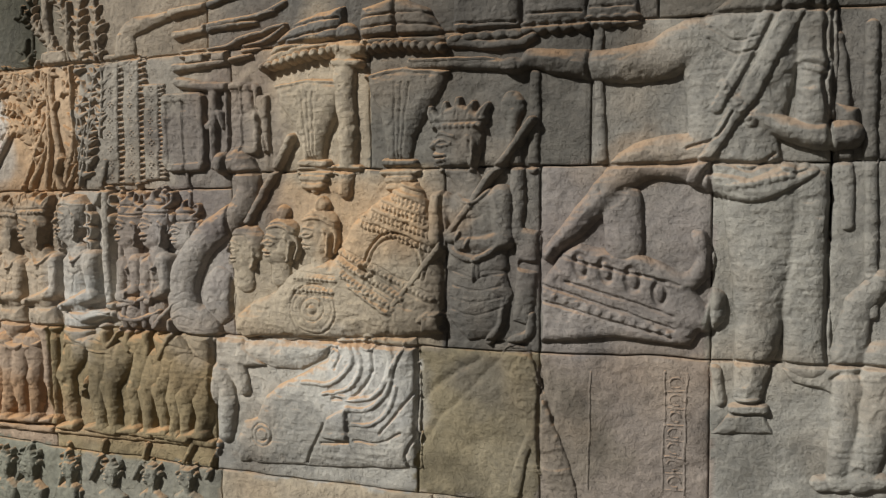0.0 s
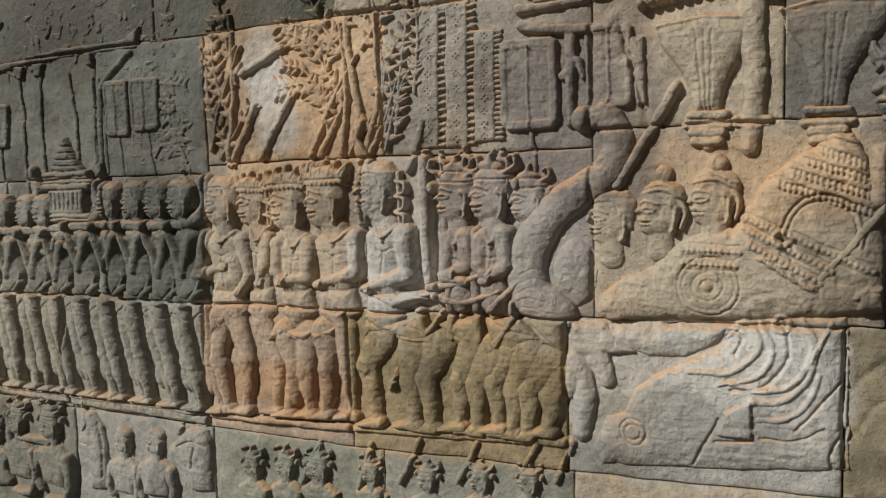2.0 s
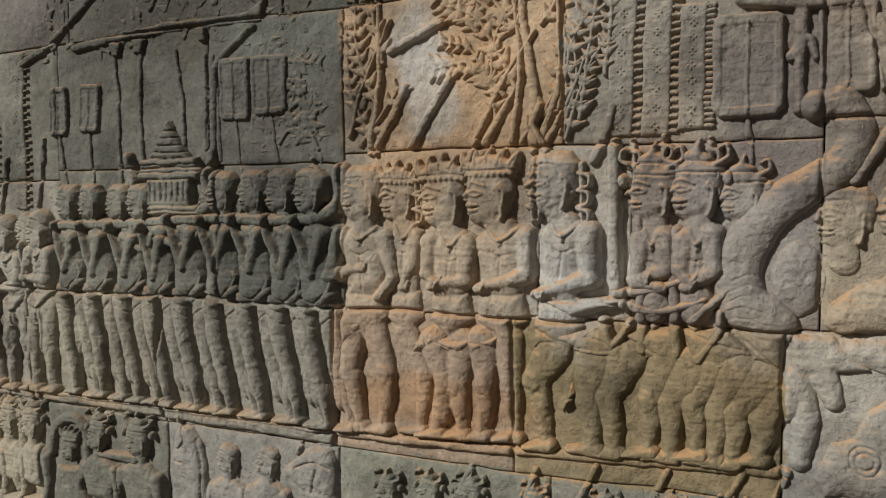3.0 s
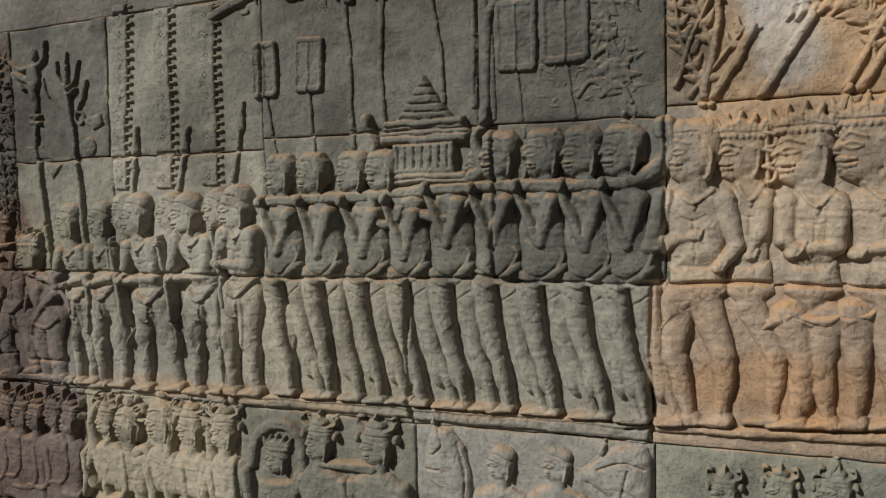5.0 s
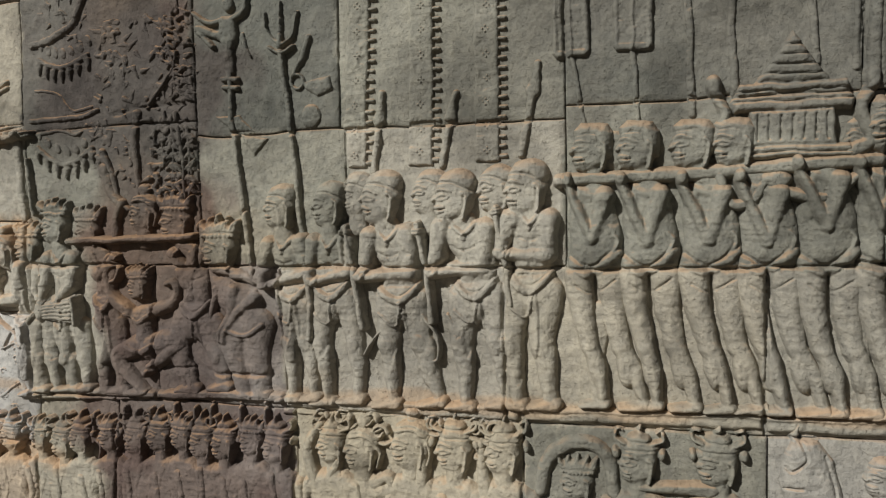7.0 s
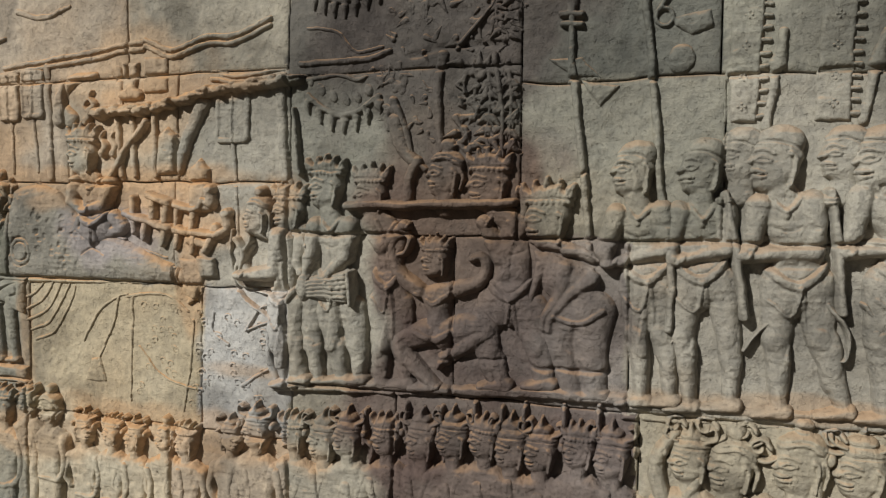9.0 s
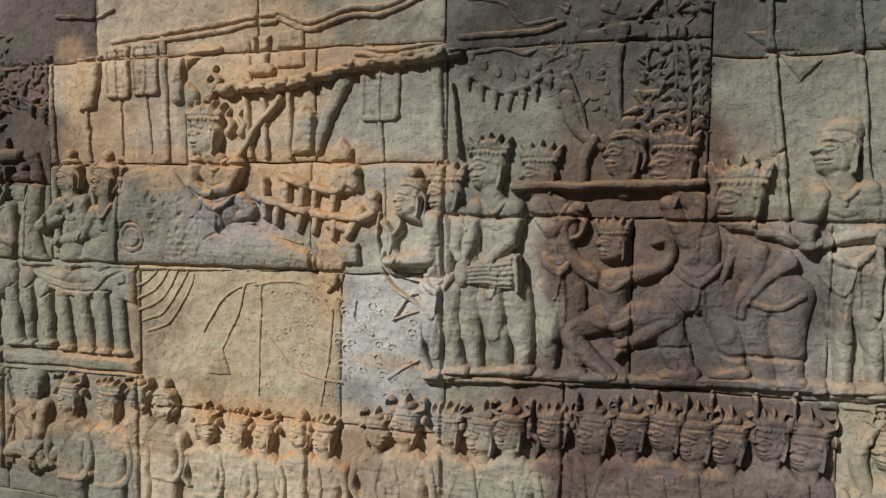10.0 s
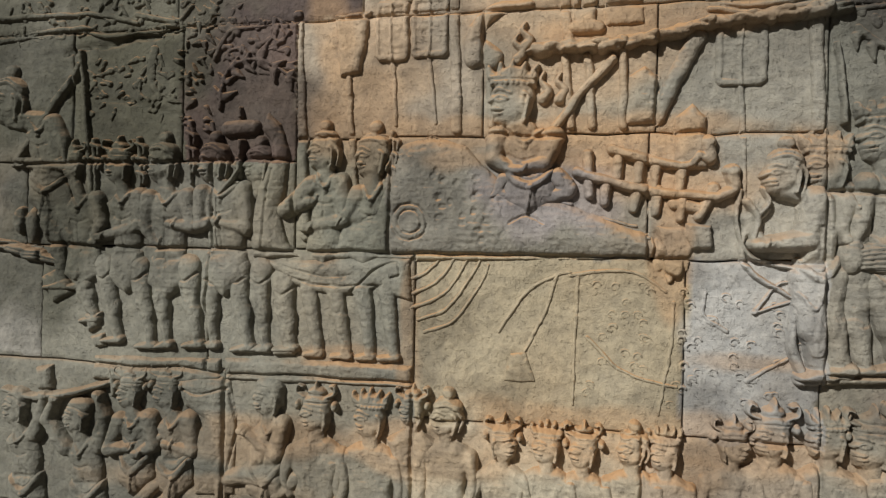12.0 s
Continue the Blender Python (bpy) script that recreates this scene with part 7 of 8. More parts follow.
for p, n in (((-5.912, 1.322), 3), ((-6.024, 1.301), 3), ((-6.128, 1.302), 2), ((-5.813, 1.256), 3), ((-5.497, 1.308), 3)):
    c = Carving()
    for d in range(n):
        c.curve([(p[0] - 0.006, p[1] + 0.030 - 0.028 * d), (p[0] + 0.010, p[1] + 0.024 - 0.028 * d), (p[0] + 0.010, p[1] + 0.008 - 0.028 * d)], 0.0055, 0.004, 0.030)
    c.stroke([(p[0] - 0.002, p[1] + 0.040), (p[0] + 0.002, p[1] - 0.070)], 0.0055, 0.004, 0.026)
    carve("carved_tassel", c, "curled stone relief hair tassel beside an attendant", "relief ornament", "tassels beside the attendants")
c = Carving()
c.slab([(-5.747, 1.389), (-5.721, 1.367), (-5.704, 1.318), (-5.703, 1.267), (-5.716, 1.193), (-5.704, 1.139), (-5.678, 1.112), (-5.775, 1.108), (-5.779, 1.181), (-5.766, 1.246), (-5.739, 1.299), (-5.739, 1.331), (-5.758, 1.357)], 0.040, 0.036)
c.curve([(-5.731, 1.278), (-5.746, 1.203), (-5.750, 1.128)], 0.0028, None, 0.005, "cut", 0.003)
c.stroke([(-5.830, 1.358), (-5.775, 1.360)], 0.016, 0.014, 0.034)
c.stroke([(-5.804, 1.380), (-5.804, 1.397)], 0.006, 0.003, 0.026)
c.stroke([(-5.798, 1.332), (-5.802, 1.278), (-5.849, 1.224), (-5.847, 1.126)], 0.006, 0.005, 0.046)
carve("carved_prow", c, "swan-necked stone relief prow with smooth flank", "relief ornament")
leafage((-6.144, 1.507), (-5.950, 1.389), 54, 0.019, 0.0065, "faint scrolling leaves on dark olive stone")
leafage((-5.953, 1.565), (-5.863, 1.344), 40, 0.020, 0.014, "dark bead-like carved leaves in a vertical band")
leafage((-5.855, 1.572), (-5.689, 1.468), 54, 0.019, 0.0065, "worn carved leaves on maroon stone")
leafage((-6.351, 1.632), (-5.807, 1.548), 96, 0.020, 0.0065, "worn carved leaves on the upper dark stone")
leafage((-2.921, 1.800), (-2.732, 1.552), 128, 0.019, 0.0065, "shallow carved leaves covering a dark block")
leafage((-3.563, 1.991), (-2.767, 1.799), 144, 0.025, 0.0065, "worn carved ornament on the dark pavilion roof")
c = Carving()
c.oval((-6.168, 1.162), 0.024, 0.038, 0.036, e=0.006)
c.oval((-6.168, 1.162), 0.019, 0.032, 0.004, 0, "cut", 0.004)
carve("carved_shield", c, "small oval stone relief shield with raised rim", "relief weapon")
c = Carving()
leaf_spray(c, [(-5.851, 1.398), (-5.835, 1.473), (-5.770, 1.492), (-5.694, 1.452)], 7, 0.030, 0.016)
c.curve([(-5.865, 1.496), (-5.830, 1.549), (-5.748, 1.561)], 0.005, None, 0.012)
c.curve([(-6.001, 1.518), (-6.007, 1.457), (-5.987, 1.423)], 0.012, 0.006, 0.008)
carve("carved_foliage", c, "arched stone relief branch of pointed leaves", "relief ornament")
person((-6.339, 1.425), 0.0519, ((-6.305, 1.371), (-6.215, 1.390)), ((-6.284, 1.261), (-6.207, 1.259)), [[(-6.234, 1.379), (-6.176, 1.288), (-6.310, 1.296)]], [((-6.221, 1.233), (-6.184, 1.141), (-6.153, 1.050)), ((-6.254, 1.245), (-6.233, 1.164), (-6.204, 1.049))], "bun", label="stone relief soldier carrying a staff on his shoulder", name="carved_soldier", stout=1.05, h=0.034)
pole([(-6.326, 1.291), (-6.264, 1.372), (-6.168, 1.494)], 0.0085, 0.030, "slanting stone relief staff over a soldier's shoulder", "carved_staff")
pole([(-6.166, 1.519), (-6.153, 1.393), (-6.138, 1.256), (-6.130, 1.097)], 0.006, 0.024, "thin upright stone relief spear", "carved_spear")
for k, (a, b, d) in enumerate((((-6.167, 1.077), (-6.150, 1.027), (-6.123, 0.983)), ((-6.104, 1.086), (-6.092, 1.018), (-6.070, 0.944)), ((-6.026, 1.084), (-6.012, 1.010), (-5.990, 0.937)), ((-5.970, 1.085), (-5.974, 1.023), (-5.955, 0.939)), ((-5.915, 1.087), (-5.906, 1.014), (-5.886, 0.942)), ((-5.856, 1.082), (-5.865, 1.027), (-5.854, 0.944)), ((-5.806, 1.087), (-5.800, 1.018), (-5.780, 0.941)), ((-5.756, 1.085), (-5.762, 1.031), (-5.744, 0.943)), ((-5.711, 1.064), (-5.704, 1.011), (-5.691, 0.946)))):
    c = Carving()
    c.stroke([a, b], 0.026, 0.019, 0.036)
    c.stroke([b, d], 0.019, 0.0105, 0.034)
    c.oval((b[0] * 0.7 + d[0] * 0.3 + 0.004, b[1] * 0.7 + d[1] * 0.3), 0.015, 0.030, 0.033)
    c.stroke([(d[0] + 0.006, d[1] - 0.006), (d[0] - 0.034, d[1] - 0.012)], 0.010, 0.006, 0.034)
    c.curve([(a[0] - 0.022, a[1] - 0.014), (a[0], a[1] - 0.026), (a[0] + 0.022, a[1] - 0.010)], 0.003, None, 0.004, "cut", 0.003)
    carve("marching_figure", c, "marching stone relief legs above a ledge", "relief figure", "marching legs")
c = Carving()
for k, p in enumerate(((-6.330, 1.115), (-6.287, 1.104), (-6.246, 1.091))):
    c.stroke([(p[0] - 0.05, p[1] + 0.012), (p[0] + 0.03, p[1])], 0.012, 0.010, 0.036)
    c.stroke([(p[0] - 0.05, p[1] + 0.012), (p[0] + 0.03, p[1])], 0.002, None, 0.005, "cut", 0.003)
c.oval((-6.277, 1.163), 0.016, 0.040, 0.034)
c.oval((-6.311, 1.174), 0.020, 0.030, 0.030)
c.slab([(-6.259, 1.058), (-6.205, 1.083), (-6.177, 1.026), (-6.225, 1.002)], 0.026, 0.012)
c.slab([(-6.150, 0.986), (-6.107, 0.992), (-6.112, 0.960), (-6.136, 0.948)], 0.030, 0.012)
c.slab([(-6.136, 0.941), (-6.102, 0.949), (-6.096, 0.922), (-6.122, 0.916)], 0.026, 0.010)
carve("carved_pack", c, "corded stone relief pack beside the soldier", "relief ornament")
c = Carving()
c.slab([(-5.744, 1.104), (-5.458, 1.116), (-5.454, 1.037), (-5.489, 1.045), (-5.523, 1.058), (-5.558, 1.044), (-5.612, 1.044), (-5.666, 1.054), (-5.710, 1.062)], 0.030, 0.022)
c.curve([(-5.572, 1.050), (-5.523, 1.093), (-5.486, 1.106), (-5.478, 1.085), (-5.495, 1.080)], 0.003, None, 0.006, "cut", 0.003)
c.curve([(-5.732, 1.086), (-5.644, 1.062), (-5.544, 1.063), (-5.502, 1.058)], 0.003, None, 0.005, "cut", 0.003)
c.curve([(-5.717, 1.098), (-5.629, 1.077), (-5.572, 1.082)], 0.002, None, 0.004, "cut", 0.003)
for pts in ([(-5.720, 1.068), (-5.710, 1.001), (-5.696, 0.938)], [(-5.659, 1.052), (-5.648, 0.998), (-5.638, 0.937)], [(-5.604, 1.048), (-5.593, 0.995), (-5.582, 0.935)], [(-5.550, 1.050), (-5.542, 0.998), (-5.534, 0.936)], [(-5.503, 1.052), (-5.496, 1.000), (-5.487, 0.937)]):
    c.curve(pts, 0.018, 0.0115, 0.030)
    c.stroke([(pts[2][0] + 0.006, pts[2][1] - 0.004), (pts[2][0] - 0.026, pts[2][1] - 0.008)], 0.009, 0.007, 0.028)
carve("carved_beast", c, "long-bodied stone relief beast with many straight legs", "relief animal")
for pts in ([(-6.127, 0.900), (-5.840, 0.911), (-5.841, 0.868), (-5.925, 0.859), (-6.128, 0.852)], [(-5.831, 0.912), (-5.631, 0.918), (-5.452, 0.918), (-5.449, 0.878), (-5.632, 0.874), (-5.832, 0.869)]):
    c = Carving()
    c.slab(pts, 0.026, 0.012)
    carve("carved_ledge", c, "projecting grey-green stone ledge under the marching legs", "relief ledge", "ledges under the procession")
for p, r, cap, arms in (((-5.637, 0.820), 0.040, "plume", True), ((-5.530, 0.819), 0.041, "crown", True), ((-5.450, 0.838), 0.032, "plume", False), ((-5.386, 0.830), 0.036, "bun", True)):
    bust(*p, r, -1, cap, 0.040, 0.25, arms, "crowd at the west end", "grey-green stone relief figure with headdress in lower crowd")
crowd = dict(group="crowd at the west end", legs=[])
person((-6.160, 0.776), 0.0395, ((-6.191, 0.714), (-6.109, 0.732)), ((-6.174, 0.632), (-6.102, 0.643)), [[(-6.189, 0.707), (-6.233, 0.766), (-6.212, 0.810)], [(-6.111, 0.720), (-6.094, 0.779), (-6.110, 0.823)]], cap="band", label="grey-green stone relief porter with arms raised to a load", h=0.040, **crowd)
person((-6.037, 0.835), 0.0374, ((-6.068, 0.779), (-5.988, 0.794)), ((-6.056, 0.700), (-5.994, 0.708)), [[(-6.062, 0.772), (-6.085, 0.716), (-6.036, 0.722)], [(-5.993, 0.782), (-5.979, 0.731), (-6.017, 0.710)]], cap="plume", label="grey-green stone relief porter with hands at his waist", h=0.038, **crowd)
person((-5.956, 0.841), 0.0374, ((-5.980, 0.781), (-5.903, 0.798)), ((-5.969, 0.699), (-5.906, 0.709)), [[(-5.908, 0.786), (-5.894, 0.727), (-5.952, 0.734)]], cap="plume", label="dark stone relief figure with plumes beside a horse", h=0.036, **crowd)
person((-5.735, 0.844), 0.0395, ((-5.770, 0.790), (-5.693, 0.807)), ((-5.773, 0.705), (-5.708, 0.715)), [[(-5.707, 0.793), (-5.717, 0.736), (-5.789, 0.776)]], cap="crop", label="grey-green stone relief rider sitting astride a horse", name="carved_rider", h=0.040, **crowd)
person((-6.311, 0.786), 0.0395, ((-6.338, 0.725), (-6.260, 0.743)), ((-6.323, 0.632), (-6.253, 0.643)), [[(-6.266, 0.731), (-6.247, 0.767), (-6.236, 0.815)]], cap="band", label="grey stone relief porter steadying a long load", h=0.038, **crowd)
c = Carving()
c.slab([(-5.934, 0.866), (-5.880, 0.879), (-5.819, 0.869), (-5.803, 0.801), (-5.808, 0.645), (-5.893, 0.637), (-5.897, 0.727), (-5.876, 0.791), (-5.921, 0.812)], 0.036, 0.045)
c.curve([(-5.818, 0.843), (-5.805, 0.779), (-5.821, 0.690)], 0.003, None, 0.005, "cut", 0.003)
c.curve([(-5.916, 0.848), (-5.879, 0.839), (-5.823, 0.854)], 0.003, None, 0.005, "cut", 0.003)
c.stroke([(-5.824, 0.880), (-5.815, 0.898)], 0.009, 0.004, 0.030)
c.curve([(-5.721, 0.682), (-5.780, 0.687), (-5.828, 0.672), (-5.834, 0.642)], 0.024, 0.013, 0.046)
c.curve([(-5.675, 0.693), (-5.697, 0.669), (-5.720, 0.654)], 0.016, 0.012, 0.036)
carve("carved_horse", c, "smooth grey-green stone relief horse with arched neck", "relief animal")
c = Carving()
c.curve([(-6.256, 0.809), (-6.188, 0.820), (-6.134, 0.833), (-6.089, 0.848)], 0.010, 0.007, 0.044)
c.slab([(-6.265, 0.871), (-6.224, 0.878), (-6.220, 0.828), (-6.256, 0.821)], 0.034, 0.016)
c.curve([(-6.340, 0.820), (-6.283, 0.809), (-6.228, 0.808)], 0.008, 0.007, 0.036)
c.slab([(-6.093, 0.879), (-6.080, 0.882), (-6.068, 0.822), (-6.081, 0.819)], 0.030, 0.008)
carve("carved_load", c, "long stone relief load carried on the porters' heads", "relief ornament")
for pts in ([(-6.047, 0.694), (-5.978, 0.740), (-5.911, 0.785)], [(-6.015, 0.618), (-5.963, 0.663), (-5.888, 0.736)], [(-5.932, 0.575), (-5.947, 0.652), (-5.904, 0.709)], [(-6.008, 0.552), (-5.982, 0.595), (-5.930, 0.654)]):
    c = Carving()
    c.curve(pts, 0.014, 0.010, 0.030)
    carve("background_figure", c, "bent stone relief arm amid dark crowded figures", "relief figure", "dark crowd")

# ---------------------------------------------------------------- lower crowd
CAPS = ("plume", "crown", "plume", "bun", "crown")
west = [(-5.282, 0.792), (-5.203, 0.792), (-5.141, 0.790), (-5.057, 0.799), (-5.004, 0.798), (-4.895, 0.817)]
for k, p in enumerate(west):
    bust(p[0], p[1], 0.033, -1 if k % 5 else 1, CAPS[k % 5], 0.040, 0.22, True, "lower crowd", "stone relief head and shoulders with tall headdress in crowded row")
for k, p in enumerate(((-4.834, 0.838), (-4.749, 0.839), (-4.683, 0.834), (-4.630, 0.848), (-4.548, 0.855), (-4.478, 0.858), (-4.415, 0.868), (-4.356, 0.872), (-4.306, 0.864), (-4.253, 0.863), (-4.185, 0.875), (-4.129, 0.867))):
    bust(p[0], p[1], (0.040, 0.038, 0.042)[k % 3], -1, ("plume", "crown", "plume")[k % 3], 0.044, 0.20, True, "lower crowd", "stone relief head and shoulders with curled headdress in crowded row")
for k, p in enumerate(((-4.595, 0.859), (-4.513, 0.878), (-4.444, 0.878), (-4.379, 0.893), (-4.327, 0.889), (-4.285, 0.899), (-4.216, 0.904), (-4.154, 0.913))):
    c = Carving()
    c.stroke([(p[0], p[1] - 0.02), (p[0] + 0.004, p[1] + 0.045)], 0.006, 0.005, 0.030)
    c.curve([(p[0] + 0.004, p[1] - 0.01), (p[0] + 0.018, p[1] - 0.03), (p[0] + 0.012, p[1] - 0.055)], 0.007, 0.004, 0.030)
    carve("carved_tassel", c, "narrow stone relief tassel and staff between crowded heads", "relief ornament", "tassels in the lower crowd")
for k, (p, size) in enumerate((((-4.001, 0.877), 0.042), ((-3.935, 0.873), 0.050), ((-3.833, 0.889), 0.052), ((-3.744, 0.885), 0.048), ((-3.647, 0.887), 0.046), ((-3.398, 0.888), 0.044), ((-3.262, 0.893), 0.046))):
    bust(p[0], p[1], size, -1, "bun" if k in (1, 2) else "plume", 0.042, 0.12, True, "lower crowd", "stone relief head and bare shoulders with curled headdress in crowded row")
for k, p in enumerate(((-4.027, 0.935), (-3.978, 0.934), (-3.917, 0.933), (-3.896, 0.910), (-3.788, 0.932), (-3.697, 0.927), (-3.688, 0.891), (-3.666, 0.931))):
    c = Carving()
    turn = [(p[0] + (0.018 - 0.0016 * q) * math.cos(0.75 * q), p[1] + (0.018 - 0.0016 * q) * math.sin(0.75 * q)) for q in range(9)]
    c.stroke(turn, 0.0052, 0.0035, 0.036)
    c.curve([(p[0] - 0.014, p[1] - 0.016), (p[0] + 0.010, p[1] - 0.022), (p[0] + 0.030, p[1] - 0.012)], 0.006, 0.004, 0.032)
    carve("carved_curl", c, "spiral stone relief curl of a headdress in crowded row", "relief ornament", "curls in the lower crowd")
for pts in ([(-4.042, 0.795), (-4.055, 0.864), (-4.025, 0.922)], [(-4.024, 0.785), (-4.000, 0.826), (-3.990, 0.846)], [(-3.812, 0.793), (-3.808, 0.860), (-3.798, 0.905)], [(-3.683, 0.804), (-3.689, 0.858), (-3.688, 0.891)], [(-3.908, 0.807), (-3.884, 0.820), (-3.873, 0.801)]):
    c = Carving()
    c.curve(pts, 0.017, 0.011, 0.040)
    carve("background_figure", c, "raised stone relief arm in the lower crowd", "relief figure", "arms in the lower crowd")
for p in [(-2.997, 0.882), (-2.889, 0.891)]:
    bust(p[0], p[1], 0.036, -1, "band", 0.030, 0.10, True, "lower crowd", "plain stone relief head and shoulders beside a horse")
for p in [(-2.592, 0.873), (-2.502, 0.885), (-2.413, 0.892)]:
    bust(p[0], p[1], 0.030, -1, "plume", 0.028, 0.10, False, "lower crowd", "stone relief warrior with round flowered shield")
for p in [(-2.425, 0.885), (-2.288, 0.895), (-2.159, 0.898), (-2.045, 0.909), (-1.945, 0.918)]:
    bust(p[0], p[1], 0.026, -1, "plume", 0.026, 0.08, False, "lower crowd", "worn stone relief warrior with spiked headdress")
for a in ([(-2.458, 0.852), (-2.415, 0.941)], [(-2.317, 0.858), (-2.286, 0.956)], [(-2.219, 0.884), (-2.173, 0.976)], [(-2.093, 0.900), (-2.051, 0.983)], [(-1.959, 0.942), (-1.928, 0.996)], [(-1.893, 0.925), (-1.867, 0.990)]):
    pole(a, 0.007, 0.024, "short slanting stone relief spear in lower crowd", "carved_spear", "lower crowd spears")
c = Carving()
c.curve([(-3.577, 0.821), (-3.562, 0.883), (-3.507, 0.917), (-3.456, 0.893), (-3.442, 0.824)], 0.014, 0.014, 0.032)
head_on(c, *(-3.508, 0.841), 0.040, -1, 0.034, "crown")
c.slab([(-3.558, 0.787), (-3.465, 0.798), (-3.448, 0.694), (-3.574, 0.676)], 0.03, 0.02)
carve("carved_figure", c, "stone relief figure with arms arched overhead", "relief figure")
for outline, lines in (([(-3.155, 0.915), (-3.137, 0.946), (-3.103, 0.945), (-3.073, 0.909), (-3.059, 0.844), (-3.057, 0.748), (-3.121, 0.739), (-3.126, 0.815), (-3.150, 0.832), (-3.162, 0.866)], ([(-3.130, 0.943), (-3.119, 0.908), (-3.141, 0.887), (-3.152, 0.894)], [(-3.087, 0.916), (-3.073, 0.864), (-3.072, 0.778)], [(-3.153, 0.856), (-3.125, 0.859)])),
                       ([(-2.844, 0.885), (-2.803, 0.924), (-2.757, 0.949), (-2.729, 0.950), (-2.715, 0.920), (-2.715, 0.791), (-2.779, 0.783), (-2.791, 0.837), (-2.819, 0.855), (-2.840, 0.865)], ([(-2.812, 0.891), (-2.766, 0.910), (-2.729, 0.899)], [(-2.826, 0.897), (-2.784, 0.931), (-2.747, 0.940)], [(-2.756, 0.896), (-2.766, 0.845)]))):
    c = Carving()
    c.slab(outline, 0.032, 0.034)
    for pts in lines:
        c.curve(pts, 0.0028, None, 0.006, "cut", 0.004)
    c.stroke([outline[1], (outline[1][0] + 0.006, outline[1][1] + 0.022)], 0.008, 0.003, 0.028)
    carve("carved_horse", c, "stone relief horse head with arched neck and mane", "relief animal", "horses in the lower crowd")
for pts in ([(-3.273, 0.843), (-3.308, 0.845), (-3.344, 0.844), (-3.394, 0.841)], [(-3.272, 0.865), (-3.278, 0.898), (-3.289, 0.909)]):
    c = Carving()
    c.curve(pts, 0.015, 0.011, 0.040)
    carve("background_figure", c, "raised stone relief arm in the lower crowd", "relief figure", "arms in the lower crowd")

# ---------------------------------------------------------------- pavilion over the bearers
pavilion = thing("carved_pavilion", *(-3.130, 1.850), "dark stone relief pavilion roof on slender columns", "relief building")
part("eave", Carving().stroke([(-3.452, 1.828), (-3.281, 1.842), (-3.130, 1.850), (-2.893, 1.844)], 0.011, 0.010, 0.024), pavilion)
part("eave", Carving().stroke([(-3.652, 1.807), (-3.524, 1.853), (-3.379, 1.949)], 0.010, 0.008, 0.02), pavilion)
for p in [(-3.308, 1.817), (-3.238, 1.818), (-3.046, 1.830)]:
    part("capital", Carving().slab([(p[0] - 0.020, p[1] + 0.012), (p[0] + 0.020, p[1] + 0.012), (p[0] + 0.010, p[1] - 0.022), (p[0] - 0.010, p[1] - 0.022)], 0.022, 0.006), pavilion)
part("crook", Carving().curve([(-3.021, 1.556), (-3.017, 1.686), (-3.009, 1.750), (-2.963, 1.790), (-2.907, 1.826)], 0.012, 0.008, 0.022), pavilion)
part("finial", Carving().slab([(-2.946, 1.855), (-2.909, 1.859), (-2.871, 1.888), (-2.880, 1.837), (-2.935, 1.841)], 0.026, 0.008), pavilion)
c = Carving()
c.curve([(-6.377, 1.551), (-6.266, 1.563), (-6.171, 1.570), (-6.105, 1.552), (-5.952, 1.565)], 0.008, 0.006, 0.016)
c.curve([(-6.378, 1.598), (-6.252, 1.601), (-6.132, 1.597), (-6.040, 1.575)], 0.006, 0.005, 0.012)
c.curve([(-6.041, 1.592), (-5.952, 1.576), (-5.916, 1.602)], 0.006, 0.004, 0.012)
carve("carved_branch", c, "flowing branches in shallow dark stone relief", "relief ornament")
c = Carving()
c.curve([(-5.665, 1.663), (-5.566, 1.654), (-5.509, 1.665)], 0.006, 0.005, 0.014)
c.curve([(-5.469, 1.722), (-5.392, 1.704), (-5.318, 1.722)], 0.008, 0.005, 0.014)
carve("carved_branch", c, "faint wavy band in shallow stone relief", "relief ornament")

# ---------------------------------------------------------------- upper foliage of the first tree
tree([([(-2.280, 1.565), (-2.244, 1.680), (-2.249, 1.834), (-2.255, 1.986)], 0.010), ([(-2.407, 1.567), (-2.346, 1.684), (-2.290, 1.760)], 0.009), ([(-2.333, 1.566), (-2.319, 1.696), (-2.331, 1.827)], 0.009)],
     [([(-2.210, 1.603), (-2.188, 1.754), (-2.165, 1.927)], 13, 0.022), ([(-2.165, 1.677), (-2.156, 1.802), (-2.179, 2.003)], 12, 0.022), ([(-2.269, 1.835), (-2.336, 1.918), (-2.407, 1.976)], 10, 0.022), ([(-2.249, 1.910), (-2.281, 1.989), (-2.331, 2.045)], 8, 0.022), ([(-2.342, 1.776), (-2.413, 1.833), (-2.489, 1.838)], 8, 0.022),
      ([(-2.366, 1.659), (-2.418, 1.740), (-2.474, 1.757)], 7, 0.022), ([(-2.218, 1.844), (-2.223, 1.933), (-2.211, 2.032)], 9, 0.022), ([(-2.294, 1.876), (-2.371, 1.960), (-2.385, 2.052)], 8, 0.022), ([(-2.245, 1.578), (-2.216, 1.667), (-2.221, 1.756)], 7, 0.020)],
     "upper branches of carved tree, fine paired leaves on orange stone")
c = Carving()
c.curve([(-2.331, 2.045), (-2.326, 1.955), (-2.311, 1.877)], 0.012, 0.010, 0.02)
c.slab([(-2.338, 1.879), (-2.259, 1.879), (-2.252, 1.844), (-2.348, 1.851)], 0.024, 0.008)
carve("carved_trunk_knot", c, "knotted stone relief trunk collar among leaves", "relief ornament")
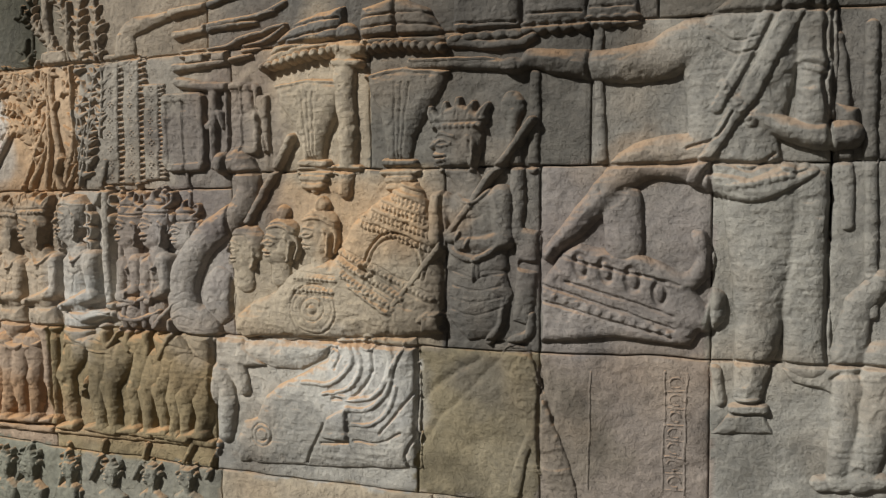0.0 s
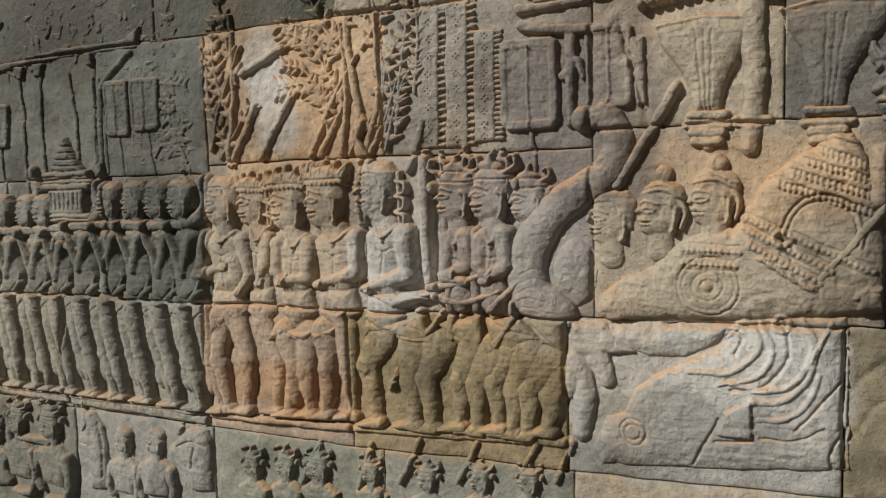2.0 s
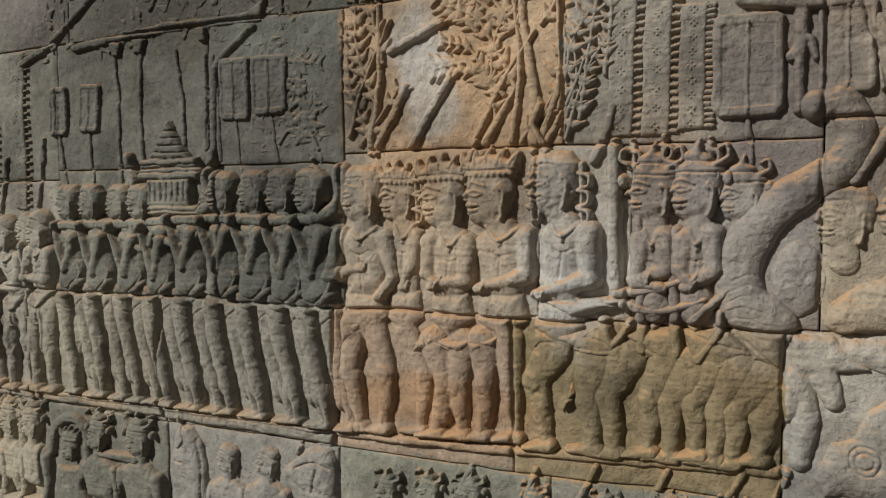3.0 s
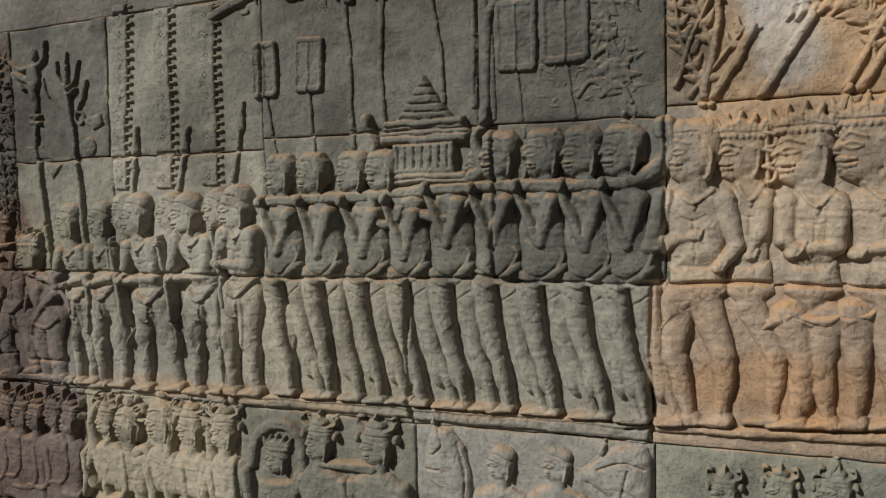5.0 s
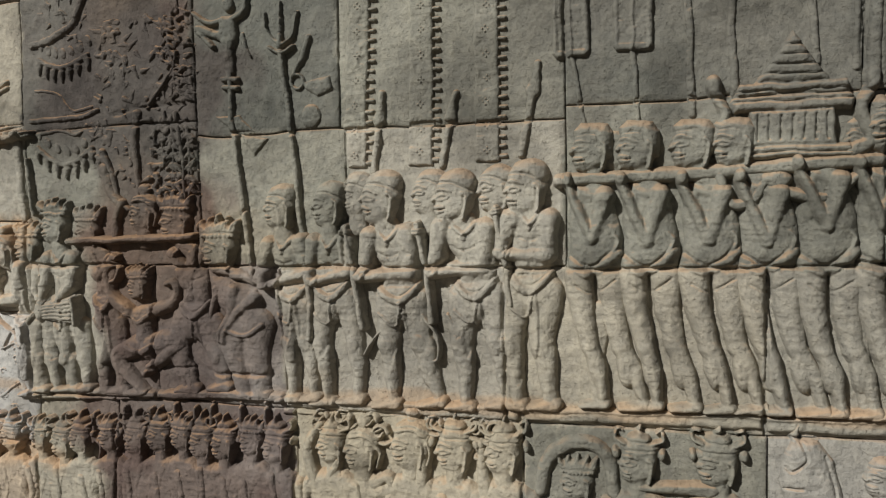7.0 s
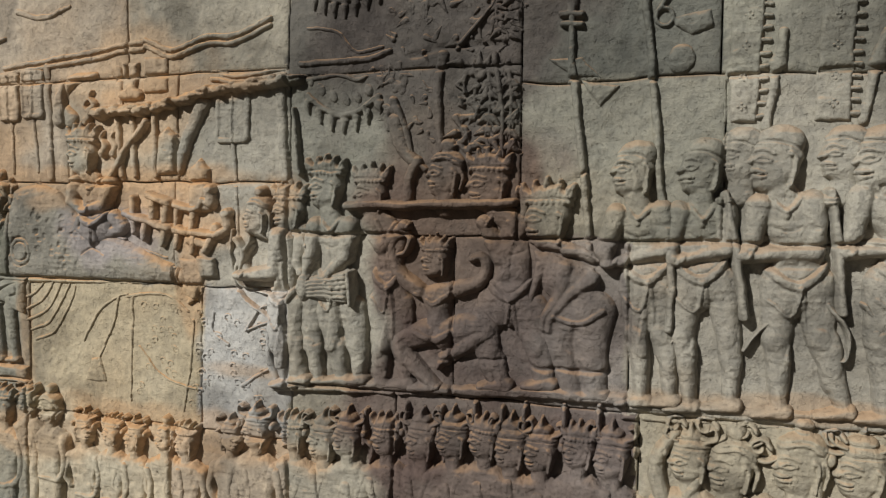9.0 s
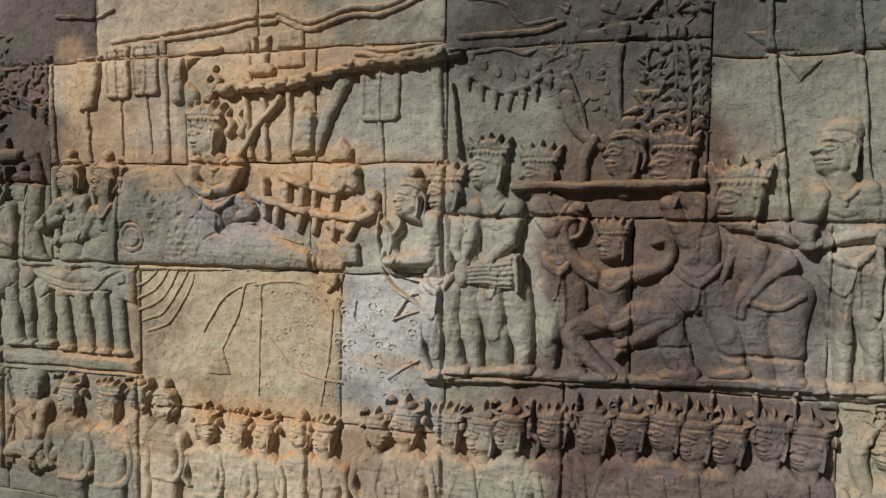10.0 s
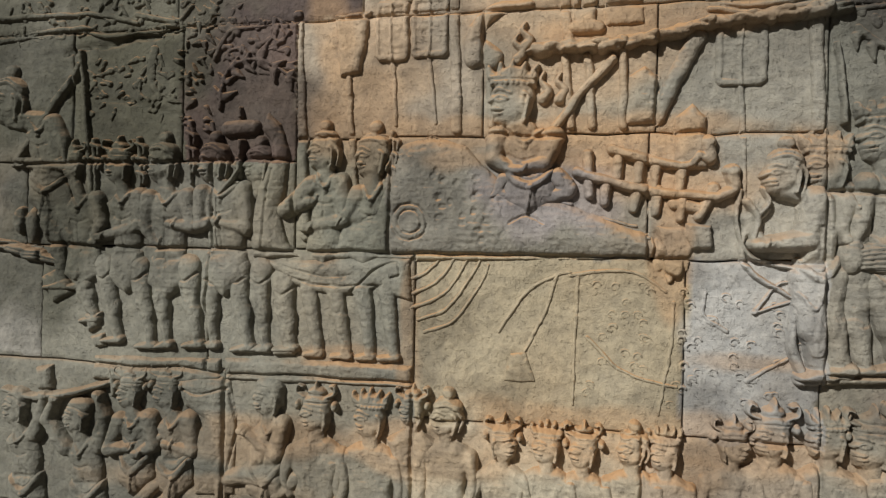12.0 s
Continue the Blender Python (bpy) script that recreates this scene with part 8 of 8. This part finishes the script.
for pts in ([(-1.950, 1.885), (-1.836, 1.898), (-1.754, 1.909), (-1.689, 1.931)], [(-1.963, 1.933), (-1.876, 1.943), (-1.780, 1.962)]):
    carve("carved_streamer", Carving().curve(pts, 0.009, 0.006, 0.018), "flowing stone relief streamer on dark block", "relief ornament", "streamers")


# ---------------------------------------------------------------- the wall's stones
wall = tagged(new("wall_north"), "long weathered sandstone wall of large carved blocks", "wall", kind="structure")


def stone_block(x0, x1, z0, z1, k):
    gap = 0.0014
    fine = 0.006 if -6.62 <= x0 and x1 <= -0.39 and z0 > 0.5 and z1 < 1.9 else 0.06
    nx, nz = max(3, int((x1 - x0) / fine) + 1), max(3, int((z1 - z0) / fine) + 1)
    xs, zs = np.linspace(x0 + gap, x1 - gap, nx), np.linspace(z0 + gap, z1 - gap, nz)
    ease = 0.003
    xs[1], xs[-2], zs[1], zs[-2] = xs[0] + ease, xs[-1] - ease, zs[0] + ease, zs[-1] - ease
    X, Z = np.meshgrid(xs, zs, indexing="ij")
    edge = np.minimum.reduce([X - xs[0], xs[-1] - X, Z - zs[0], zs[-1] - Z])
    H = weathering(X, Z) - 0.003 * np.exp(-(edge / 0.003) ** 2) + 0.002 * math.sin(k * 7.7)
    wx, wz = X + 0.0, Z + 0.0035 * fractal(X, Z, 0.09, 2, 6.0)
    verts = np.c_[X.ravel(), (wall_y(X) - H).ravel(), wz.ravel()].tolist()
    faces = [(i * nz + j, (i + 1) * nz + j, (i + 1) * nz + j + 1, i * nz + j + 1) for i in range(nx - 1) for j in range(nz - 1)]
    rim = [(i, 0) for i in range(nx)] + [(nx - 1, j) for j in range(1, nz)] + [(i, nz - 1) for i in range(nx - 2, -1, -1)] + [(0, j) for j in range(nz - 2, 0, -1)]
    start = len(verts)
    for i, j in rim:
        x, y, z = verts[i * nz + j]
        verts.append((x, wall_y(x) + 0.34, z))
    n = len(rim)
    for a in range(n):
        b = (a + 1) % n
        faces.append((rim[b][0] * nz + rim[b][1], rim[a][0] * nz + rim[a][1], start + a, start + b))
    faces.append(tuple(range(start, start + n)))
    me = bpy.data.meshes.new("stone_block")
    me.from_pydata(verts, [], faces)
    v = np.array(verts)
    paint(me, v[:, 0], v[:, 2], 0.7)
    ob = new("stone_block", me)
    ob.parent = wall
    return ob


for k, (bx0, bx1, bz0, bz1, _) in enumerate(BLOCKS):
    stone_block(bx0, bx1, bz0, bz1, k)

ground_mesh = bpy.data.meshes.new("ground")
ground_mesh.from_pydata([(-400, -400, 0), (400, -400, 0), (400, 400, 0), (-400, 400, 0)], [], [(0, 1, 2, 3)])
ground_mesh.materials.append(paving())
tagged(new("ground", ground_mesh), "flat trodden sandy ground before the wall", "ground", kind="structure")
